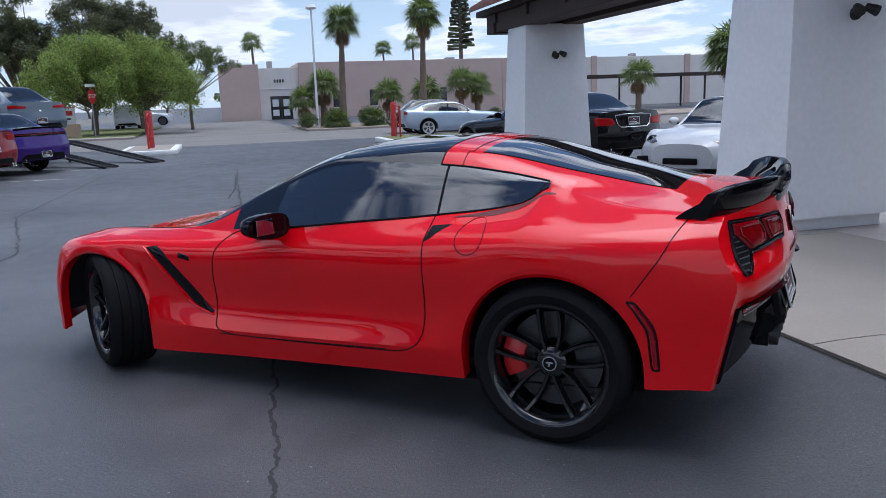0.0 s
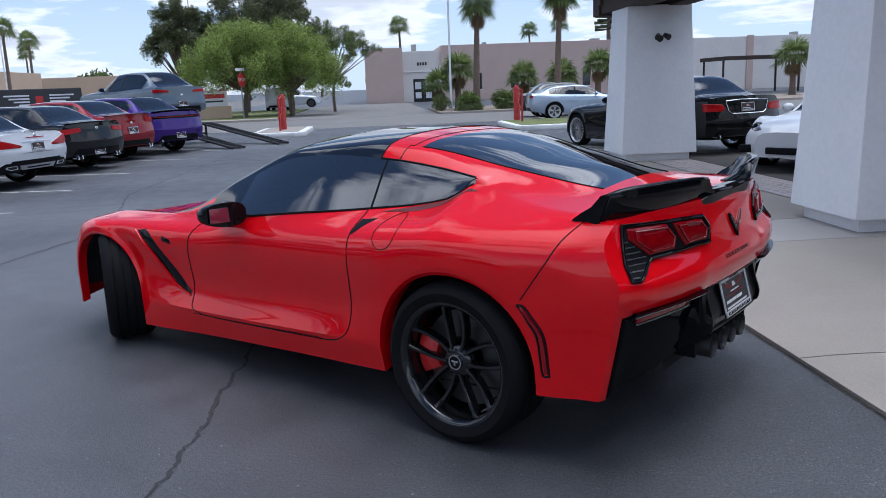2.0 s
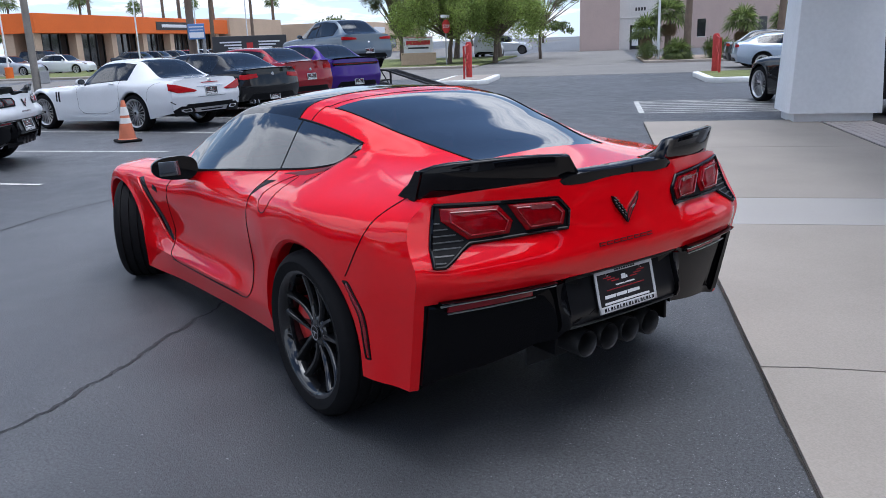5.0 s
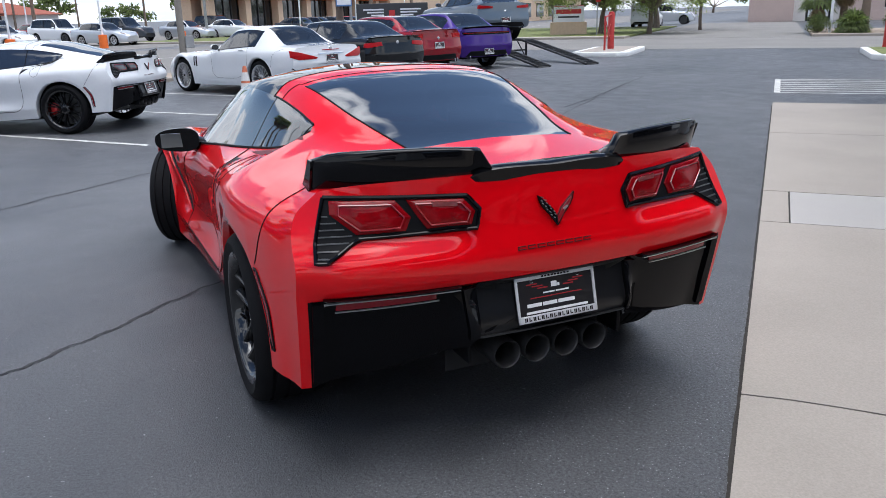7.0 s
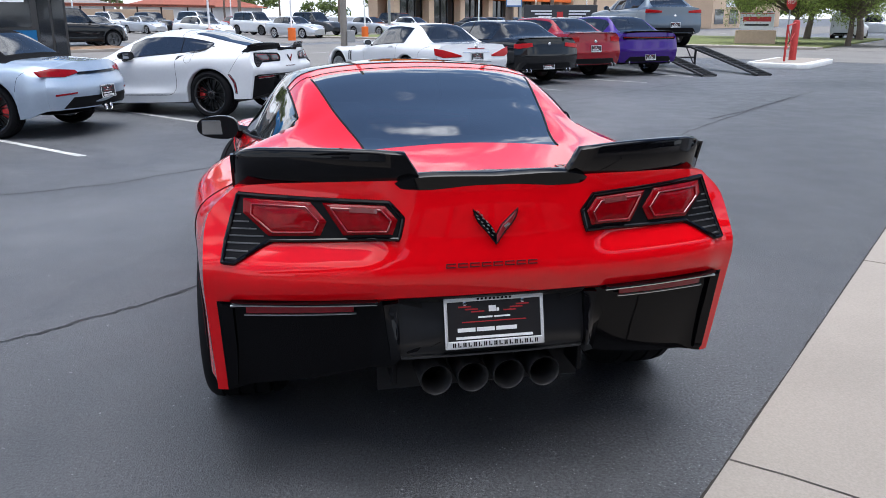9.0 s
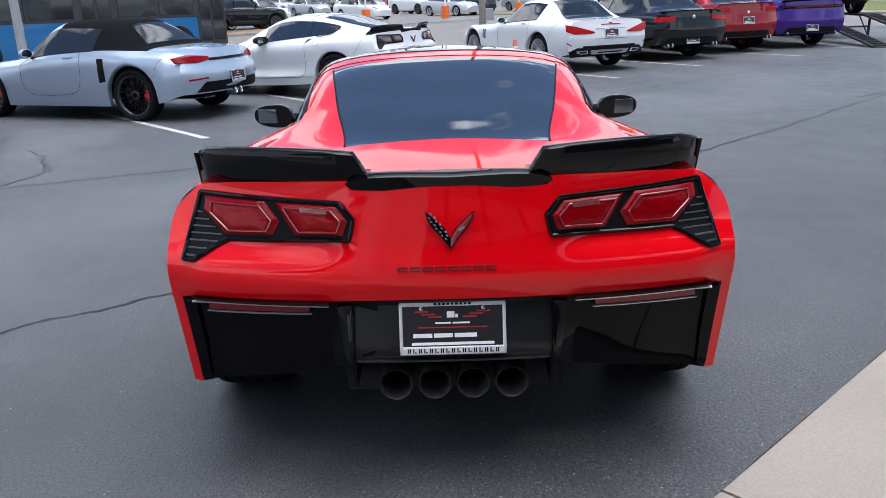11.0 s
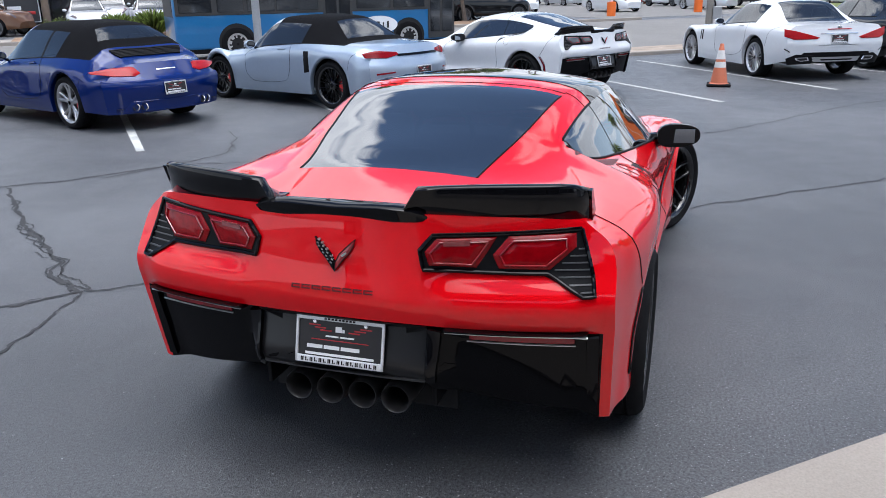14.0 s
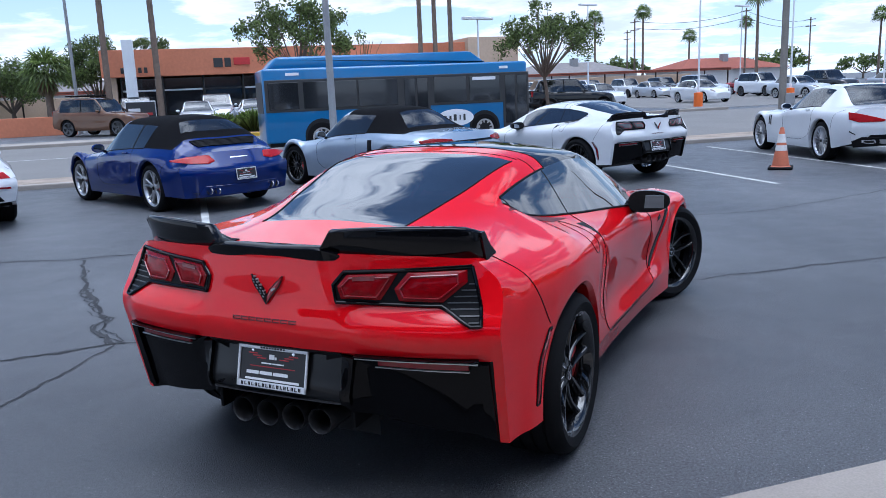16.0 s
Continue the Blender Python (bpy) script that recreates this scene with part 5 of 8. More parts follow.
        for k in range(len(a)):
            own.faces.new((a[k], a[(k + 1) % len(a)], b[(k + 1) % len(a)], b[k]))
        part("spoiler_end", finish(own, angle=30), BLACK_GLOSS, car)
    rows2 = []
    for y in np.linspace(-0.30, 0.30, 25):
        d = 0.010 * (1 - abs(y) / 0.30)
        q = (abs(y) / 0.30) ** 6
        rows2.append([(-0.770, y, 0.940 - d), (-0.797 + 0.02 * q, y, 0.950 - d), (-0.808 + 0.03 * q, y, 0.992 - d - 0.030 * q), (-0.800 + 0.03 * q, y, 0.999 - d - 0.033 * q), (-0.765, y, 1.000 - d - 0.030 * q), (-0.72, y, 0.986 - 0.012 * q)])
    part("spoiler_lip", finish(sheet(rows2), angle=40), BLACK_GLOSS, car, "low black lip between the winglets")
    # emblem, name bars, plate, exhaust
    flag = [(0.0, 0.785), (0.0, 0.812), (0.016, 0.840), (0.037, 0.860), (0.068, 0.888), (0.062, 0.866), (0.050, 0.846), (0.028, 0.822)]
    for s, mt in ((1, BLACK_GLOSS), (-1, LENS_RIM)):
        em = part("emblem", finish(tail_patch(flag, 0.008, 0.003, 3, side=s), angle=30), mt, car, "crossed-flags tail emblem drawn plain")
        rim = [(tail_x(y, z) - 0.009, s * y, z) for y, z in flag]
        part("emblem_edge", tube(rim + rim[:1], 0.0016, 6, caps=False), BLACK_TRIM, em)
        if s > 0:
            for k in range(7):
                y, z = 0.010 + 0.0075 * k, 0.812 + 0.0098 * k
                for e in (0, 1):
                    q = ((k + e) % 2) * 0.006
                    yy, zz = y + 0.002 - 0.007 * e + q * 0.6, z + 0.010 * e
                    part("emblem_check", tail_patch([(yy + 0.003, zz + 0.0035), (yy - 0.003, zz + 0.0005), (yy - 0.003, zz - 0.0035), (yy + 0.003, zz - 0.0005)], 0.0125, 0.0, 1), FLAG_SILVER, em)
        else:
            part("emblem_check", tail_patch([(0.038, 0.848), (0.022, 0.838), (0.026, 0.832), (0.042, 0.843)], 0.0135, 0.0, 2, side=s), FLAG_SILVER, em)
    for k in range(8):
        y = 0.137 - 0.0355 * k
        for z0, z1 in ((0.7305, 0.7335), (0.7205, 0.7235)):
            part("name_bar", tail_patch([(y + 0.013, z1), (y - 0.015, z1), (y - 0.015, z0), (y + 0.015, z0)], 0.003, 0.0, 2), NAME_DARK, car)
        part("name_bar", tail_patch([(y + 0.014, 0.7335), (y + 0.011, 0.7335), (y + 0.012, 0.7205), (y + 0.015, 0.7205)], 0.003, 0.0, 2), NAME_DARK, car)
    panel = tail_patch([(0.29, 0.628), (-0.29, 0.628), (-0.29, 0.44), (0.29, 0.44)], 0.002, 0.0, 8)
    part("plate_panel", finish(panel), BLACK_SATIN, car)
    line = tail_patch([(0.285, 0.444), (-0.285, 0.444), (-0.285, 0.436), (0.285, 0.436)], 0.014, 0.0, 6)
    part("plate_shelf", finish(line), ALLOY_DARK, car)
    number_plate(car, pose(-0.828, 0, 0.541, 0, 0, 180) @ pose(0, 0, 0, 0, -14, 0))
    for y in (0.174, 0.058, -0.058, -0.174):
        pipe = lathe([(0.040, -0.70), (0.042, -0.80), (0.0455, -0.828), (0.049, -0.832), (0.051, -0.826), (0.051, -0.60)], 32, "X")
        part("exhaust_tip", finish(joined(None, pipe, pose(0.022, y, 0.350))), SOOT, car, "dark round exhaust tip")
    back = sheet([[(-0.66, y, z) for z in (0.26, 0.45)] for y in (-0.34, 0.34)])
    part("exhaust_recess", back, WELL, car)
    for y in (-0.30, 0.30):
        part("diffuser_fin", finish(box(-0.78, y - 0.008, 0.33, -0.55, y + 0.008, 0.44, 0.004), False), BLACK_TRIM, car)
    # mirrors
    for s in (1, -1):
        housing = bmesh.new()
        bmesh.ops.create_uvsphere(housing, u_segments=24, v_segments=14, radius=1.0)
        for v in housing.verts:
            x, y, z = v.co
            q = 2.6
            f = 1 / max((abs(x) ** q + abs(y) ** q + abs(z) ** q) ** (1 / q), 1e-6)
            x, y, z = x * f, y * f, z * f
            x = -0.15 if x < -0.15 else x
            v.co = (x * 0.10 + 0.02 * y, y * 0.112, z * 0.060 * (1 - 0.12 * y))
        mir = part("door_mirror", finish(housing, angle=45), BLACK_GLOSS, car, "gloss black door mirror", pose(1.37, 0.935, 0.858, 0, 0, -8) if s > 0 else Matrix.Diagonal((1, -1, 1, 1)) @ pose(1.37, 0.935, 0.858, 0, 0, -8))
        pane = box(-0.0190, -0.080, -0.037, -0.0155, 0.080, 0.037, 0.0015)
        part("mirror_glass", finish(pane, False), MIRROR, mir, "mirror glass", pose(0, 0, 0, 0, 1, 0))
        stem = tube([sh.at(1.52, 4.86, s, -0.02), (1.45, s * 0.84, 0.825), (1.41, s * 0.875, 0.838)], [0.05, 0.036, 0.03], 10)
        part("mirror_stem", finish(stem), BLACK_GLOSS, car)
    # inside
    for s in (1, -1):
        part("seat", finish(seat_mesh(), angle=50), LEATHER, car, "dark bucket seat", pose(0.95, s * 0.36, 0.30))
    dash = box(1.45, -0.68, 0.55, 1.85, 0.68, 0.80, 0.05, 3)
    part("dashboard", finish(dash, angle=50), LEATHER, car)
    ring = [(0.175 * math.cos(2 * math.pi * k / 24), 0, 0.175 * math.sin(2 * math.pi * k / 24)) for k in range(25)]
    part("steering_wheel", tube(ring, 0.014, 8, caps=False), LEATHER, car, "", pose(1.36, 0.36, 0.80, 0, 0, 90) @ pose(0, 0, 0, 24, 0, 0))
    tub = box(-0.30, -0.70, 0.22, 1.9, 0.70, 0.26)
    box(-0.42, -0.48, 0.26, 0.40, 0.48, 0.86, 0.05, bm=tub)
    for s in (1, -1):
        box(0.40, s * 0.72 - 0.03, 0.26, 1.8, s * 0.72 + 0.03, 0.80, 0.02, bm=tub)
    part("cabin_trim", finish(tub, False), LEATHER, car)
    # wheels
    for x, y, r, rr, w, st in ((0.0, 0.775, 0.338, 0.258, 0.285, 0), (2.590, 0.800, 0.328, 0.246, 0.25, steer)):
        for s in (1, -1):
            yy = y + (0.0 if x == 0 else 0.0)
            mm = pose(x, s * yy, r - 0.002, 0, 0, st + (0 if s > 0 else 180))
            wheel_parts(car, mm, r, rr, w, wheel_mat, wheel_kind, caliper, 0 if light else 1, cap=True, flip=(s > 0) if x == 0 else (s < 0))
    return car


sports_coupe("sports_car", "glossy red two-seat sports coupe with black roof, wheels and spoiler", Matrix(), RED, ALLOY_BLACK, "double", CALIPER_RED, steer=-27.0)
# ---- other cars ----
SOFT_TOP = material("black fabric hood", (0.004, 0.004, 0.005), 0.92, spec=0.1, var=0.2, scale=12, bump=0.2, bump_scale=300)
GLASS_FAR = glass_material("car window glass", (0.012, 0.014, 0.017), 0.42, 1.45)
PAINTS = {
    "white": paint("white car paint", (0.66, 0.67, 0.685)),
    "blue": paint("deep blue car paint", (0.001, 0.014, 0.112), 0.1),
    "ice": paint("ice silver-blue car paint", (0.37, 0.44, 0.53), 0.5),
    "black": paint("black car paint", (0.008, 0.008, 0.009)),
    "wine": paint("dark red car paint", (0.24, 0.006, 0.012), 0.2),
    "purple": paint("purple car paint", (0.042, 0.009, 0.17), 0.3),
    "grey": paint("slate grey car paint", (0.13, 0.16, 0.19), 0.55),
    "silver": paint("silver car paint", (0.52, 0.54, 0.57), 0.6),
    "brown": paint("worn brown car paint", (0.13, 0.065, 0.035), 0.1),
    "sky": paint("light blue car paint", (0.10, 0.22, 0.42), 0.3),
    "dark": paint("charcoal car paint", (0.03, 0.032, 0.036), 0.3),
}


def solid_patch(fx, outline, lift=0.006, n=4, side=1):
    """A shallow solid on a tail or nose given by fx(y, z), over an outline of (y, z)."""
    own = bmesh.new()
    cy, cz = sum(p[0] for p in outline) / len(outline), sum(p[1] for p in outline) / len(outline)
    rim = [(a[0] + (b[0] - a[0]) * k / n, a[1] + (b[1] - a[1]) * k / n) for a, b in zip(outline, outline[1:] + outline[:1]) for k in range(n)]
    rings = []
    for f, l in ((1.0, -0.01), (1.0, lift * 0.6), (0.93, lift), (0.5, lift)):
        rings.append([own.verts.new((fx(cy + (y - cy) * f, cz + (z - cz) * f, l), side * (cy + (y - cy) * f), cz + (z - cz) * f)) for y, z in rim])
    m = len(rim)
    for p, q in zip(rings, rings[1:]):
        for j in range(m):
            own.faces.new((p[j], p[(j + 1) % m], q[(j + 1) % m], q[j]))
    own.faces.new(rings[-1])
    return finish(own, angle=35)


def road_car(name, label, m, colour, wb=2.6, ro=0.95, fo=0.9, w=0.9, h=1.35, belt=0.88, hood=0.80, deck=0.95, cowl=1.95, r1=1.15, r2=0.25, rg=-0.35, roof_w=0.56, wheel_r=0.335,
             wheel="ten", wheel_mat=None, top="hard", lamps=None, lamp_mat=None, plate_z=0.75, pipes=(), apron=0.34, caliper=None, pillar=(0.62,), quarter=None, spoiler=0.0, front=None, light=False, mirrors=True,
             trim=None, vents=None, sill=0.19, group="", plate=True, extra=None, tuck=0.0, bow=0.0, rake=0.0, lid=None):
    """A car out of a few measures: wheelbase, overhangs, half width, heights, and where screen, roof and rear glass begin. x forward from the rear axle."""
    body = PAINTS[colour]
    car = thing(name, label, "car", m, group)
    T, F = -ro, wb + fo
    ar, zc = wheel_r + 0.045, wheel_r
    arches = ((0.0, zc, ar, ar - 0.005), (wb, zc, ar, ar - 0.01))
    base = spline((T, -ar, ar, wb - ar, wb + ar, F), (apron, sill + 0.05, sill, sill - 0.01, sill, sill + 0.03))
    z0 = arch_line(base, arches)
    S = spline
    up = lambda f, k: (lambda u: max(float(f(u)), z0(u) + k))
    xs = (T, -0.45, 0.0, wb * 0.32, wb * 0.6, wb, F - 0.35, F)
    q = [w * k for k in (1, 1, 1, 1, 1, 1, 1, 1)]
    mul = lambda *ks: [w * k for k in ks]
    y0, y1 = S(xs, mul(0.88, 0.95, 0.975, 0.95, 0.95, 0.975, 0.84, 0.50)), S(xs, mul(0.92, 0.98, 1.0, 0.985, 0.985, 1.0, 0.88, 0.55))
    y2, y3 = S(xs, mul(0.93, 0.985, 1.0, 0.98, 0.98, 0.998, 0.87, 0.53)), S(xs, mul(0.89 - 0.04 * tuck, 0.95, 0.975, 0.955, 0.955, 0.95, 0.80, 0.46))
    rr = roof_w
    dome = 0.05 if top == "soft" else 0.0
    zr = lid or max(deck, belt + 0.03)
    y4 = S((T, rg, r2, r1, cowl, wb, F - 0.35, F), ((0.80 - 0.16 * tuck) * w, (0.84 - 0.05 * tuck) * w, 0.885 * w, 0.89 * w, 0.84 * w, 0.78 * w, 0.64 * w, 0.36 * w))
    y5 = S((T, rg, r2, (r1 + r2) / 2, r1, cowl, wb, F - 0.35, F), ((0.66 - 0.16 * tuck) * w, (0.72 - 0.06 * tuck) * w, rr, rr + 0.03, rr + 0.02, 0.80 * w, 0.58 * w, 0.46 * w, 0.26 * w))
    y6 = S((T, rg, r2, (r1 + r2) / 2, r1, cowl, wb, F), ((0.48 - 0.10 * tuck) * w, 0.60 * w, rr - 0.08 - 2.2 * dome, rr - 0.06 - 2.2 * dome, rr - 0.05 - dome, 0.74 * w, 0.36 * w, 0.14 * w))
    z1 = up(S(xs, [0.46, 0.42, 0.45, 0.34, 0.34, 0.45, 0.38, 0.36]), 0.02)
    z2 = up(S(xs, [0.62, 0.60, 0.62, 0.54, 0.52, 0.60, 0.52, 0.44]), 0.05)
    z3 = up(S((T, -0.45, 0.0, wb * 0.6, cowl, wb, F - 0.35, F), (deck - 0.10 - 0.13 * tuck, deck - 0.09 - 0.03 * tuck, belt - 0.06, belt - 0.10, hood - 0.07, hood - 0.09, hood - 0.20, 0.54)), 0.08)
    z4 = S((T, rg, r2, r1, cowl, wb, F - 0.35, F), (deck - 0.02 - 0.07 * tuck, max(deck - 0.005, belt + 0.02), belt + 0.035, belt - 0.01, hood, hood - 0.035, hood - 0.13, 0.58))
    z5 = S((T, rg, r2, (r1 + r2) / 2, r1, cowl, wb, F - 0.35, F), (deck - 0.005 - 0.03 * tuck, zr + 0.012 - (0.04 if lid else 0), h - 0.10 - dome, h - 0.065 - dome, h - 0.085 - 0.5 * dome, hood + 0.02, hood - 0.02, hood - 0.11, 0.59))
    z6 = S((T, rg, r2, (r1 + r2) / 2, r1, cowl, wb, F - 0.35, F), (deck + 0.005, zr + 0.02, h - 0.05, h - 0.02, h - 0.045, hood + 0.025, hood - 0.01, hood - 0.10, 0.60))
    z7 = S((T, rg, r2, (r1 + r2) / 2, r1, cowl + 0.05, wb, F - 0.35, F), (deck + 0.01, zr + 0.03, h - 0.02, h, h - 0.02, hood + 0.035, hood, hood - 0.09, 0.60))
    lip = (lambda u: float(y0(u)) - 0.05, lambda u: z0(u) + 0.006)
    lines = [lip, (y0, z0), (y1, z1), (y2, z2), (y3, z3), (y4, z4), (y5, z5), (y6, z6), (lambda u: 0.0, z7)]

    def tail(y, z, lift=0.0):
        a = abs(y) / w
        return T + 0.15 * a ** 3 + bow * a ** 2.2 + rake * max(0.0, z - 0.56) - 0.05 * max(0.0, 1 - abs(z - 0.62) / 0.28) + 0.10 * max(0.0, 0.45 - z) + 0.12 * max(0.0, z - deck + 0.12) * (0.4 if deck < 1.2 else 0.8) - lift

    def warp(U, Yv, Zv):
        k = np.clip((-0.42 - U) / (ro - 0.42), 0, 1)
        k = k * k * (3 - 2 * k)
        tl = np.array([[tail(a, b) - T for a, b in zip(ra, rb)] for ra, rb in zip(Yv, Zv)])
        f = np.clip((U - (F - 0.55)) / 0.55, 0, 1)
        return U + k * tl - 0.24 * f * f * (np.abs(Yv) / w) ** 2

    qa = quarter if quarter is not None else (r2 + rg) / 2 + 0.12
    wa = r1 + 0.62 * (cowl - r1)
    keys = [qa, wa, r1, r2, rg, cowl]
    for p in pillar:
        keys += [p, p + 0.05]
    us = stations(T, F, 46 if light else 72, arches, keys)
    sh = Shell(lines, us, 3 if light else 5, (1, 5), warp)
    soft = top == "soft"
    inpillar = lambda u: any(p < u < p + 0.05 for p in pillar)
    win = lambda u, v: qa < u < wa and 5 < v < 6 and not inpillar(u)
    pil = lambda u, v: 5 < v < 6 and qa < u < wa and inpillar(u)
    back = (lambda u, v: rg + 0.16 < u < r2 - 0.14 and v > 6.9) if soft else (lambda u, v: rg < u < r2 and v > 7)
    screen = lambda u, v: r1 < u < cowl and v > 7
    hoodtop = (lambda u, v: (rg < u < r1 and v > 6 and not back(u, v)) or (rg < u < qa and 5 < v < 6)) if soft else (lambda u, v: False)
    shell = sh.both(lambda u, v: not (win(u, v) or pil(u, v) or back(u, v) or screen(u, v) or hoodtop(u, v)))
    for s in (1, -1):
        own = bmesh.new()
        own.faces.new([own.verts.new((p[0], s * p[1], p[2])) for p in sh.P[-1]] + [own.verts.new((sh.P[-1][0][0], 0, sh.P[-1][0][2]))])
        joined(shell, own)
    part("body_shell", finish(shell, angle=32), body, car)
    gl = GLASS_FAR
    part("windscreen", finish(sh.both(screen)), gl, car)
    part("rear_window", finish(sh.both(back)), gl, car)
    if soft:
        part("soft_top", finish(sh.both(hoodtop), angle=50), SOFT_TOP, car, "black fabric folding hood")
    for s in (1, -1):
        cuts = [qa] + [x for p in pillar for x in (p, p + 0.05)] + [wa]
        for a, b in zip(cuts[::2], cuts[1::2]):
            part("side_window", finish(sh.half(lambda u, v: win(u, v) and a < u < b, s)), gl, car)
        if pillar:
            part("window_pillar", finish(sh.half(pil, s)), BLACK_TRIM, car)
        if not light:
            part("window_seal", sh.seam([(u, 5.0) for u in np.linspace(qa, wa, 24)], s, 0.007, 0.001), BLACK_TRIM, car)
            d0 = pillar[-1] if pillar else qa + 0.2
            door = path2(((d0, 5.0), (d0 - 0.02, 3.4), (d0 + 0.06, 2.2), (d0 + 0.5, 1.9), (wa - 0.1, 1.9), (wa + 0.10, 2.6), (wa + 0.12, 4.0), (wa + 0.04, 5.0)), 5)
            part("door_seam", sh.seam(door, s, 0.0026), BLACK_TRIM, car)
            part("bumper_seam", sh.seam(path2(((T + 0.35, 4.6), (-0.42, 3.6), (-0.38, 2.8)), 5), s, 0.002), BLACK_TRIM, car)
            handle = tube([sh.at(d0 + 0.10 + 0.05 * k, 4.25, s, 0.014) for k in range(4)], 0.011, 6)
            part("door_handle", finish(handle), body, car)
            part("sill_strip", finish(sh.patch(([(u, 1.15) for u in (ar + 0.05, wb / 2, wb - ar - 0.05)], [(u, 1.7) for u in (ar + 0.05, wb / 2, wb - ar - 0.05)]), s, 0.003, 8)), trim or body, car)
        if vents:
            for u0, u1, v0, v1 in vents:
                part("side_vent", finish(sh.patch((((u0, v0), (u1, v0)), ((u0 + 0.02, v1), (u1 + 0.02, v1))), s, 0.006, 4)), BLACK_TRIM, car, "dark side air vent")
        for xc, zz, a, b in arches:
            part("wheel_housing", wheel_well(xc, zz, a, b, s * (w - 0.05), s * 0.4), WELL, car)
        if mirrors:
            mb = bmesh.new()
            bmesh.ops.create_uvsphere(mb, u_segments=14, v_segments=8, radius=1.0)
            for v in mb.verts:
                x, y, z = v.co
                v.co = (max(x, -0.2) * 0.09, y * 0.10, z * 0.065)
            ux = wa - 0.08
            p = sh.at(ux, 5.0, s)
            mir = part("door_mirror", finish(mb), body, car, "", pose(p.x, p.y + s * 0.13, p.z + 0.06))
            part("mirror_stem", tube([(0.02, -s * 0.12, -0.06), (0.0, -s * 0.03, -0.02)], 0.02, 6), BLACK_TRIM, mir)
            if not light:
                pane = bmesh.new()
                bmesh.ops.create_circle(pane, cap_ends=True, segments=24, radius=1.0)
                bmesh.ops.scale(pane, vec=(0.054, 0.082, 1), verts=pane.verts)
                part("mirror_glass", pane, MIRROR, mir, "", pose(-0.0195, 0, 0, 0, -90, 0))
        wheel_w = 0.235
        for x in (0.0, wb):
            wheel_parts(car, pose(x, s * (w - 0.03 - wheel_w / 2), wheel_r - 0.002, 0, 0, 0 if s > 0 else 180), wheel_r, wheel_r - 0.078 if wheel_r < 0.4 else wheel_r - 0.13, wheel_w, wheel_mat or ALLOY_SILVER, wheel, caliper, 0, flip=(s < 0), far=light)
    # tail
    side_y = sh.P[0][sh.sub : sh.sub * 5 + 1]
    top_line = sh.P[0][sh.sub * 5 :]
    wy = lambda z: float(np.interp(z, side_y[:, 2], side_y[:, 1]))
    rows = []
    n2 = 9 if light else 15
    for t in np.linspace(-1, 1, 2 * n2 + 1):
        yt = abs(t) * side_y[-1, 1]
        topz = float(np.interp(yt, top_line[::-1, 1], top_line[::-1, 2]))
        col = []
        for z in np.r_[np.linspace(topz, 0.62, 9), np.linspace(0.58, apron, 6)]:
            y = t * min(wy(z), 9)
            col.append((tail(y, z), y, z))
        rows.append(col)
    part("rear_bumper", finish(sheet(rows), angle=35), body, car)
    low = apron + 0.015
    part("rear_apron", solid_patch(tail, [(0.62 * w, low + 0.13), (-0.62 * w, low + 0.13), (-0.74 * w, low), (0.74 * w, low)], 0.012, 6), trim or BLACK_TRIM, car, "dark rear apron")
    floor = bmesh.new()
    floor.faces.new([floor.verts.new(p) for p in ((T + 0.12, 0.8 * w, sill + 0.10), (T + 0.12, -0.8 * w, sill + 0.10), (F - 0.3, -0.7 * w, sill + 0.02), (F - 0.3, 0.7 * w, sill + 0.02))])
    part("underbody", floor, WELL, car)
    for o in lamps or ():
        for s in (1, -1):
            lm = part("tail_lamp", solid_patch(tail, o, 0.014, 4, s), lamp_mat or LENS_BRIGHT, car, "red tail lamp")
    if plate:
        if light:
            part("licence_plate", solid_patch(tail, [(0.155, plate_z + 0.07), (-0.155, plate_z + 0.07), (-0.155, plate_z - 0.07), (0.155, plate_z - 0.07)], 0.012, 2), PLATE_BLACK, car)
        else:
            number_plate(car, pose(tail(0, plate_z) - 0.010, 0, plate_z, 0, 0, 180) @ pose(0, 0, 0, 0, -6, 0))
    for y, z in pipes:
        for s in (1, -1):
            part("exhaust_tip", finish(joined(None, lathe([(0.034, 0.16), (0.036, 0.0), (0.045, -0.015), (0.047, 0.16)], 20, "X"), pose(tail(y, z) - 0.02, s * y, z))), CHROME, car, "bright exhaust tip")
            # dark disc closes the pipe, its colour standing for the shade inside
            hole = bmesh.new()
            bmesh.ops.create_circle(hole, cap_ends=True, segments=20, radius=0.0355)
            part("exhaust_bore_dark", hole, WELL, car, "", pose(tail(y, z) - 0.002, s * y, z, 0, -90, 0))
    if spoiler:
        rows = []
        for t in np.linspace(-1, 1, 15):
            y = t * 0.74 * w
            x = tail(y, deck) + 0.02
            zt = deck + spoiler - 0.02 * abs(t) ** 3
            rows.append([(x + 0.16, y, deck + 0.004), (x + 0.10, y, zt - 0.01), (x - 0.02, y, zt + 0.01), (x - 0.05, y, zt + 0.004), (x - 0.03, y, zt - 0.018), (x + 0.02, y, deck - 0.01)])
        part("spoiler", finish(sheet(rows), angle=45), BLACK_GLOSS if colour in ("black", "purple") else body, car, "low boot-lid spoiler")
    # nose
    def nose(y, z, lift=0.0):
        i = int(np.argmin(abs(sh.P[-4, :, 2] - z)))
        return F - 0.03 - 0.24 * (abs(y) / w) ** 2 - 0.5 * max(0.0, z - 0.58) + lift

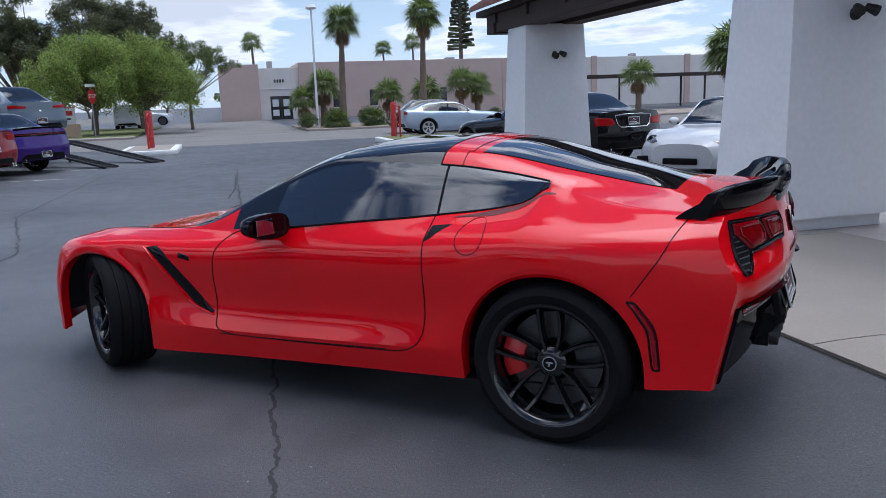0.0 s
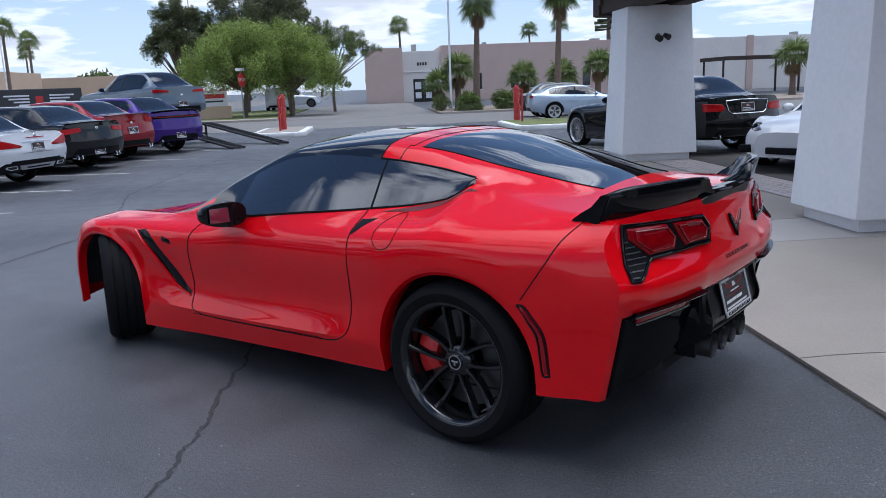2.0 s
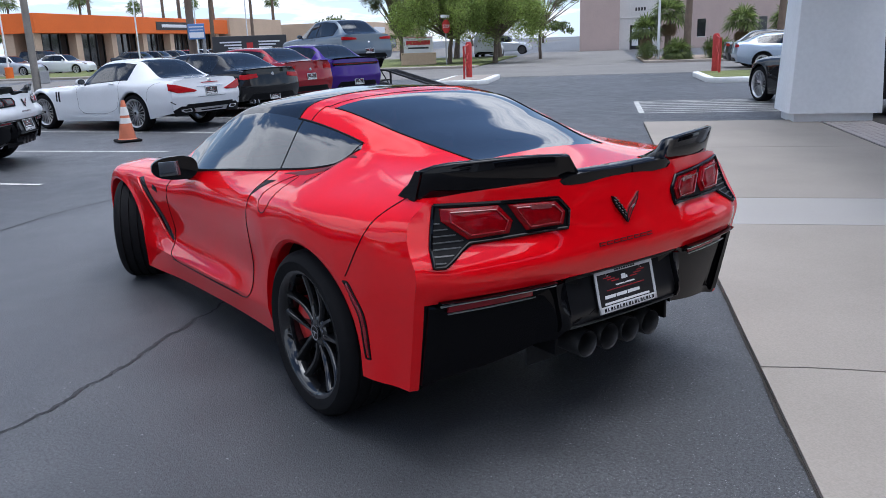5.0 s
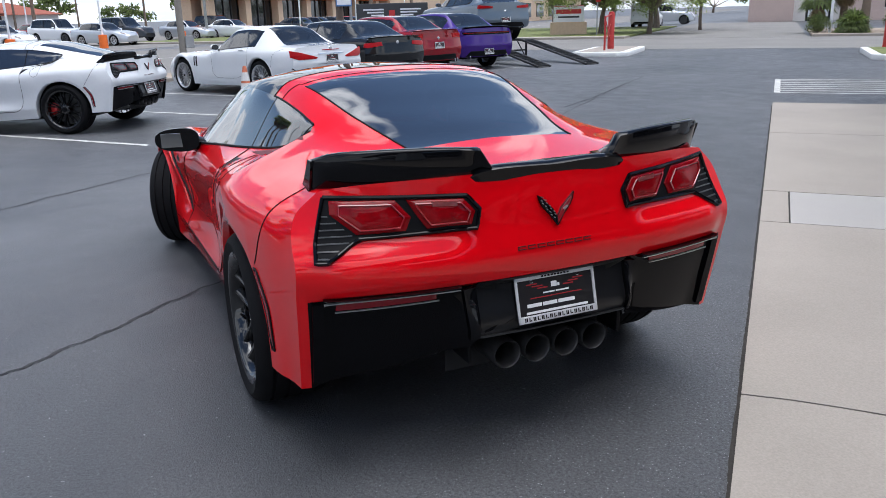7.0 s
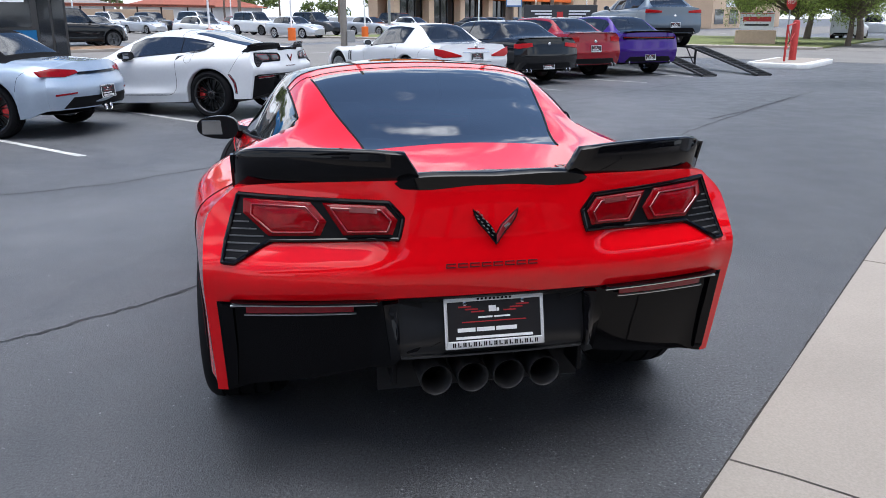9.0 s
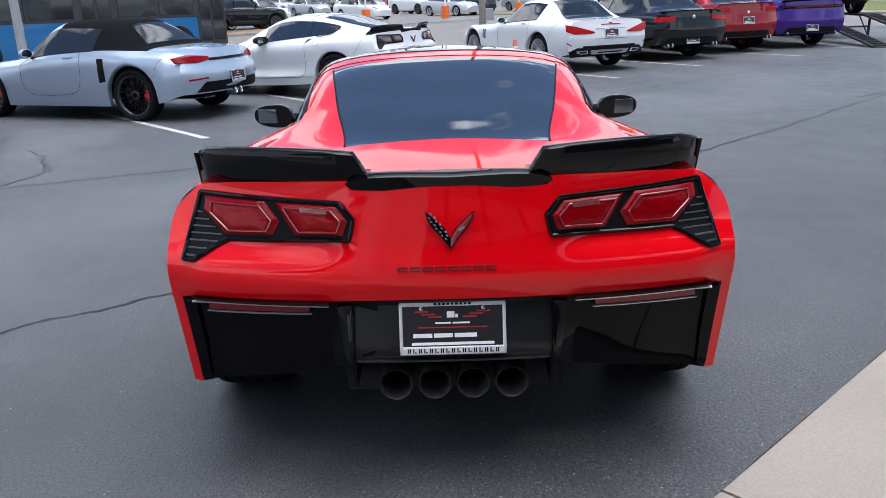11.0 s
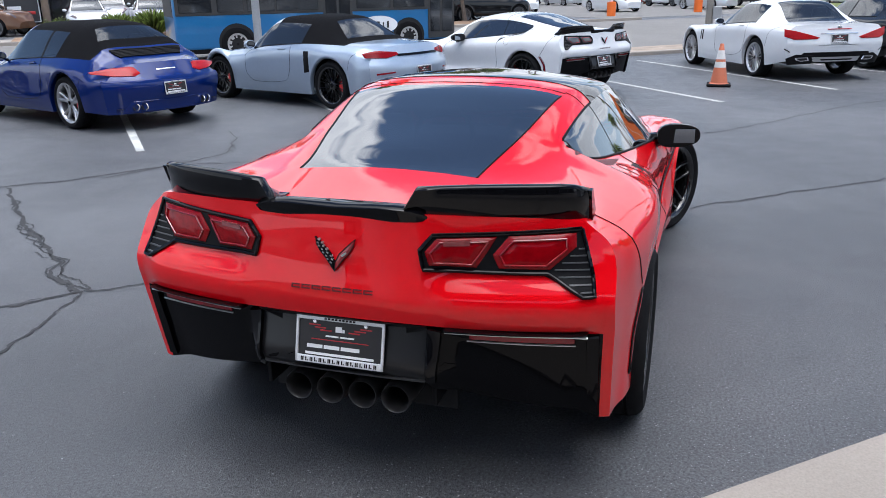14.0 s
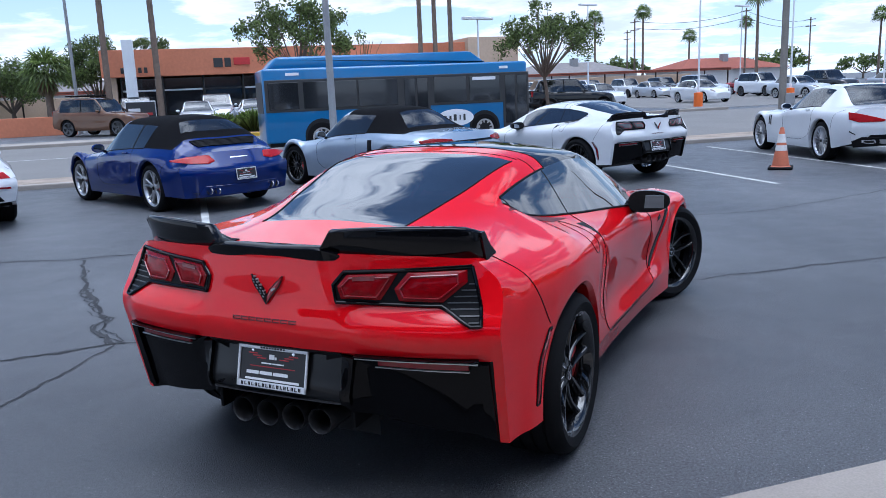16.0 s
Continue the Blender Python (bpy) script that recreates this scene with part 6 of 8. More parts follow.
    if front or not light:
        for s in (1, -1):
            o = sh.patch((((F - 0.42, 4.15), (F - 0.30, 4.25), (F - 0.16, 4.35)), ((F - 0.46, 4.95), (F - 0.30, 5.15), (F - 0.15, 5.05))), s, 0.008, 8)
            part("headlamp", finish(o), LENS_CLEAR if not light else LENS_CLEAR, car, "clear headlamp")
    # inside
    for s in (1, -1):
        if not light:
            part("seat", finish(seat_mesh(), angle=50), LEATHER, car, "", pose((r1 + r2) / 2 + 0.05, s * 0.36, belt - 0.50))
    tub = box(rg, -0.75 * w, sill + 0.08, cowl + 0.1, 0.75 * w, belt - 0.14, 0.03)
    part("cabin_trim", finish(tub, False), LEATHER, car)
    if extra:
        extra(car, sh, tail, w)
    return car


def vent_slats(car, sh, tail, w):
    """The slotted engine cover and the name in script, drawn as a bar."""
    for k in range(6):
        u = -0.54 - 0.048 * k
        bm = bmesh.new()
        pts = [sh.at(u, 7.0 + 0.99 * t, s, 0.006) for s, t in ((1, 0.1), (1, 0.5), (1, 0.95), (-1, 0.95), (-1, 0.5), (-1, 0.1))]
        part("engine_vent", tube(pts, 0.014, 6), BLACK_TRIM, car, "dark engine cover slot")
    part("name_bar", solid_patch(tail, [(0.15, 0.735), (-0.12, 0.735), (-0.12, 0.720), (0.15, 0.720)], 0.004, 3), CHROME, car)


def tail_band(car, sh, tail, w):
    part("tail_band", solid_patch(tail, [(0.42, 0.775), (-0.42, 0.775), (-0.42, 0.745), (0.42, 0.745)], 0.012, 6), BLACK_GLOSS, car, "black strip across the tail")
    for s in (1, -1):
        part("reflector", solid_patch(tail, [(0.76, 0.53), (0.52, 0.545), (0.52, 0.525), (0.76, 0.505)], 0.010, 3, s), LENS_DEEP, car)


def row_badge(car, sh, tail, w):
    part("badge", finish(joined(None, lathe([(0.0, -0.012), (0.035, -0.010), (0.04, 0.0)], 20, "X"), pose(tail(0, 0.88), 0, 0.88))), CHROME, car, "round bright badge")


def touring_tail(car, sh, tail, w):
    """Boot strips, diffuser with flat wide tailpipes and the slots at the bumper's corners."""
    row_badge(car, sh, tail, w)
    part("brake_light", solid_patch(tail, [(0.21, 0.862), (-0.21, 0.862), (-0.21, 0.848), (0.21, 0.848)], 0.008, 4), LENS_BRIGHT, car, "slim red brake light")
    part("boot_strip", solid_patch(tail, [(0.34, 0.792), (-0.34, 0.792), (-0.34, 0.782), (0.34, 0.782)], 0.010, 4), CHROME, car, "bright strip over the plate")
    part("boot_seam", solid_patch(tail, [(0.36, 0.604), (-0.36, 0.604), (-0.36, 0.599), (0.36, 0.599)], 0.003, 4), BLACK_TRIM, car)
    part("diffuser", solid_patch(tail, [(0.44, 0.405), (-0.44, 0.405), (-0.38, 0.325), (0.38, 0.325)], 0.022, 6), ALLOY_SILVER, car, "silver diffuser panel")
    part("diffuser_slot", solid_patch(tail, [(0.30, 0.372), (-0.30, 0.372), (-0.28, 0.347), (0.28, 0.347)], 0.026, 5), BLACK_TRIM, car)
    for s in (1, -1):
        part("bumper_corner", solid_patch(tail, [(0.84, 0.385), (0.70, 0.455), (0.42, 0.440), (0.42, 0.30), (0.80, 0.28)], 0.014, 5, s), BLACK_TRIM, car)
        part("exhaust_tip", solid_patch(tail, [(0.71, 0.402), (0.50, 0.410), (0.47, 0.345), (0.62, 0.335), (0.70, 0.360)], 0.026, 4, s), CHROME, car, "wide flat bright exhaust tip")
        # dark patch on the tip stands for its shaded opening
        part("exhaust_bore_dark", solid_patch(tail, [(0.68, 0.390), (0.52, 0.396), (0.50, 0.357), (0.62, 0.350), (0.67, 0.367)], 0.030, 4, s), WELL, car)
        part("corner_slot", solid_patch(tail, [(0.89, 0.555), (0.80, 0.500), (0.80, 0.485), (0.89, 0.535)], 0.004, 4, s), BLACK_TRIM, car)


def heading(x, y, deg, z=0.0):
    return pose(x, y, z, 0, 0, deg)


ROWG = "cars parked along the road"
road_car("convertible_car", "deep blue convertible sports car with a black fabric roof", heading(5.91, 6.28, 71), "blue", 2.43, 1.02, 0.96, 0.905, 1.30, 0.84, 0.76, 0.80, 1.82, 1.18, 0.10, -0.45, 0.54, 0.33, "five", ALLOY_SILVER, "soft",
         [[(0.89, 0.735), (0.68, 0.768), (0.46, 0.778), (0.42, 0.770), (0.38, 0.700), (0.47, 0.668), (0.70, 0.680), (0.88, 0.715)]], plate_z=0.50, apron=0.225, tuck=0.55, pipes=((0.42, 0.30), (0.52, 0.30)), caliper=CALIPER_RED, quarter=0.25, pillar=(0.56,), bow=0.14, rake=0.75, lid=0.955, trim=PAINTS["blue"], extra=vent_slats, group=ROWG)
road_car("roadster_car", "pale silver-blue roadster with a black fabric roof and black wheels", heading(8.12, 3.70, 70), "ice", 2.50, 0.98, 0.93, 0.90, 1.28, 0.86, 0.76, 0.88, 1.95, 1.30, 0.42, -0.20, 0.54, 0.335, "ten", ALLOY_BLACK, "soft",
         [[(0.86, 0.795), (0.68, 0.825), (0.42, 0.80), (0.40, 0.765), (0.60, 0.725), (0.84, 0.735)]], lamp_mat=LENS_RED, plate_z=0.52, tuck=0.45, pipes=((0.06, 0.33),), caliper=CALIPER_RED, quarter=0.62, pillar=(), bow=0.16, rake=0.35, vents=((0.38, 0.49, 2.6, 4.0),), extra=tail_band, group=ROWG)
sports_coupe("sports_car", "white two-seat sports coupe with black wheels and dark spoiler", heading(9.75, 1.15, 60), PAINTS["white"], ALLOY_BLACK, "ten", CALIPER_RED, roof=PAINTS["white"], light=True, lens_mat=LENS_SMOKE)
road_car("hardtop_roadster_car", "white grand touring roadster with its metal roof closed", heading(12.98, -2.63, 26), "white", 2.585, 1.05, 0.98, 0.935, 1.31, 0.90, 0.83, 0.93, 1.66, 0.95, 0.14, -0.48, 0.56, 0.34, "fan", ALLOY_SILVER, "hard",
         [[(0.90, 0.865), (0.74, 0.835), (0.52, 0.775), (0.35, 0.725), (0.40, 0.700), (0.76, 0.695), (0.90, 0.745)]], plate_z=0.70, pipes=(), quarter=0.16, pillar=(), vents=((2.0, 2.05, 2.9, 3.9), (2.08, 2.12, 2.9, 3.9)), extra=touring_tail, group=ROWG)
road_car("coupe_car", "glossy black four-seat coupe with red tail lamps", heading(14.76, -4.75, 21), "black", 2.85, 1.08, 0.95, 0.945, 1.36, 0.92, 0.85, 0.98, 2.05, 1.30, 0.10, -0.65, 0.57, 0.345, "ten", ALLOY_DARK, "hard",
         [[(0.86, 0.88), (0.46, 0.90), (0.44, 0.82), (0.80, 0.78), (0.88, 0.80)]], plate_z=0.42, pipes=((0.50, 0.32), (0.60, 0.32)), quarter=-0.10, pillar=(0.85,), spoiler=0.03, extra=row_badge, group=ROWG)
road_car("saloon_car", "dark red saloon with tinted windows", heading(16.27, -6.47, 19), "wine", 2.82, 1.05, 0.85, 0.93, 1.43, 0.96, 0.88, 1.06, 2.05, 1.30, 0.10, -0.60, 0.57, 0.34, "five", ALLOY_DARK, "hard",
         [[(0.84, 0.98), (0.48, 0.99), (0.50, 0.88), (0.84, 0.87)]], plate_z=0.71, pipes=((0.55, 0.33), (0.66, 0.33)), quarter=-0.15, pillar=(0.82,), spoiler=0.025, extra=row_badge, group=ROWG)


def light_bar(car, sh, tail, w):
    part("light_bar", solid_patch(tail, [(0.80, 0.97), (-0.80, 0.97), (-0.78, 0.90), (0.78, 0.90)], 0.010, 8), BLACK_GLOSS, car, "dark full-width lamp panel")
    part("light_ring", solid_patch(tail, [(0.76, 0.955), (-0.76, 0.955), (-0.76, 0.935), (0.76, 0.935)], 0.016, 8), LENS_RED, car, "red light strip")


road_car("muscle_car", "purple four-door muscle car with a black spoiler", heading(17.18, -8.42, 11), "purple", 3.05, 1.10, 0.90, 0.955, 1.47, 1.00, 0.92, 1.06, 2.25, 1.40, 0.15, -0.60, 0.58, 0.36, "five", ALLOY_BLACK, "hard",
         (), plate_z=0.47, pipes=((0.62, 0.34),), quarter=-0.15, pillar=(0.85,), spoiler=0.05, extra=light_bar, group=ROWG)
road_car("coupe_suv", "slate grey coupe SUV on a steel display ramp", heading(20.07, -10.75, 1, 0.605), "grey", 2.87, 1.0, 0.90, 0.965, 1.60, 1.06, 1.05, 1.12, 2.1, 1.25, 0.10, -0.75, 0.56, 0.38, "five", ALLOY_DARK, "hard",
         [[(0.88, 1.06), (0.42, 1.02), (0.42, 0.96), (0.90, 0.96)]], plate_z=0.62, pipes=((0.60, 0.40),), apron=0.40, quarter=-0.30, pillar=(0.80,), sill=0.28, trim=BLACK_TRIM, extra=row_badge)
road_car("sports_car", "white sports car with red tail lamps beside the blue convertible", heading(3.35, 8.55, 62), "white", 2.35, 1.02, 0.96, 0.905, 1.30, 0.84, 0.76, 0.81, 1.82, 1.18, 0.10, -0.45, 0.54, 0.33, "five", ALLOY_SILVER, "hard",
         [[(0.71, 0.715), (0.36, 0.725), (0.40, 0.655), (0.78, 0.635)]], plate_z=0.48, tuck=0.55, pipes=((0.42, 0.30), (0.52, 0.30)), quarter=0.10, pillar=(0.56,), bow=0.14, rake=0.75, extra=tail_band, group=ROWG)
def chrome_tail(car, sh, tail, w):
    """A bright bow round the plate's dark recess."""
    rec = [(0.46, 0.96), (-0.46, 0.96), (-0.40, 0.78), (0.40, 0.78)]
    part("plate_recess", solid_patch(tail, rec, 0.006, 6), BLACK_GLOSS, car, "dark plate recess")
    loop = [(0.50, 0.985), (0.25, 1.0), (0.0, 1.003), (-0.25, 1.0), (-0.50, 0.985), (-0.44, 0.80), (-0.36, 0.755), (0.0, 0.75), (0.36, 0.755), (0.44, 0.80)]
    part("chrome_bow", tube([(tail(y, z) - 0.012, y, z) for y, z in loop + loop[:1]], 0.010, 6, caps=False), CHROME, car, "bright chrome bow round the plate")
    row_badge(car, sh, tail, w)


def round_lamps(car, sh, tail, w):
    """Round headlamps and the low air intakes of a rear-engined coupe."""
    F = sh.us[-1]
    for s in (1, -1):
        c = sh.at(F - 0.42, 4.75, s, 0.0)
        bulb = bmesh.new()
        bmesh.ops.create_uvsphere(bulb, u_segments=20, v_segments=12, radius=1.0)
        for v in bulb.verts:
            v.co = (v.co.x * 0.13, v.co.y * 0.095, v.co.z * 0.085)
        part("headlamp", finish(bulb), BLACK_GLOSS, car, "dark oval headlamp", pose(c.x - 0.02, c.y, c.z - 0.045, 0, 28, -s * 18))
        part("air_intake", finish(box(-0.02, -0.22, -0.06, 0.02, 0.22, 0.06, 0.018)), BLACK_TRIM, car, "black front air intake", pose(F - 0.20, s * 0.56, 0.34, 0, 0, -s * 26))
    part("air_intake", finish(box(-0.02, -0.28, -0.05, 0.02, 0.28, 0.05, 0.018)), BLACK_TRIM, car, "black front air intake", pose(F - 0.01, 0, 0.33))


road_car("sports_car", "white sports coupe facing out under the canopy", heading(0.62, -12.1, 78), "white", 2.45, 1.02, 0.98, 0.91, 1.30, 0.86, 0.80, 0.86, 1.85, 1.15, 0.10, -0.45, 0.54, 0.335, "five", ALLOY_SILVER, "hard",
         [[(0.82, 0.78), (0.42, 0.80), (0.42, 0.73), (0.84, 0.70)]], plate_z=0.50, quarter=0.1, pillar=(0.56,), extra=round_lamps)
road_car("saloon_car", "charcoal saloon parked beside the silver coupe", heading(16.2, -26.6, -140), "dark", 2.8, 1.0, 0.9, 0.92, 1.43, 0.95, 0.9, 1.0, 2.05, 1.3, 0.1, -0.6, 0.57, 0.335, "five", ALLOY_SILVER, "hard",
         [[(0.84, 0.95), (0.5, 0.95), (0.5, 0.85), (0.84, 0.85)]], plate_z=0.8, quarter=-0.15, pillar=(0.82,), light=True, front=True)
road_car("saloon_car", "black luxury saloon with bright fan wheels under the canopy", heading(3.77, -12.2, -28), "black", 3.1, 1.12, 0.9, 0.95, 1.46, 1.00, 0.93, 1.06, 2.3, 1.45, 0.10, -0.60, 0.58, 0.355, "fan", ALLOY_SILVER, "hard",
         [[(0.92, 0.95), (0.56, 0.93), (0.50, 0.84), (0.58, 0.80), (0.92, 0.80)]], plate_z=0.87, pipes=((0.62, 0.34),), quarter=-0.2, pillar=(0.85,), extra=chrome_tail)
road_car("compact_coupe", "pale silver-blue compact coupe with bright wheels on the lane", heading(14.5, -24.6, -140), "ice", 2.62, 0.95, 0.9, 0.87, 1.32, 0.93, 0.88, 1.02, 2.0, 1.2, 0.1, -0.7, 0.55, 0.325, "five", ALLOY_SILVER, "hard",
         [[(0.80, 0.95), (0.5, 0.95), (0.5, 0.85), (0.80, 0.85)]], plate_z=0.7, quarter=-0.2, pillar=(0.8,), light=True, front=True)
# ---- plants ----
def leaf_material(name, colour, glow):
    """A leaf that lets part of the light through."""
    m = material(name, colour, 0.6, var=0.35, scale=1.5, fine=9)
    t = m.node_tree
    b = t.nodes["Principled BSDF"]
    tr = t.nodes.new("ShaderNodeBsdfTranslucent")
    # each leaf has a shade of its own
    geo = t.nodes.new("ShaderNodeNewGeometry")
    own = t.nodes.new("ShaderNodeMapRange")
    own.inputs["To Min"].default_value, own.inputs["To Max"].default_value = 0.35, 1.5
    t.links.new(geo.outputs["Random Per Island"], own.inputs["Value"])
    base = b.inputs["Base Color"].links[0].from_socket
    for src, dst in ((base, b.inputs["Base Color"]), (None, tr.inputs[0])):
        mul = t.nodes.new("ShaderNodeVectorMath"); mul.operation = "SCALE"
        if src is None:
            mul.inputs[0].default_value = glow
        else:
            t.links.new(src, mul.inputs[0])
        t.links.new(own.outputs[0], mul.inputs["Scale"])
        t.links.new(mul.outputs[0], dst)
    mx = t.nodes.new("ShaderNodeMixShader")
    mx.inputs[0].default_value = 0.5
    t.links.new(b.outputs[0], mx.inputs[1]); t.links.new(tr.outputs[0], mx.inputs[2])
    t.links.new(mx.outputs[0], t.nodes["Material Output"].inputs[0])
    return m


LEAF = leaf_material("small green leaf", (0.19, 0.25, 0.07), (0.36, 0.46, 0.11))
FROND = leaf_material("palm frond green", (0.12, 0.16, 0.055), (0.20, 0.27, 0.07))
LEAF_DARK = leaf_material("dark green leaf", (0.085, 0.115, 0.040), (0.17, 0.22, 0.06))
LEAF_PINE = leaf_material("grey-green needle", (0.11, 0.125, 0.065), (0.16, 0.18, 0.08))


FROND_DRY = material("dry palm skirt", (0.20, 0.14, 0.08), 0.9, var=0.3, scale=5)
BARK = material("grey-brown bark", (0.15, 0.115, 0.09), 0.95, var=0.3, scale=6, bump=0.7, bump_scale=22)
PALM_BARK = material("ringed palm bark", (0.17, 0.125, 0.095), 0.95, var=0.25, scale=5, bump=0.7, bump_scale=30)
YELLOW_FLOWER = material("yellow-green flowering leaf", (0.33, 0.30, 0.03), 0.7, var=0.35, scale=4)


def leaves(name, centres, radii, n, size, mat, parent, seed, flat=0.7, droop=0.0, thin=0.45):
    """A crown of small leaves scattered through uneven clumps."""
    rng = np.random.default_rng(seed)
    c = np.array(centres, float)
    r = np.array(radii, float)
    pick = rng.choice(len(c), n, p=(r ** 2) / (r ** 2).sum())
    d = rng.normal(size=(n, 3))
    d /= np.linalg.norm(d, axis=1)[:, None]
    rad = rng.random(n) ** 0.45
    p = c[pick] + d * (rad * r[pick])[:, None] * np.array([1, 1, flat])
    p[:, 2] -= droop * rng.random(n) ** 2 * r[pick]
    a, b = rng.normal(size=(n, 3)), rng.normal(size=(n, 3))
    a /= np.linalg.norm(a, axis=1)[:, None]
    b -= a * (a * b).sum(1)[:, None]
    b /= np.linalg.norm(b, axis=1)[:, None]
    s = size * (0.6 + 0.8 * rng.random(n))[:, None]
    V = np.stack([p - a * s, p - b * s * thin, p + a * s, p + b * s * thin], 1).reshape(-1, 3)
    me = bpy.data.meshes.new(name)
    me.from_pydata(V.tolist(), [], np.arange(4 * n).reshape(-1, 4).tolist())
    me.materials.append(mat)
    ob = new(name, me)
    ob.parent = parent
    return ob


def limb(bm, a, b, r0, r1, rng, n=6):
    a, b = Vector(a), Vector(b)
    pts, rs = [], []
    off = Vector((0, 0, 0))
    for k in range(n + 1):
        off = off * 0.8 + Vector((rng.uniform(-1, 1), rng.uniform(-1, 1), 0)) * 0.04 * (b - a).length / 2 * (0 if k in (0,) else 1)
        pts.append(a + (b - a) * k / n + off)
        rs.append(r0 + (r1 - r0) * k / n)
    tube(pts, rs, 8, bm)
    return pts[-1]


def broad_tree(x, y, h, spread, label, mat, seed, trunk_r=0.16, n=9000, leaf=0.09, clumps=22, low=0.35, droop=0.5, name="tree", fat=(0.15, 0.31), thin=0.45):
    rng = random.Random(seed)
    it = thing(name, label, "tree", pose(x, y, 0, 0, 0, rng.uniform(0, 360)))
    bm = bmesh.new()
    fork = limb(bm, (0, 0, -0.05), (rng.uniform(-0.2, 0.2), rng.uniform(-0.2, 0.2), h * low), trunk_r, trunk_r * 0.7, rng)
    cs, rs = [], []
    for k in range(clumps):
        a = 2.4 * k + rng.uniform(-0.4, 0.4)
        f = math.sqrt((k + 0.5) / clumps)
        z = h * (low + 0.05 + (1 - low - 0.12) * (1 - 0.55 * f * f) * rng.uniform(0.55, 1.0))
        cs.append((spread * f * math.cos(a) * rng.uniform(0.75, 1.1), spread * f * math.sin(a) * rng.uniform(0.75, 1.1), z))
        rs.append(spread * rng.uniform(*fat))
    for k in range(0, clumps, 2):
        mid = limb(bm, fork, fork + (Vector(cs[k]) - fork) * 0.6, trunk_r * 0.45, trunk_r * 0.2, rng, 4)
        limb(bm, mid, cs[k], trunk_r * 0.2, trunk_r * 0.06, rng, 4)
    part("trunk", finish(bm), BARK, it)
    leaves("crown", cs, rs, n, leaf, mat, it, seed, 0.75, droop, thin)
    return it


def frond_sheet(bm, base, az, el, length, width, n=9, fan=False):
    """One palm leaf: a bent rib with pairs of narrow blades, or a fan of blades."""
    own = bmesh.new()
    d = Vector((math.cos(az) * math.cos(el), math.sin(az) * math.cos(el), math.sin(el)))
    side = Vector((-math.sin(az), math.cos(az), 0))
    p = Vector(base)
    pts = [p.copy()]
    for k in range(n):
        p = p + d * length / n
        pts.append(p.copy())
        d = (d + Vector((0, 0, -0.16 if not fan else -0.06))).normalized()
    if fan:
        hub = pts[int(n * 0.55)]
        up = side.cross(d).normalized()
        for k in range(13):
            a = math.radians(-105 + 17.5 * k)
            v = (d * math.cos(a) + side * math.sin(a)).normalized() * width
            tip = hub + v + Vector((0, 0, -0.28 * width * abs(math.sin(a)) - 0.12 * width))
            mid = hub + v * 0.55
            q = side.cross(v).normalized().cross(v).normalized() * width * 0.055
            own.faces.new([own.verts.new(t) for t in (hub, mid + q, tip, mid - q)])
        st = side * 0.012
        own.faces.new([own.verts.new(t) for t in (pts[0] - st, pts[0] + st, hub + st, hub - st)])
    else:
        for k in range(1, n + 1):
            w = width * math.sin(math.pi * (0.12 + 0.85 * k / (n + 1)))
            a, b = pts[k - 1], pts[k]
            for s in (-1, 1):
                tip = a + (b - a) * 1.5 + side * s * w + Vector((0, 0, -0.35 * w))
                own.faces.new([own.verts.new(t) for t in (a, a + (b - a) * 0.55 + side * s * 0.02, tip)])
                own.faces.new([own.verts.new(t) for t in (a + (b - a) * 0.5, b, tip + (b - a) * 0.5)])
    return joined(bm, own)


def palm(x, y, h, label, seed, r=0.16, crown=1.5, n=34, skirt=0.0, fan=True, z=0.0, category="palm tree", droop=105):
    rng = random.Random(seed)
    it = thing("palm_tree", label, category, pose(x, y, z))
    lean = rng.uniform(-0.03, 0.03) * h
    pts, rs = [], []
    m = max(6, int(h / 0.35))
    for k in range(m + 1):
        f = k / m
        pts.append((lean * f * f, 0.4 * lean * f, -0.05 + h * f))
        rs.append(r * (1.25 - 0.5 * f) * (1.05 if k % 2 else 0.96) * (1.25 if k == 0 else 1))
    part("trunk", finish(tube(pts, rs, 12), angle=60), PALM_BARK, it)
    bm = bmesh.new()
    top = (lean, 0.4 * lean, h)
    for k in range(n):
        frond_sheet(bm, top, 2.4 * k + rng.uniform(-0.3, 0.3), math.radians(80 - droop * k / n + rng.uniform(-8, 8)), crown * rng.uniform(0.75, 1.0), crown * (0.62 if fan else 0.30), fan=fan)
    part("crown", bm, FROND, it)
    if skirt:
        bm = bmesh.new()
        for k in range(22):
            frond_sheet(bm, (lean, 0.4 * lean, h - 0.1 - skirt * rng.random() * 0.5), 2.4 * k, math.radians(-60 - 20 * rng.random()), crown * 0.6, crown * 0.35, fan=True)
        part("skirt", bm, FROND_DRY, it)
    return it


def shrub(x, y, r, h, label, seed, mat=None, n=1500, leaf=0.05, z=0.05):
    rng = random.Random(seed)
    it = thing("shrub", label, "shrub", pose(x, y, z))
    cs = [(r * 0.55 * rng.uniform(-1, 1), r * 0.55 * rng.uniform(-1, 1), h * rng.uniform(0.3, 0.72)) for _ in range(9)]
    rs = [max(r, h) * rng.uniform(0.26, 0.42) for _ in cs]
    bm = bmesh.new()
    for c in cs[:4]:
        limb(bm, (0, 0, 0), c, 0.02, 0.008, rng, 3)
    part("woody_base", bm, BARK, it)
    leaves("foliage", cs, rs, n, leaf, mat or LEAF_DARK, it, seed, 0.85)
    return it


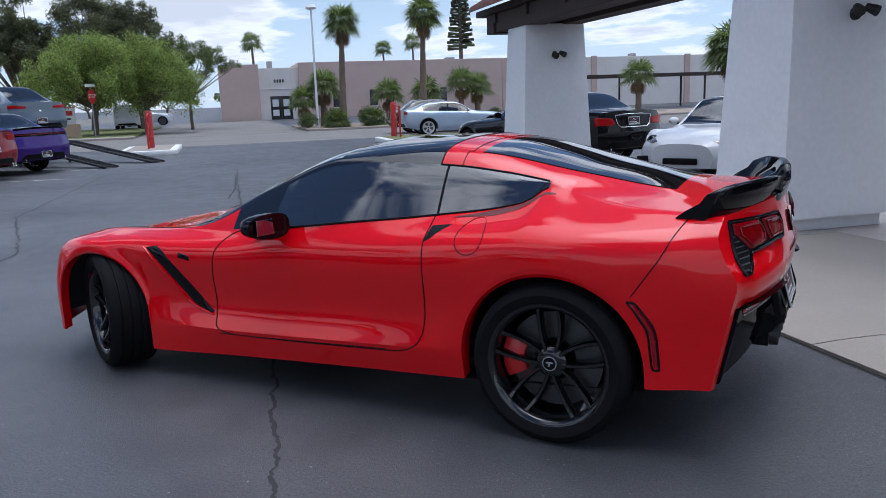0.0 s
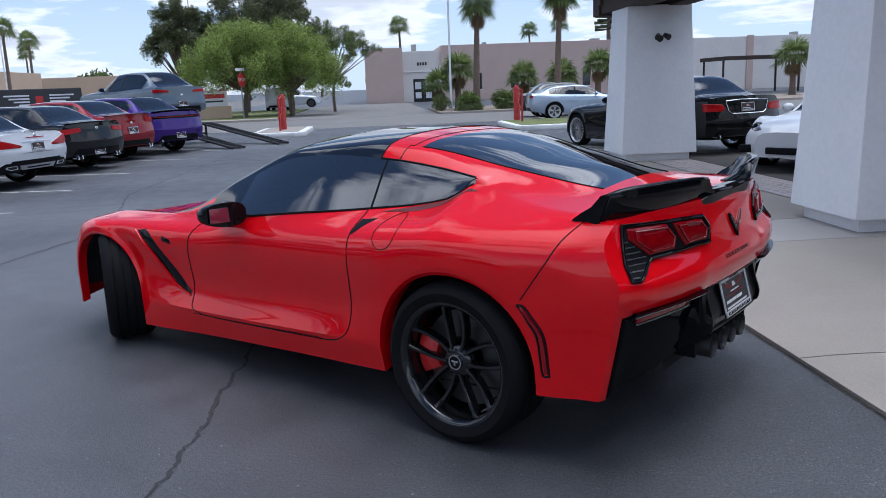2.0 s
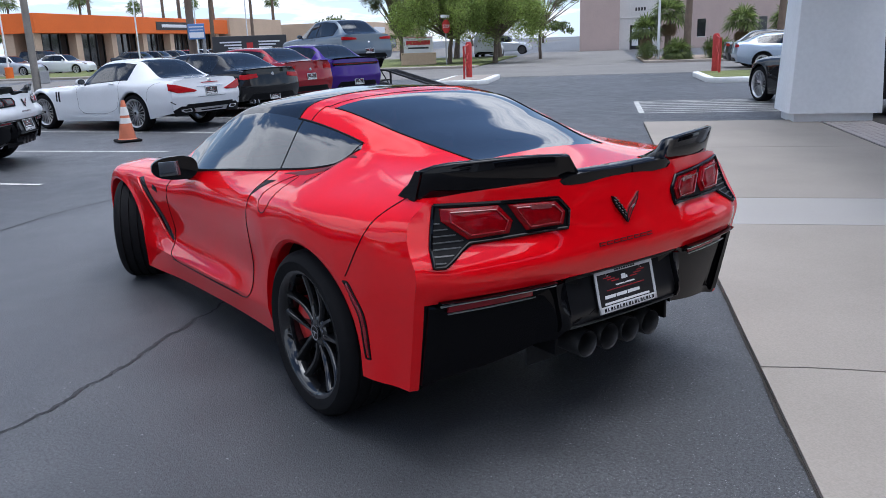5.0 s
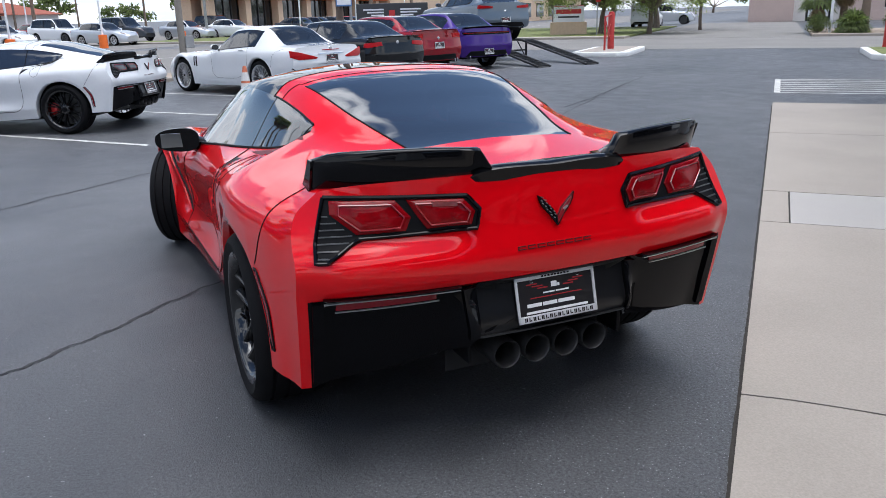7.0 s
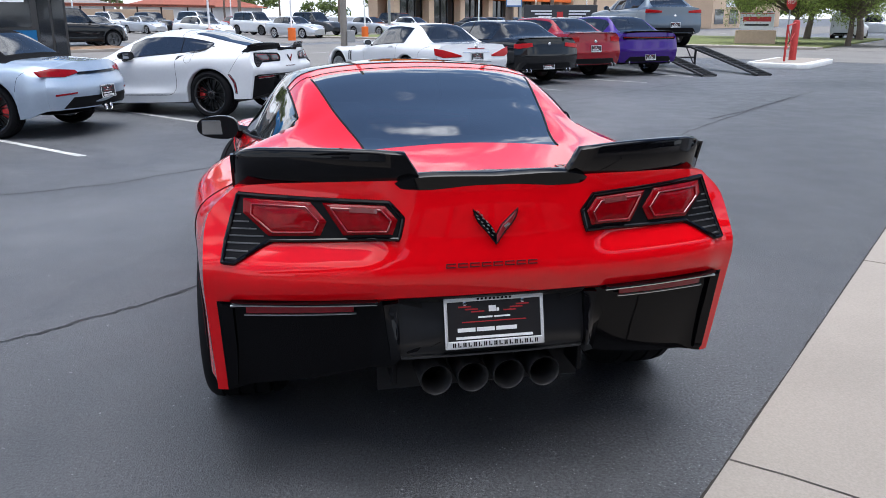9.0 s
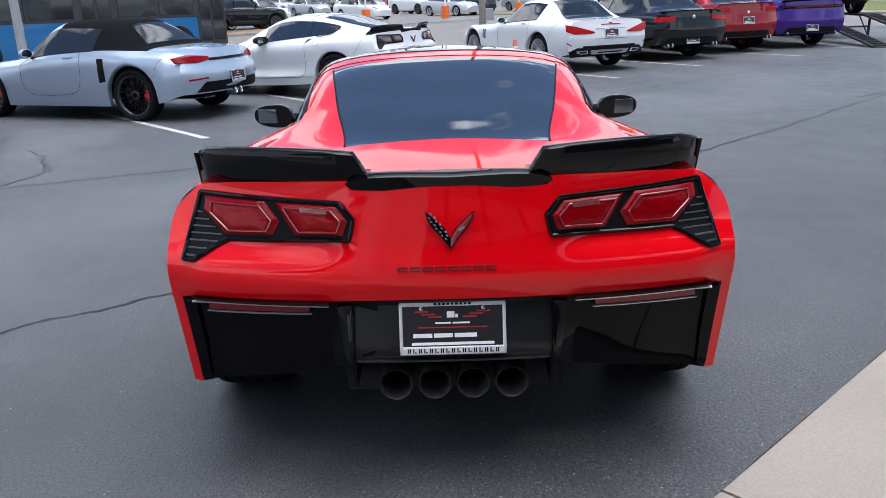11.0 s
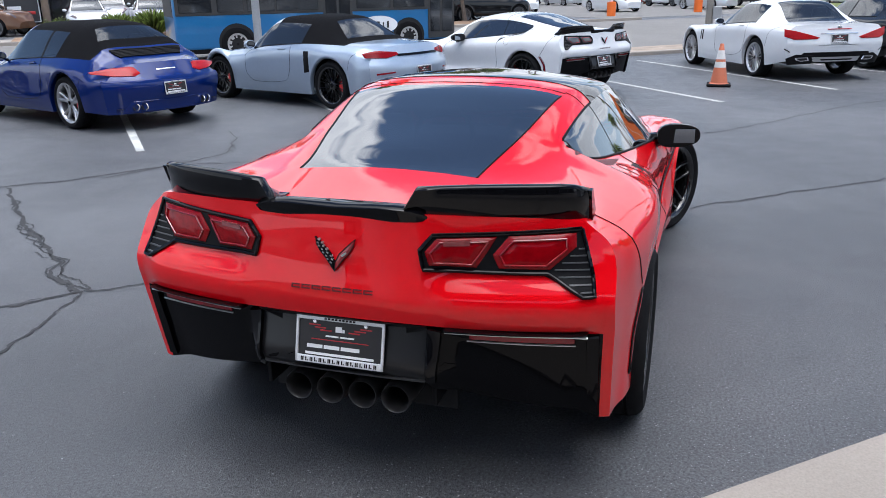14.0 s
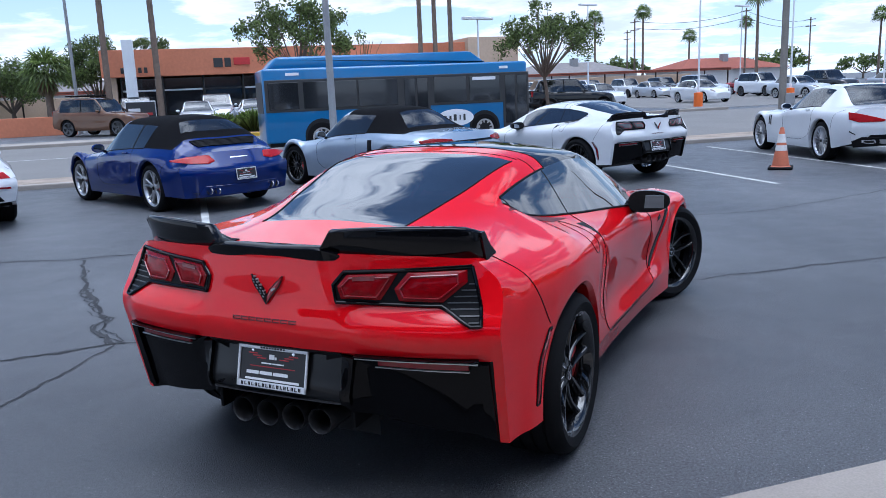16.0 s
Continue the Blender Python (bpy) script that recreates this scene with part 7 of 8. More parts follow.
def grass_tuft(x, y, r, h, label, seed, mat=None, z=0.1, n=420):
    rng = np.random.default_rng(seed)
    it = thing("grass_tuft", label, "grass", pose(x, y, z))
    V = []
    for k in range(n):
        a, t = rng.uniform(0, 2 * math.pi), rng.random() ** 0.6
        b = np.array([0.3 * r * t * math.cos(a), 0.3 * r * t * math.sin(a), 0])
        tip = np.array([r * t * math.cos(a), r * t * math.sin(a), h * (1 - 0.45 * t * t) * rng.uniform(0.7, 1)])
        mid = b * 0.4 + tip * 0.6 + np.array([0, 0, 0.18 * h])
        s = np.array([-math.sin(a), math.cos(a), 0]) * 0.012
        V += [b - s, b + s, mid + s, tip, mid - s]
    me = bpy.data.meshes.new("grass_clump")
    me.from_pydata([tuple(v) for v in V], [], np.arange(5 * n).reshape(-1, 5).tolist())
    me.materials.append(mat or LEAF)
    ob = tagged(new("grass_clump", me), kind="stuff")
    ob.parent = it
    return it


# the left trees over the lawn and the pine behind them
bt = [(45.0, 8.6, 6.3, 3.3, 11), (45.8, 5.9, 6.1, 3.1, 12)]
for k, (a, c, h, s, sd) in enumerate(bt):
    p = plan(a, c)
    broad_tree(p[0], p[1], h, s, "spreading light green mesquite tree on the lawn", LEAF, sd, 0.17, 60000, 0.075, 84, 0.24, 2.6, fat=(0.10, 0.25), thin=0.26)
p = plan(52, 3.6)
broad_tree(p[0], p[1], 6.8, 3.1, "open airy green tree behind the lawn", LEAF_DARK, 15, 0.12, 15000, 0.06, 64, 0.30, 0.6, fat=(0.07, 0.18))
for a, c, h, s, sd in ((56, 14.2, 10.5, 2.6, 21), (58, 10.5, 11.5, 3.4, 22), (57, 7.0, 10.0, 3.0, 23)):
    p = plan(a, c)
    broad_tree(p[0], p[1], h, s, "tall ragged grey-green pine tree", LEAF_PINE, sd, 0.26, 40000, 0.10, 80, 0.14, 0.9, "pine_tree", fat=(0.11, 0.26), thin=0.25)
# palms before the low building
for a, c, h, cr, sd, r in ((41.2, -4.9, 5.7, 1.35, 31, 0.17), (40.6, -9.4, 6.0, 1.35, 32, 0.17)):
    p = plan(a, c)
    palm(p[0], p[1], h, "tall fan palm with a ringed trunk", sd, r, cr, 40, 0.9)
for a, c, h, cr, sd in ((43.0, -2.9, 1.5, 1.2, 33), (43.6, -4.1, 2.3, 1.45, 39), (43.5, -8.0, 1.75, 1.3, 34), (44.0, -10.5, 1.7, 1.4, 35), (43.4, -12.5, 2.3, 1.3, 36), (43.5, -13.6, 2.0, 1.3, 37), (45, -25.5, 2.4, 1.6, 38)):
    p = plan(a, c)
    palm(p[0], p[1], h, "short fan palm in the gravel bed", sd, 0.17, cr, 26, 0.25, droop=92)
for a, c, r, h, sd in ((41.0, -2.9, 0.7, 1.15, 41), (40.8, -4.1, 0.75, 1.1, 42), (41.5, -6.2, 0.8, 1.2, 43), (44.0, -11.5, 0.9, 1.0, 44), (43.5, -14.5, 0.8, 0.8, 45)):
    p = plan(a, c)
    shrub(p[0], p[1], r, h, "rounded dark green shrub in the gravel bed", sd)
for a, c, sd in ((40.4, -4.4, 46), (41.0, -6.6, 47)):
    p = plan(a, c)
    palm(p[0], p[1], 0.35, "low bushy palm beside the tall palm", sd, 0.16, 1.05, 34)
p = plan(28.5, -21.0)
palm(p[0], p[1], 3.1, "fan palm behind the parked cars", 48, 0.24, 1.7, 44, 0.6)
p = plan(26.0, -20.5)
shrub(p[0], p[1], 1.1, 1.7, "thin grey-green desert shrub", 49, LEAF_PINE, 1200)
# far palms along the road
for k, (x, y, h) in enumerate(((96, -20, 16), (108, -32, 19), (92, -33, 12), (88, -36, 9.0), (120, -38, 11), (104, -46, 9), (70, -24.5, 9.0), (110, -22, 8), (125, -16, 8.5), (60, -105, 10), (64, -103, 9.2), (140, -10, 10), (170, 12, 12), (150, 20, 9), (96, 4.8, 10.5), (128, 24, 12), (125, 31, 11.5), (66, -75, 9), (150, -40, 9), (155, -52, 10), (140, -62, 9.5))):
    palm(x, y, h, "distant slender palm beside the road", 60 + k, 0.17, 1.9, 22)
# plants across the road
for a, c, h, s, sd in ((4.0, 30.6, 6.6, 2.5, 71), (16.6, 33.0, 6.2, 2.6, 72)):
    p = plan(a, c)
    broad_tree(p[0], p[1], h, s, "small open tree with dark leaves in the bed", LEAF_DARK, sd, 0.11, 8500, 0.075, 60, 0.30, 1.3, fat=(0.08, 0.19))
for a, c, r, h, sd in ((0.6, 30.3, 0.8, 1.0, 81), (1.9, 30.8, 0.9, 1.1, 82), (4.6, 30.4, 0.8, 0.9, 83), (6.0, 30.6, 0.9, 1.0, 84), (13.2, 30.4, 0.7, 0.9, 85)):
    p = plan(a, c)
    grass_tuft(p[0], p[1], r, h, "green clump of desert grass in the bed", sd)
for a, c, r, h, sd, mt in ((8.6, 30.6, 1.2, 1.9, 86, YELLOW_FLOWER), (10.8, 30.6, 0.7, 0.9, 87, YELLOW_FLOWER), (11.6, 30.4, 0.6, 0.8, 88, LEAF_DARK), (7.4, 31.4, 0.8, 1.2, 89, LEAF_DARK), (-1.6, 30.4, 0.6, 0.8, 90, LEAF_DARK)):
    p = plan(a, c)
    shrub(p[0], p[1], r, h, "flowering shrub in the bed" if mt is YELLOW_FLOWER else "dark green shrub in the bed", sd, mt, 1500, 0.05, 0.12)


def ocotillo(x, y, h, label, seed):
    rng = random.Random(seed)
    it = thing("ocotillo", label, "desert plant", pose(x, y, 0.1))
    for k in range(14):
        a, t = rng.uniform(0, 6.28), rng.uniform(0.12, 0.5)
        pts = [(t * h * f * f * math.cos(a) * 0.7, t * h * f * f * math.sin(a) * 0.7, h * f * rng.uniform(0.97, 1.0)) for f in np.linspace(0, 1, 7)]
        part("cane", tube(pts, [0.025, 0.025, 0.022, 0.02, 0.018, 0.014, 0.008], 6), LEAF_PINE, it)
    return it


p = plan(6.6, 30.9)
ocotillo(p[0], p[1], 3.6, "tall thin-caned ocotillo in the bed", 5)
# green masses at the far left of the road
for x, y, h, s, sd in ((13.0, 53.0, 4.6, 3.2, 91), (34.0, 62.0, 7.5, 3.4, 92), (38.5, 66.0, 8.5, 3.6, 93), (28, 60, 4.5, 3.0, 94), (46, 70, 8, 4, 95)):
    broad_tree(x, y, h, s, "dense green garden tree across the road", LEAF, sd, 0.2, 9000, 0.12, 22, 0.25, 0.4)
palm(22.5, 47.0, 3.8, "bushy palm by the road", 96, 0.22, 2.1, 44, 0.5)
for a, c, h, sp, sd in ((-5.8, 51.0, 6.2, 2.3, 97), (-11.0, 53.0, 4.8, 2.6, 98), (-2.6, 53.5, 6.2, 2.2, 99)):
    p = plan(a, c)
    broad_tree(p[0], p[1], h, sp, "dense green tree beside the showroom", LEAF_DARK, sd, 0.18, 16000, 0.08, 30, 0.22, 0.5, fat=(0.18, 0.34))
p = plan(-8.0, 46.5)
palm(p[0], p[1], 3.3, "bushy palm beside the showroom", 100, 0.2, 1.7, 34, 0.3, droop=95)
# a far belt of trees
for k in range(30):
    a = math.radians(-78 + 5.0 * k)
    d = 190 + 40 * math.sin(3.1 * k)
    broad_tree(d * math.cos(a), d * math.sin(a), 5.5 + 2.5 * math.sin(1.7 * k) ** 2, 6.5, "distant dark green tree", LEAF_DARK, 200 + k, 0.3, 900, 0.45, 12, 0.2, 0.3)
# ---- buildings ----
PINK = material("pinkish block wall", (0.50, 0.385, 0.345), 0.92, var=0.10, scale=0.6, bump=0.4, bump_scale=30, fine=12)
CREAM = material("pale cream wall", (0.66, 0.63, 0.60), 0.92, var=0.08, scale=0.5, bump=0.3, bump_scale=40)
TAN = material("tan stucco wall", (0.56, 0.41, 0.29), 0.92, var=0.08, scale=0.5, bump=0.3, bump_scale=40)
ORANGE_P = material("faded orange stucco", (0.56, 0.20, 0.105), 0.9, var=0.10, scale=0.5, bump=0.3, bump_scale=40)
ORANGE = material("bright orange panel", (0.80, 0.155, 0.02), 0.7, var=0.06, scale=0.6)
DARK_GLASS = material("dark shop glass", (0.015, 0.017, 0.02), 0.08, coat=0.5, var=0.1)
FRAME_DARK = material("dark window frame", (0.03, 0.03, 0.03), 0.5, var=0.1)
SIGN_DARK = material("charcoal sign board", (0.035, 0.036, 0.040), 0.5, var=0.1)
SIGN_RED = material("red sign paint", (0.50, 0.03, 0.03), 0.5, var=0.1)
SIGN_BLUE = material("blue sign paint", (0.10, 0.22, 0.48), 0.5, var=0.1)
SIGN_WHITE = material("white sign paint", (0.75, 0.76, 0.78), 0.5, var=0.05)
GALV = material("grey galvanised pole", (0.30, 0.30, 0.30), 0.55, metal=0.3, var=0.15, scale=4)
WOODPOLE = material("weathered timber pole", (0.15, 0.11, 0.085), 0.9, var=0.25, scale=3, bump=0.3)
RUST_ROOF = material("rust red roof edge", (0.27, 0.075, 0.045), 0.8, var=0.15, scale=2)
GREY_ROOF = material("grey shingle roof", (0.22, 0.20, 0.19), 0.9, var=0.2, scale=2)


def wall_piece(name, parent, a0, c0, a1, c1, z0, z1, mat, label="", bevel=0.02):
    return part(name, strip(a0, c0, a1, c1, z0, z1, bevel), mat, parent, label)


def low_building():
    b = thing("low_building", "single-storey pinkish block building with a white entry", "building")
    F = 76.4
    wall_piece("wall", b, F - 0.8, 1.6, F + 18, -2.1, 0, 5.3, PINK, "pinkish end block")
    # entry wall round a real door opening
    wall_piece("wall", b, F, -2.1, F + 18, -3.1, 0, 4.95, CREAM, "white entry wall")
    wall_piece("wall", b, F, -3.1, F + 18, -5.2, 2.25, 4.95, CREAM, "white entry wall")
    wall_piece("wall", b, F, -5.2, F + 18, -5.95, 0, 4.95, CREAM, "white entry wall")
    wall_piece("band", b, F - 0.06, -2.15, F, -5.9, 2.9, 3.0, CREAM)
    d = wall_piece("door", b, F + 0.30, -3.1, F + 0.36, -5.2, 0, 2.25, DARK_GLASS, "dark glass double door")
    for c in (-3.12, -4.12, -5.14):
        wall_piece("door_frame", d, F + 0.22, c, F + 0.30, c - 0.08, 0, 2.25, FRAME_DARK)
    for c in (-3.3, -4.35):
        wall_piece("poster", d, F + 0.27, c, F + 0.295, c - 0.6, 1.25, 1.95, SIGN_WHITE, "white poster on the door")
        wall_piece("poster", d, F + 0.27, c, F + 0.295, c - 0.6, 0.35, 0.95, SIGN_WHITE, "white poster on the door")
    for k in range(4):
        wall_piece("number_bar", b, F - 0.02, -3.55 - 0.26 * k, F, -3.73 - 0.26 * k, 3.55, 3.85, FRAME_DARK)
    wall_piece("wall", b, F - 0.4, -5.95, F + 18, -27.0, 0, 5.4, PINK, "long pinkish block wall")
    for c in (-9.2, -12.9, -14.6, -20.2):
        w = wall_piece("window", b, F - 0.43, c, F - 0.39, c - 0.75, 1.0, 2.6, DARK_GLASS, "narrow dark window", 0.0)
        wall_piece("window_sill", w, F - 0.47, c + 0.05, F - 0.43, c - 0.80, 0.92, 1.0, CREAM)
    wall_piece("wall", b, F + 0.2, -27.0, F + 18, -75, 0, 5.3, CREAM, "long white wall")
    for c in (-27.2, -37.5, -49, -60):
        wall_piece("pilaster", b, F + 0.05, c, F + 0.2, c - 0.7, 0, 5.42, PINK)
    wall_piece("base_band", b, F - 0.46, -6.0, F - 0.40, -26.9, 0, 0.8, PINK)
    for c, s in ((-3.2, 0.5), (-10.6, 0.35), (-22, 0.9), (-31, 0.6), (-44, 0.5)):
        wall_piece("roof_unit", b, F + 3, c, F + 4, c - s, 4.9, 5.75, GALV, "small rooftop unit")
    return b


low_building()


def carport(a0, c0, a1, c1, z, label, n=5, mat=None):
    it = thing("carport", label, "carport")
    wall_piece("roof", it, a0, c0, a1, c1, z, z + 0.14, BROWN)
    wall_piece("roof_edge", it, a0 - 0.06, c0 + 0.06, a1 + 0.06, c0, z - 0.10, z + 0.22, mat or BROWN)
    wall_piece("roof_edge", it, a0 - 0.06, c0, a0, c1, z - 0.10, z + 0.22, mat or BROWN)
    for k in range(n):
        f = k / (n - 1)
        for g in (0.12, 0.88):
            a, c = a0 + (a1 - a0) * (f if abs(a1 - a0) > abs(c1 - c0) else g), c0 + (c1 - c0) * (g if abs(a1 - a0) > abs(c1 - c0) else f)
            wall_piece("post", it, a, c, a + 0.14, c - 0.14, 0, z, BROWN)
    return it


carport(58, -27, 63, -46, 2.7, "brown flat carport before the white wall", 4)


def corner_shop():
    """The orange showroom across the road."""
    b = thing("showroom", "orange single-storey showroom with dark glass fronts", "building")
    C = 44.0
    wall_piece("wall", b, -4.8, C + 7, 16.0, C + 7.3, 0, 4.2, TAN)
    wall_piece("parapet", b, -4.9, C - 0.35, 16.0, C + 7.2, 2.85, 4.3, ORANGE_P, "broad orange parapet")
    wall_piece("tan_block", b, 16.0, C - 0.9, 19.3, C + 8, 0, 4.55, TAN, "plain tan end block")
    wall_piece("end_wall", b, -4.8, C, -4.2, C + 7, 0, 2.85, TAN)
    part_glass = []
    for k in range(9):
        a = -4.0 + 2.2 * k
        g = wall_piece("window", b, a, C + 0.5, a + 2.1, C + 0.56, 0.25, 2.75, DARK_GLASS, "dark shop window", 0.0)
        wall_piece("window_frame", g, a - 0.06, C + 0.40, a + 0.04, C + 0.60, 0.0, 2.85, FRAME_DARK)
        wall_piece("window_bar", g, a, C + 0.44, a + 2.1, C + 0.52, 2.05, 2.15, SIGN_WHITE if k in (0, 1, 3) else FRAME_DARK)
        wall_piece("window_base", g, a, C + 0.42, a + 2.1, C + 0.6, 0.0, 0.26, FRAME_DARK)
    # white awning frame before the right half
    aw = wall_piece("awning", b, 7.4, C - 3.2, 15.8, C - 0.4, 2.65, 2.78, SIGN_WHITE, "white awning")
    for k in range(5):
        wall_piece("awning_post", aw, 7.5 + 2.05 * k, C - 3.15, 7.58 + 2.05 * k, C - 3.07, 0, 2.65, FRAME_DARK)
    for k, (a, w2) in enumerate(((1.0, 0.5), (1.6, 0.35), (2.1, 0.9))):
        wall_piece("sign_bar", b, a, C - 0.42, a + w2, C - 0.36, 3.25 + 0.1 * (k == 2), 3.75, FRAME_DARK if k != 2 else SIGN_RED)
    for k in range(5):
        wall_piece("number_bar", b, -3.9 + 0.3 * k, C - 0.39, -3.72 + 0.3 * k, C - 0.355, 3.05, 3.35, FRAME_DARK)
    return b


corner_shop()
pyl = thing("sign_pillar", "tall white sign pillar beside the showroom", "pillar")
wall_piece("pillar", pyl, -3.6, 41.6, -3.05, 42.2, 0, 4.7, STUCCO)
bd = thing("sign_board", "dark display sign board with pale bars before the showroom", "sign")
wall_piece("board", bd, -3.50, 38.2, -2.16, 38.32, 0.55, 1.50, SIGN_DARK)
wall_piece("board_frame", bd, -3.54, 38.22, -2.12, 38.30, 0.50, 1.55, SIGN_WHITE)
for a in (-3.3, -2.4):
    wall_piece("leg", bd, a, 38.24, a + 0.06, 38.29, 0.0, 0.52, FRAME_DARK)
wall_piece("print_bar", bd, -3.40, 38.17, -2.85, 38.2, 0.80, 1.2, SIGN_WHITE)
wall_piece("print_bar", bd, -2.78, 38.17, -2.3, 38.2, 0.85, 0.98, SIGN_RED)
wl = thing("low_wall", "low orange garden wall by the road", "wall")
wall_piece("wall", wl, -10.5, 41.5, -6.2, 41.8, 0, 0.95, ORANGE_P)


def orange_shop():
    b = thing("orange_shop", "low shop with a bright orange parapet and tan columns", "building")
    C = 44.0
    wall_piece("parapet", b, 54, C - 0.3, 103, C + 3.2, 3.15, 4.7, ORANGE, "bright orange parapet")
    wall_piece("wall", b, 88, C - 0.6, 104, C + 6, 0, 5.0, TAN, "tan end block")
    wall_piece("wall", b, 54.3, C + 2.0, 102, C + 3.1, 0, 3.15, TAN)
    for k in range(8):
        a = 54.2 + 5.2 * k
        wall_piece("column", b, a, C, a + 0.8, C + 0.8, 0, 3.15, TAN)
        if k < 7:
            g = wall_piece("window", b, a + 0.8, C + 0.9, a + 5.2, C + 0.96, 0.3, 3.1, DARK_GLASS, "dark shop window", 0.0)
            for j in range(4):
                wall_piece("window_frame", g, a + 0.8 + 1.1 * j, C + 0.8, a + 0.9 + 1.1 * j, C + 0.9, 0, 3.15, FRAME_DARK)
    wall_piece("sign_bar", b, 72, C - 0.36, 79, C - 0.3, 3.5, 4.3, FRAME_DARK)
    wall_piece("sign_bar", b, 73, C - 0.40, 78, C - 0.36, 3.75, 4.05, SIGN_WHITE)
    return b


orange_shop()
tb = thing("tan_shop", "low tan building with a small dark sign", "building")
wall_piece("wall", tb, 112, 34, 150, 50, 0, 4.6, TAN)
wall_piece("sign_bar", tb, 118, 33.9, 124, 34, 3.0, 3.9, SIGN_WHITE)
for k in range(5):
    g = wall_piece("window", tb, 113 + 7 * k, 33.93, 117 + 7 * k, 33.99, 0.6, 2.6, DARK_GLASS, "dark window", 0.0)
carport(-30, 78, 62, 84, 2.5, "long carport with a rust red roof edge across the lot", 14, RUST_ROOF)
fw = thing("block_wall", "long tan block wall behind the carport", "wall")
wall_piece("wall", fw, -30, 86, 62, 86.4, 0, 2.2, TAN)


def house(a, c, w, d, h, mat, label):
    it = thing("house", label, "house")
    wall_piece("wall", it, a, c, a + w, c + d, 0, h, CREAM)
    own = bmesh.new()
    e = 0.6
    pts = [plan(a - e, c - e, h), plan(a + w + e, c - e, h), plan(a + w + e, c + d + e, h), plan(a - e, c + d + e, h), plan(a + w * 0.25, c + d / 2, h + 1.7), plan(a + w * 0.75, c + d / 2, h + 1.7)]
    v = [own.verts.new(p) for p in pts]
    for f in ((0, 1, 5, 4), (2, 3, 4, 5), (1, 2, 5), (3, 0, 4), (3, 2, 1, 0)):
        own.faces.new([v[k] for k in f])
    part("roof", finish(own, False), mat, it)
    part("vent", strip(a + w * 0.5, c + d * 0.3, a + w * 0.5 + 0.9, c + d * 0.3 + 0.9, h + 1.0, h + 2.2), GALV, it)
    return it


for a, c, w, mat in ((-22, 92, 16, GREY_ROOF), (2, 93, 15, RUST_ROOF), (22, 94, 15, RUST_ROOF), (42, 94, 17, GREY_ROOF), (66, 94, 18, RUST_ROOF)):
    house(a, c, w, 9, 2.7, mat, "low house with a rust red hipped roof" if mat is RUST_ROOF else "low house with a grey hipped roof")


# ---- poles and signs ----
def pole(x, y, h, r, label, mat=None, arm=None, lamp=False, name="pole"):
    it = thing(name, label, "pole", pose(x, y, 0))
    part("shaft", finish(tube([(0, 0, -0.02), (0, 0, h * 0.5), (0, 0, h)], [r, r * 0.85, r * 0.7], 14)), mat or GALV, it)
    if arm:
        ax, ay, up = arm
        part("arm", finish(tube([(0, 0, h - 0.1), (ax * 0.3, ay * 0.3, h + up * 0.7), (ax, ay, h + up)], [r * 0.6, r * 0.5, r * 0.4], 8)), mat or GALV, it)
        part("lamp_head", finish(box(ax - 0.35, ay - 0.12, h + up - 0.06, ax + 0.35, ay + 0.12, h + up + 0.06, 0.04)), GALV, it)
    elif lamp:
        part("lamp_head", finish(joined(None, lathe([(0.0, 0.25), (0.22, 0.2), (0.3, 0.05), (0.26, -0.03), (0.0, -0.05)], 18, "Z"), pose(0, 0, h))), SIGN_WHITE, it)
    return it


TANPOLE = material("grey-tan weathered pole", (0.21, 0.19, 0.165), 0.8, var=0.2, scale=4, bump=0.2)
post = pole(17.2, -1.0, 9.0, 0.085, "tall grey-tan pole with a pale box at the gravel strip", TANPOLE, name="utility_pole")
part("meter_box", finish(box(-0.09, -0.27, 0.82, 0.09, -0.07, 1.10, 0.015), False), GALV, post, "pale metal box on the pole")
pole(10.0, 6.7, 5.2, 0.075, "tall weathered pole at the gravel strip", GALV, name="utility_pole")
pole(25.6, -32.5, 6.5, 0.07, "slim white lamp post before the low building", SIGN_WHITE, lamp=True, name="street_lamp")
pole(26.5, 33.0, 7.5, 0.10, "grey street lamp with a curved arm", GALV, (-1.6, 0.6, 0.9), name="street_lamp")
pole(62, -8.2, 8.5, 0.12, "grey street lamp with a long arm", GALV, (-1.4, -1.5, 1.2), name="street_lamp")
pole(84, -22.5, 9.0, 0.12, "grey street lamp with a long arm", GALV, (1.4, -1.5, 2.6), name="street_lamp")
for k, (a, c, h) in enumerate(((26, 34, 7), (33, 35, 7), (41, 36, 7), (51, 33, 7.5), (60, 33, 7.5), (70, 33, 7), (30, 54, 7.5), (46, 56, 7.5), (14, 36, 5))):
    p = plan(a, c)
    lp = pole(p[0], p[1], h, 0.06, "white lot light pole on an orange base", SIGN_WHITE, lamp=False, name="light_pole")
    hd = part("lamp_head", box(-0.95, -0.16, h - 0.06, 0.95, 0.16, h + 0.08, 0.03), SIGN_WHITE, lp, "flat white twin lamp head", pose(0, 0, 0, 0, 0, ROAD_DEG + 20))
    bs = thing("pole_base", "round orange pole base", "pole base", pose(p[0], p[1], 0))
    part("base", finish(lathe([(0.0, 0.0), (0.24, 0.0), (0.24, 0.75), (0.0, 0.78)], 16, "Z")), ORANGE, bs)


for bx in ((26.5, 27.3), (24.95, 28.95), (40.1, 19.8), (40.75, 19.1), (41.4, 18.4)):
    palm(bx[0], bx[1], 11.5 + 0.4 * bx[1] % 2, "tall slender palm before the showroom", int(bx[1] * 10), 0.13, 1.7, 34, 0.6)


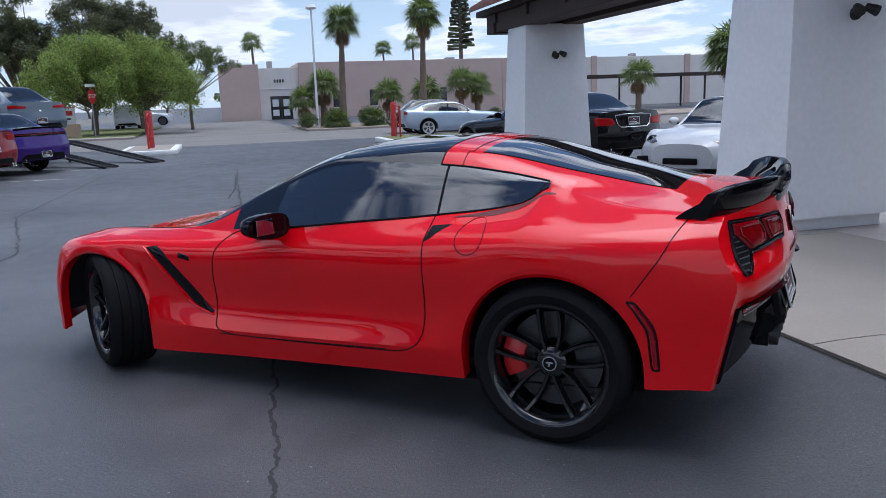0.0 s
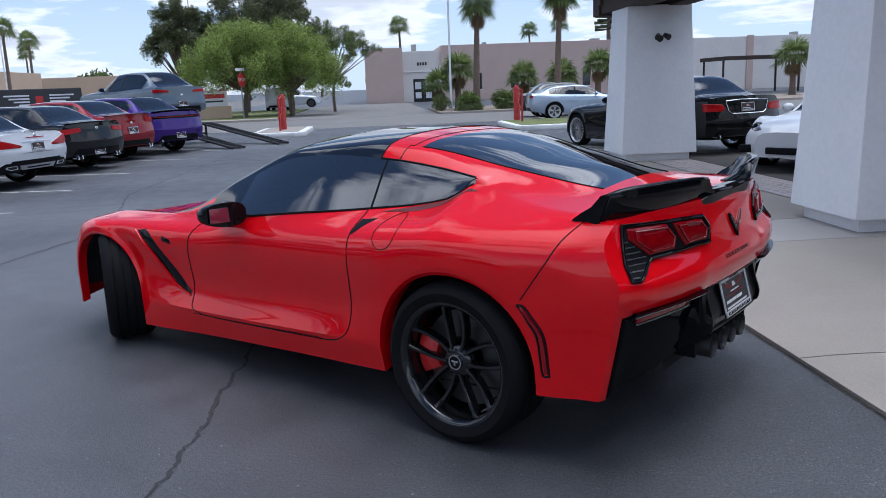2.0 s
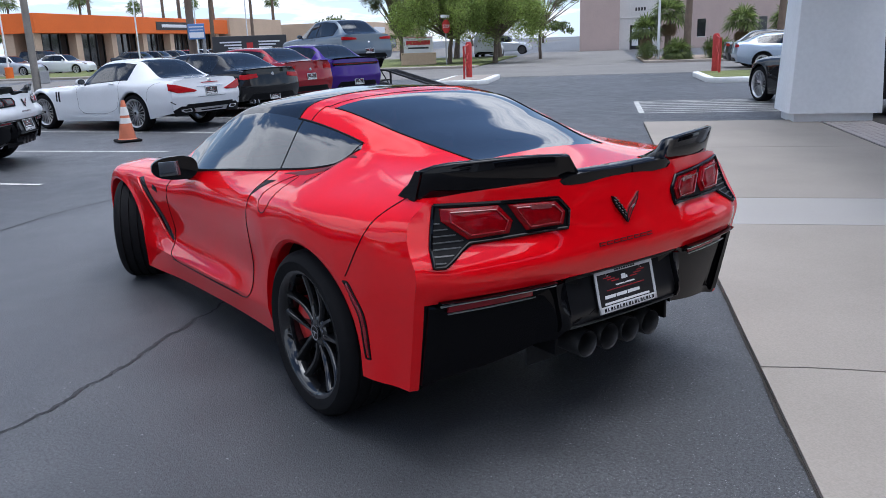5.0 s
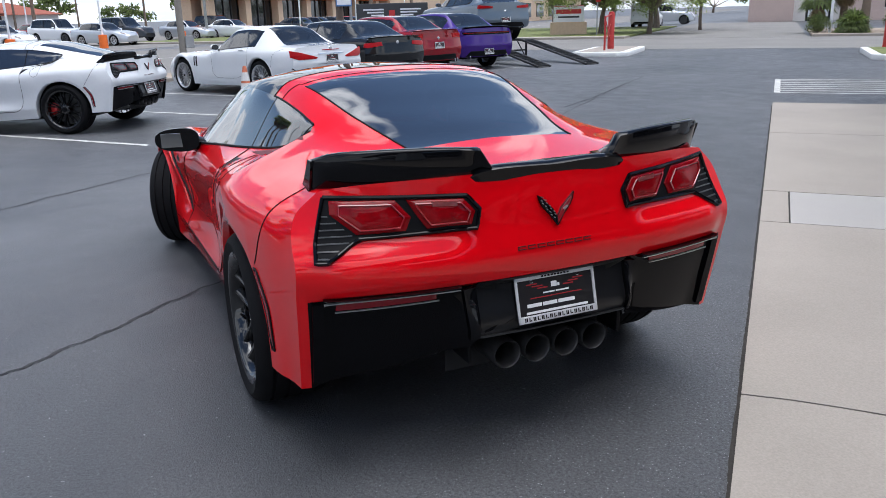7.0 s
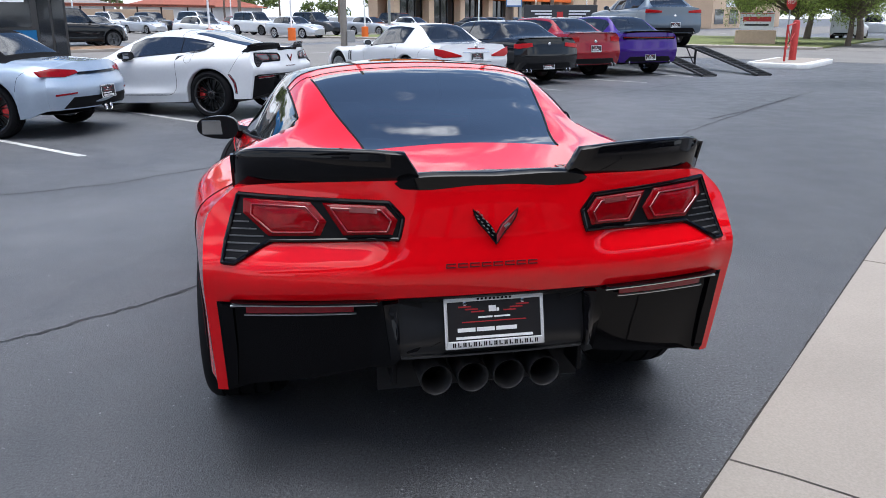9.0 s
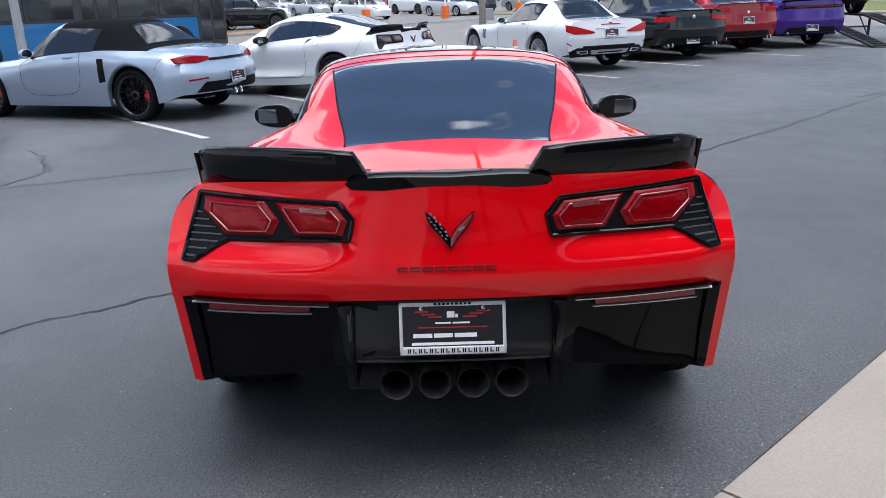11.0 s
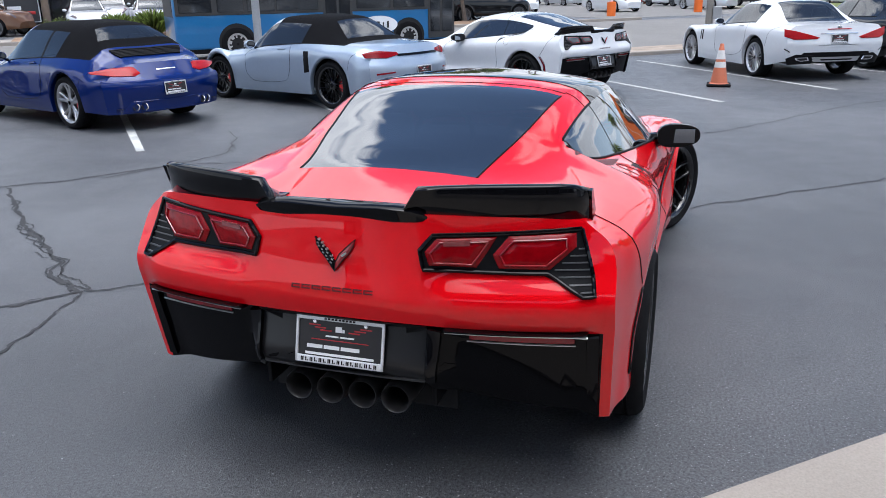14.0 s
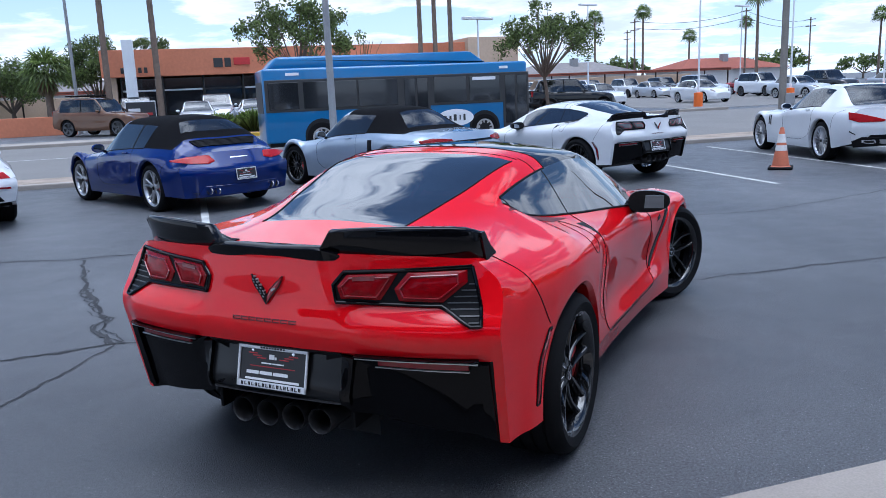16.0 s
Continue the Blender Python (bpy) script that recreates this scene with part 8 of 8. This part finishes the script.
def utility_cross(x, y, h, label):
    it = thing("utility_pole", label, "pole", pose(x, y, 0, 0, 0, 40))
    part("shaft", tube([(0, 0, 0), (0, 0, h)], [0.16, 0.10], 10), WOODPOLE, it)
    for z in (h - 0.4, h - 1.5):
        part("crossarm", box(-1.2, -0.06, z - 0.06, 1.2, 0.06, z + 0.06), WOODPOLE, it)
    return it


for x, y, h in ((95, -30, 9), (112, 22, 10), (120, 8, 11), (135, 28, 10), (150, 0, 11)):
    utility_cross(x, y, h, "weathered timber utility pole with crossarms")


def power_line(p, q, label):
    it = thing("power_line", label, "cable")
    for k in range(2):
        pts = [Vector(p) + (Vector(q) - Vector(p)) * f + Vector((0, 0, -0.8 * 4 * f * (1 - f) - 0.9 * k)) for f in np.linspace(0, 1, 12)]
        part("cable", tube(pts, 0.03, 5), BLACK_TRIM, it)


power_line((112, 22, 9.7), (120, 8, 10.6), "thin black power cables")
power_line((120, 8, 10.6), (150, 0, 10.6), "thin black power cables")


def text_mesh(name, text, size, mat, parent, m, label=""):
    cu = bpy.data.curves.new(name, "FONT")
    cu.body, cu.size, cu.align_x, cu.align_y, cu.extrude = text, size, "CENTER", "CENTER", 0.003
    ob = new(name + "_source", cu)
    me = bpy.data.meshes.new_from_object(ob.evaluated_get(bpy.context.evaluated_depsgraph_get()))
    bpy.data.objects.remove(ob)
    me.materials.append(mat)
    o = new(name, me)
    o.parent, o.matrix_basis = parent, m
    if label:
        o["label"] = label
    return o


def stop_sign(x, y, deg):
    it = thing("stop_sign", "red octagonal stop sign on a thin post", "road sign", pose(x, y, 0, 0, 0, deg))
    part("post", tube([(0, 0, 0), (0, 0, 2.75)], 0.035, 8), GALV, it)
    own = bmesh.new()
    bmesh.ops.create_circle(own, cap_ends=True, segments=8, radius=0.40)
    bmesh.ops.rotate(own, verts=own.verts, matrix=Matrix.Rotation(math.pi / 8, 3, "Z"))
    geo = bmesh.ops.extrude_face_region(own, geom=own.faces[:])
    bmesh.ops.translate(own, vec=(0, 0, 0.01), verts=[g for g in geo["geom"] if isinstance(g, bmesh.types.BMVert)])
    pl = part("sign_plate", finish(own, False), SIGN_RED, it, "red octagon", pose(-0.045, 0, 2.22, 90, 0, -90))
    text_mesh("sign_text", "STOP", 0.27, SIGN_WHITE, pl, pose(0, 0, 0.016), "white letters")
    part("street_blade", box(-0.02, -0.45, 2.70, 0.0, 0.45, 2.86, 0.005), SIGN_WHITE, it, "pale street name blade")
    return it


stop_sign(34.9, -25.3, math.degrees(math.atan2(-25.3, 37)) + 52)


def board_sign(x, y, deg, w, z0, z1, label, mat, bars, posts=None, base=None):
    it = thing("sign_board", label, "sign", pose(x, y, 0, 0, 0, deg))
    part("board", finish(box(-0.09, -w / 2, z0, 0.09, w / 2, z1, 0.02), False), mat, it)
    for y0, y1, a, b, mt in bars:
        part("print_bar", box(-0.105, y0, a, -0.09, y1, b), mt, it)
    for py in posts or ():
        part("post", tube([(0, py, 0), (0, py, z0 + 0.05)], 0.06, 8), GALV, it)
    if base:
        part("base", finish(box(-0.3, -base / 2, 0, 0.3, base / 2, z0 + 0.01, 0.03), False), TAN, it)
    return it


wing_bars = []
for s in (-1, 1):
    for k in range(4):
        y0, y1 = 0.30, 1.05 - 0.14 * k
        wing_bars.append((min(s * y0, s * y1), max(s * y0, s * y1), 1.62 - 0.10 * k, 1.67 - 0.10 * k, SIGN_WHITE))
wing_bars += [(-0.10, 0.12, 1.35, 1.62, SIGN_RED)] + [(-1.0 + 0.19 * k, -0.88 + 0.19 * k, 1.03, 1.17, SIGN_RED) for k in range(11)]
board_sign(25.1, -9.4, -22, 2.6, 0.55, 1.86, "charcoal dealer sign board with pale wing-shaped bars", SIGN_DARK, wing_bars, None, 2.4)
board_sign(37.6, -25.2, -34, 1.75, 0.78, 1.72, "white monument sign with red bars of print", SIGN_WHITE, [(-0.72, 0.72, 1.25, 1.5, SIGN_RED), (-0.62, 0.62, 1.02, 1.12, SIGN_DARK), (-0.85, 0.85, 1.66, 1.70, SIGN_RED)], None, 2.1)
bs = board_sign(28.3, -8.6, -18, 0.62, 1.82, 2.40, "blue and white notice on a tall pole", SIGN_BLUE, [(-0.27, 0.27, 2.26, 2.30, SIGN_WHITE), (-0.27, 0.27, 1.88, 2.08, SIGN_WHITE), (-0.24, 0.24, 2.15, 2.18, SIGN_WHITE)], (-0.25,))
pole(28.6, -8.5, 9.0, 0.16, "tall dark utility pole by the notice", WOODPOLE, name="utility_pole")


def cell_tower(x, y):
    it = thing("cell_tower", "distant phone mast disguised as a pine", "mast", pose(x, y, 0))
    part("shaft", tube([(0, 0, 0), (0, 0, 17)], [0.35, 0.2], 10), WOODPOLE, it)
    rng = random.Random(4)
    bm = bmesh.new()
    for k in range(90):
        z = 8 + 8.5 * k / 90
        a = 2.4 * k
        l = 1.7 * (1.15 - 0.7 * (z - 8) / 9)
        tube([(0, 0, z), (l * math.cos(a), l * math.sin(a), z + 0.2 * rng.random())], [0.10, 0.22], 5, bm)
    part("mast_foliage", bm, LEAF_PINE, it)
    for k in range(6):
        a = k * math.pi / 3
        part("antenna", box(-0.15, -0.1, 13.2, 0.15, 0.1, 15.2, 0.02), FRAME_DARK, it, "", pose(0.9 * math.cos(a), 0.9 * math.sin(a), 0, 0, 0, math.degrees(a)))


cell_tower(47, -95)


# ---- traffic cone, display ramp, pipe ----
CONE = material("faded orange cone plastic", (0.52, 0.145, 0.07), 0.6, var=0.22, scale=6, bump=0.1)
CONE_BAND = material("white reflective band", (0.68, 0.66, 0.63), 0.5, var=0.15, scale=8)


def traffic_cone(x, y):
    it = thing("traffic_cone", "scuffed orange traffic cone with white bands", "cone", pose(x, y, 0))
    part("cone_body", finish(lathe([(0.155, 0.045), (0.135, 0.06), (0.032, 0.665), (0.024, 0.68), (0.0, 0.68)], 28, "Z")), CONE, it)
    r = lambda z: 0.135 - 0.1035 * (z - 0.06) / 0.605 + 0.0025
    for z0, z1 in ((0.305, 0.395), (0.435, 0.575)):
        part("band", finish(lathe([(r(z0), z0), (r(z1), z1)], 28, "Z")), CONE_BAND, it, "white reflective band")
    part("base", finish(box(-0.19, -0.19, 0.0, 0.19, 0.19, 0.045, 0.02), False), RUBBER, it, "dark rubber base")
    return it


traffic_cone(11.02, -1.25)
RAMP = material("dark ramp steel", (0.045, 0.045, 0.047), 0.6, metal=0.5, var=0.25, scale=5, bump=0.2)


def display_ramp(x, y, deg):
    it = thing("display_ramp", "dark steel car display ramp with rung treads", "ramp", pose(x, y, 0, 0, 0, deg))
    for s in (-1, 1):
        yy = s * 0.78
        for e in (-0.19, 0.19):
            part("ramp_rail", tube([(-4.2, yy + e, 0.03), (-0.75, yy + e, 0.60), (3.6, yy + e, 0.60), (4.0, yy + e, 0.55)], 0.03, 6), RAMP, it)
        own = bmesh.new()
        for a, b in (((-4.2, 0.012), (-0.75, 0.582)),):
            q = [own.verts.new((x, yy + e, z - d)) for x, z in (a, b) for e in (-0.19, 0.19) for d in (0, 0.02)]
            for f in ((0, 2, 6, 4), (1, 5, 7, 3), (0, 4, 5, 1), (2, 3, 7, 6), (0, 1, 3, 2), (4, 6, 7, 5)):
                own.faces.new([q[k] for k in f])
        part("runner", finish(own, False), RAMP, it, "dark sloping runner plate")
        for k in range(18):
            f = k / 17
            part("rung", box(-0.03, -0.19, -0.015, 0.03, 0.19, 0.015), RAMP, it, "", pose(-4.1 + 3.3 * f, yy, 0.05 + 0.545 * f))
        part("deck", box(-0.75, yy - 0.19, 0.585, 3.9, yy + 0.19, 0.612, 0.004), RAMP, it)
        for px in (-0.7, 1.3, 3.3):
            part("leg", tube([(px, yy, 0.0), (px, yy, 0.59)], 0.035, 8), RAMP, it)
            part("brace", tube([(px, yy, 0.05), (px + 0.55, yy, 0.57)], 0.02, 6), RAMP, it)
    for px in (-0.7, 1.3, 3.3):
        part("cross_tie", tube([(px, -0.78, 0.3), (px, 0.78, 0.3)], 0.025, 6), RAMP, it)
    return it


display_ramp(19.8, -10.75, 1)
pipe = thing("water_pipe", "small rusty backflow pipe on the gravel strip", "pipe", pose(15.0, 2.3, 0.04, 0, 0, -47))
part("pipe_loop", finish(tube([(-0.3, 0, 0), (-0.3, 0, 0.30), (-0.22, 0, 0.36), (0.22, 0, 0.36), (0.3, 0, 0.30), (0.3, 0, 0)], 0.028, 10)), STEEL, pipe)
part("valve", finish(box(-0.09, -0.06, 0.30, 0.09, 0.06, 0.43, 0.02)), STEEL, pipe)


# ---- bus ----
BUS_BLUE = material("blue bus paint", (0.004, 0.130, 0.33), 0.3, coat=0.6, var=0.05, scale=1.0)


def bus(m):
    it = thing("bus", "blue city bus with dark windows and a roof housing", "bus", m)
    L, W2 = 8.6, 1.2
    part("body", finish(box(-L / 2, -W2, 0.34, L / 2, W2, 2.58, 0.09, 3), angle=40), BUS_BLUE, it)
    own = bmesh.new()
    prof = [(-L / 2 + 0.15, 2.55), (-L / 2 + 0.5, 2.92), (L / 2 - 1.9, 2.95), (L / 2 - 1.4, 2.60), (L / 2 - 1.4, 2.55)]
    a = [own.verts.new((x, -1.0, z)) for x, z in prof]
    b = [own.verts.new((x, 1.0, z)) for x, z in prof]
    own.faces.new(a); own.faces.new(b[::-1])
    for k in range(len(a)):
        own.faces.new((a[k], a[(k + 1) % len(a)], b[(k + 1) % len(a)], b[k]))
    bmesh.ops.recalc_face_normals(own, faces=own.faces)
    bmesh.ops.bevel(own, geom=own.edges[:], offset=0.08, segments=2, profile=0.5, affect="EDGES")
    part("roof_housing", finish(own, angle=40), BUS_BLUE, it, "blue roof tank housing")
    for s in (-1, 1):
        band = box(-L / 2 + 0.05, -0.02, 1.28, L / 2 - 0.12, 0.02, 2.24, 0.02)
        part("window_band", band, FRAME_DARK, it, "dark window band", pose(0, s * (W2 + 0.002), 0))
        for x0, x1 in ((-4.15, -3.25), (-3.10, -2.35), (-2.25, -1.45), (-1.4, -0.15), (1.05, 2.15), (2.25, 3.30)):
            part("window", finish(box(x0, -0.012, 1.36, x1, 0.012, 2.16, 0.01), False), DARK_GLASS, it, "dark tinted bus window", pose(0, s * (W2 + 0.026), 0))
        for x0 in (0.0, 3.42):
            dr = part("door", box(x0, -0.02, 0.40, x0 + 0.92, 0.02, 2.24, 0.02), FRAME_DARK, it, "dark folding bus door", pose(0, s * (W2 + 0.006), 0))
            for k in (0, 1):
                part("door_pane", box(x0 + 0.07 + 0.42 * k, -0.01, 0.6, x0 + 0.42 + 0.42 * k, 0.01, 2.14, 0.01), DARK_GLASS, dr, "", pose(0, s * 0.024, 0))
        own = bmesh.new()
        bmesh.ops.create_circle(own, cap_ends=True, segments=40, radius=1.0)
        bmesh.ops.scale(own, vec=(0.62, 0.27, 1), verts=own.verts)
        ov = part("oval_sign", own, SIGN_WHITE, it, "white oval sign with dark bars", pose(1.75, s * (W2 + 0.012), 0.86, 90, 0, 0 if s < 0 else 180))
        for k, (x, w3, h3) in enumerate(((-0.36, 0.10, 0.12), (-0.18, 0.07, 0.12), (-0.02, 0.10, 0.2), (0.15, 0.04, 0.16), (0.30, 0.07, 0.2))):
            part("sign_bar", box(x - w3 / 2, -h3 / 2, 0.002, x + w3 / 2, h3 / 2, 0.008), FRAME_DARK, ov)
        part("route_bar", box(2.35, -0.01, 2.02, 3.15, 0.01, 2.12), SIGN_WHITE, it, "pale route bar", pose(0, s * (W2 + 0.04), 0))
        part("number_bar", box(-3.6, -0.01, 2.36, -3.2, 0.01, 2.44), SIGN_WHITE, it, "", pose(0, s * (W2 + 0.01), 0))
        part("number_bar", box(3.3, -0.01, 2.36, 3.6, 0.01, 2.44), SIGN_WHITE, it, "", pose(0, s * (W2 + 0.01), 0))
        for x in (-2.6, 2.75):
            well = bmesh.new()
            bmesh.ops.create_circle(well, cap_ends=True, segments=32, radius=0.53)
            part("wheel_housing", well, WELL, it, "", pose(x, s * (W2 + 0.004), 0.52, 90, 0, 0 if s < 0 else 180))
            wheel_parts(it, pose(x, s * (W2 - 0.10), 0.475, 0, 0, 0 if s > 0 else 180), 0.475, 0.30, 0.27, ALLOY_SILVER, "ten", None, 0, far=True)
    part("windscreen", finish(box(L / 2 - 0.03, -1.05, 1.0, L / 2 + 0.015, 1.05, 2.3, 0.02), False), DARK_GLASS, it, "dark windscreen")
    part("rear_panel", finish(box(-L / 2 - 0.015, -1.0, 1.25, -L / 2 + 0.03, 1.0, 2.2, 0.02), False), FRAME_DARK, it)
    part("skirt", box(-L / 2 + 0.1, -W2 + 0.03, 0.24, L / 2 - 0.1, W2 - 0.03, 0.36), BLACK_TRIM, it)
    return it


p = plan(4.8, 18.4)
bus(pose(p[0], p[1], 0.006, 0, 0, ROAD_DEG) @ Matrix.Diagonal((0.85, 0.85, 0.85, 1)))

# ---- cars across the road ----
LOT = "cars in the lot across the road"
NOSE = OUT_DEG + 180


def far_car(name, label, a, c, deg, colour, tall=False, group=LOT, z=0.012):
    p = plan(a, c)
    if tall:
        return road_car(name, label, heading(p[0], p[1], deg, z), colour, 2.8, 0.95, 0.9, 0.95, 1.78, 1.12, 1.08, 1.25, 2.15, 1.45, -0.35, -0.75, 0.68, 0.385, "five", ALLOY_DARK, "hard", [[(0.86, 1.2), (0.7, 1.2), (0.7, 0.95), (0.86, 0.95)]], plate_z=0.9, quarter=-0.45, pillar=(0.75,), light=True, front=True, sill=0.28, group=group, apron=0.42)
    return road_car(name, label, heading(p[0], p[1], deg, z), colour, 2.7, 0.98, 0.9, 0.91, 1.44, 0.96, 0.92, 1.02, 2.05, 1.3, 0.1, -0.6, 0.58, 0.33, "five", ALLOY_SILVER, "hard", [[(0.84, 0.95), (0.5, 0.95), (0.5, 0.85), (0.84, 0.85)]], plate_z=0.8, quarter=-0.15, pillar=(0.82,), light=True, front=True, group=group)


saloons = {k: far_car("saloon_car", lab, a, c, NOSE, k) for k, lab, a, c in (("white", "white saloon in a far row of cars", 26.3, 46.5), ("silver", "silver saloon in a far row of cars", 37.5, 40.5), ("dark", "charcoal saloon in a far row of cars", 54.0, 36.0), ("sky", "light blue saloon in a far row of cars", 29.5, 55.0), ("wine", "dark red saloon in a far row of cars", 46.0, 56.0))}
suvs = {k: far_car("suv_car", lab, a, c, NOSE, k, True) for k, lab, a, c in (("white", "white SUV in a far row of cars", 41.5, 49.0), ("silver", "silver off-road SUV in a far row of cars", 35.5, 48.0), ("dark", "charcoal SUV in a far row of cars", 45.0, 46.0), ("black", "black SUV in a far row of cars", 24.0, 60.0))}


def again(ob, a, c, deg=NOSE, z=0.012):
    p = plan(a, c)
    return copy_thing(ob, pose(p[0], p[1], z, 0, 0, deg))


for key, a, c in (("silver", 48.5, 43.0), ("white", 51.0, 40.5), ("dark", 56.8, 36.0), ("dark", 59.6, 36.0), ("wine", 62.4, 36.0), ("silver", 65.2, 36.0), ("white", 68.0, 36.0), ("sky", 33.0, 60.0), ("white", 31.0, 42.0), ("white", 21.5, 48.0), ("silver", 39.0, 60.0), ("wine", 26.0, 64.0), ("dark", 50.0, 60.0)):
    again(saloons[key], a, c)
for key, a, c in (("white", 29.0, 62.0), ("dark", 32.0, 66.0), ("silver", 36.0, 66.0), ("white", 40.0, 66.0), ("black", 44.0, 66.0), ("dark", 21.0, 62.0), ("black", 53.5, 44.0)):
    again(suvs[key], a, c)
for key, a, deg in (("white", -0.2, 0), ("white", 2.6, 0), ("wine", 5.2, 60), ("white", 7.4, 75), ("dark", 9.4, 80), ("white", 12.0, 85), ("white", 15.2, 85), ("white", 18.6, 95)):
    again(saloons[key], a, 39.2 if deg < 50 else 36.6, NOSE + (deg if deg else 0), 0.006)
for key, a in (("dark", -3.2), ("silver", 0.9), ("white", 4.0)):
    again(suvs[key], a, 43.0, NOSE, 0.006)
again(suvs["black"], 16.8, 34.0, NOSE + 80, 0.006)
off = far_car("offroad_suv", "worn brown off-road SUV with a roof rack by the road", -5.6, 38.5, NOSE + 55, "brown", True, "")
for k in range(4):
    part("roof_bar", tube([(0.1 + 0.4 * k, -0.6, 1.86), (0.1 + 0.4 * k, 0.6, 1.86)], 0.03, 6), BLACK_TRIM, off)
part("roof_rail", tube([(-0.2, 0.6, 1.88), (1.5, 0.6, 1.88)], 0.03, 6), BLACK_TRIM, off)
part("roof_rail", tube([(-0.2, -0.6, 1.88), (1.5, -0.6, 1.88)], 0.03, 6), BLACK_TRIM, off)
again(suvs["white"], -14.5, 46, NOSE + 90, 0.006)
# the van under the trees and cars down the side street
van = road_car("delivery_van", "white delivery van parked past the lawn", heading(46.9, -38.0, -48), "white", 2.9, 0.85, 0.85, 0.93, 1.85, 1.15, 1.02, 1.75, 2.45, 1.75, -0.55, -0.80, 0.72, 0.33, "five", ALLOY_DARK, "hard", (), plate_z=0.7, quarter=1.2, pillar=(), light=True, front=True, sill=0.22, plate=False)
again(suvs["silver"], 72.0, 9.5, OUT_DEG + 180, 0.01)
again(suvs["dark"], 70.0, 24.0, ROAD_DEG, 0.01)
again(suvs["black"], 68.0, 28.0, ROAD_DEG, 0.01)
again(saloons["silver"], 26.5, -22.0, OUT_DEG, 0.006)
again(suvs["silver"], 27.0, -28.0, OUT_DEG, 0.006)


# ---- brick pavers under the canopy ----
def paver_floor():
    floor = bpy.data.objects["canopy_floor"]
    meshes = []
    for k in range(3):
        bm = box(-0.098, -0.048, 0.0, 0.098, 0.048, 0.014 + 0.0015 * k, 0.003, 1)
        me = bpy.data.meshes.new("paver")
        bm.to_mesh(me)
        bm.free()
        me.materials.append(PAVER)
        meshes.append(me)
    rng = random.Random(8)
    n = 0
    bulk = bmesh.new()
    rows = []
    for i in range(0, 34):
        for j in range(0, 20):
            a = 3.95 + 0.204 * i + (0.102 if j % 2 else 0.0)
            c = -3.93 - 0.104 * j
            if n < 300 and j < 7:
                ob = new("paver", meshes[rng.randrange(3)])
                ob.parent = floor
                ob.matrix_basis = pose(*plan(a, c, 0.010), rng.uniform(-0.4, 0.4), rng.uniform(-0.4, 0.4), ROAD_DEG + rng.uniform(-0.6, 0.6))
                n += 1


paver_floor()
tagged(part("floor_slab", strip(-12, -6.05, 10.85, -12.95, -0.02, 0.020), PAVER), "smooth greyish paver floor under the canopy", "floor", kind="structure")
tagged(part("floor_edge", strip(-12, -3.86, 3.9, -6.05, -0.02, 0.018), PAVER), "smooth greyish paver floor under the canopy", "floor", kind="structure")
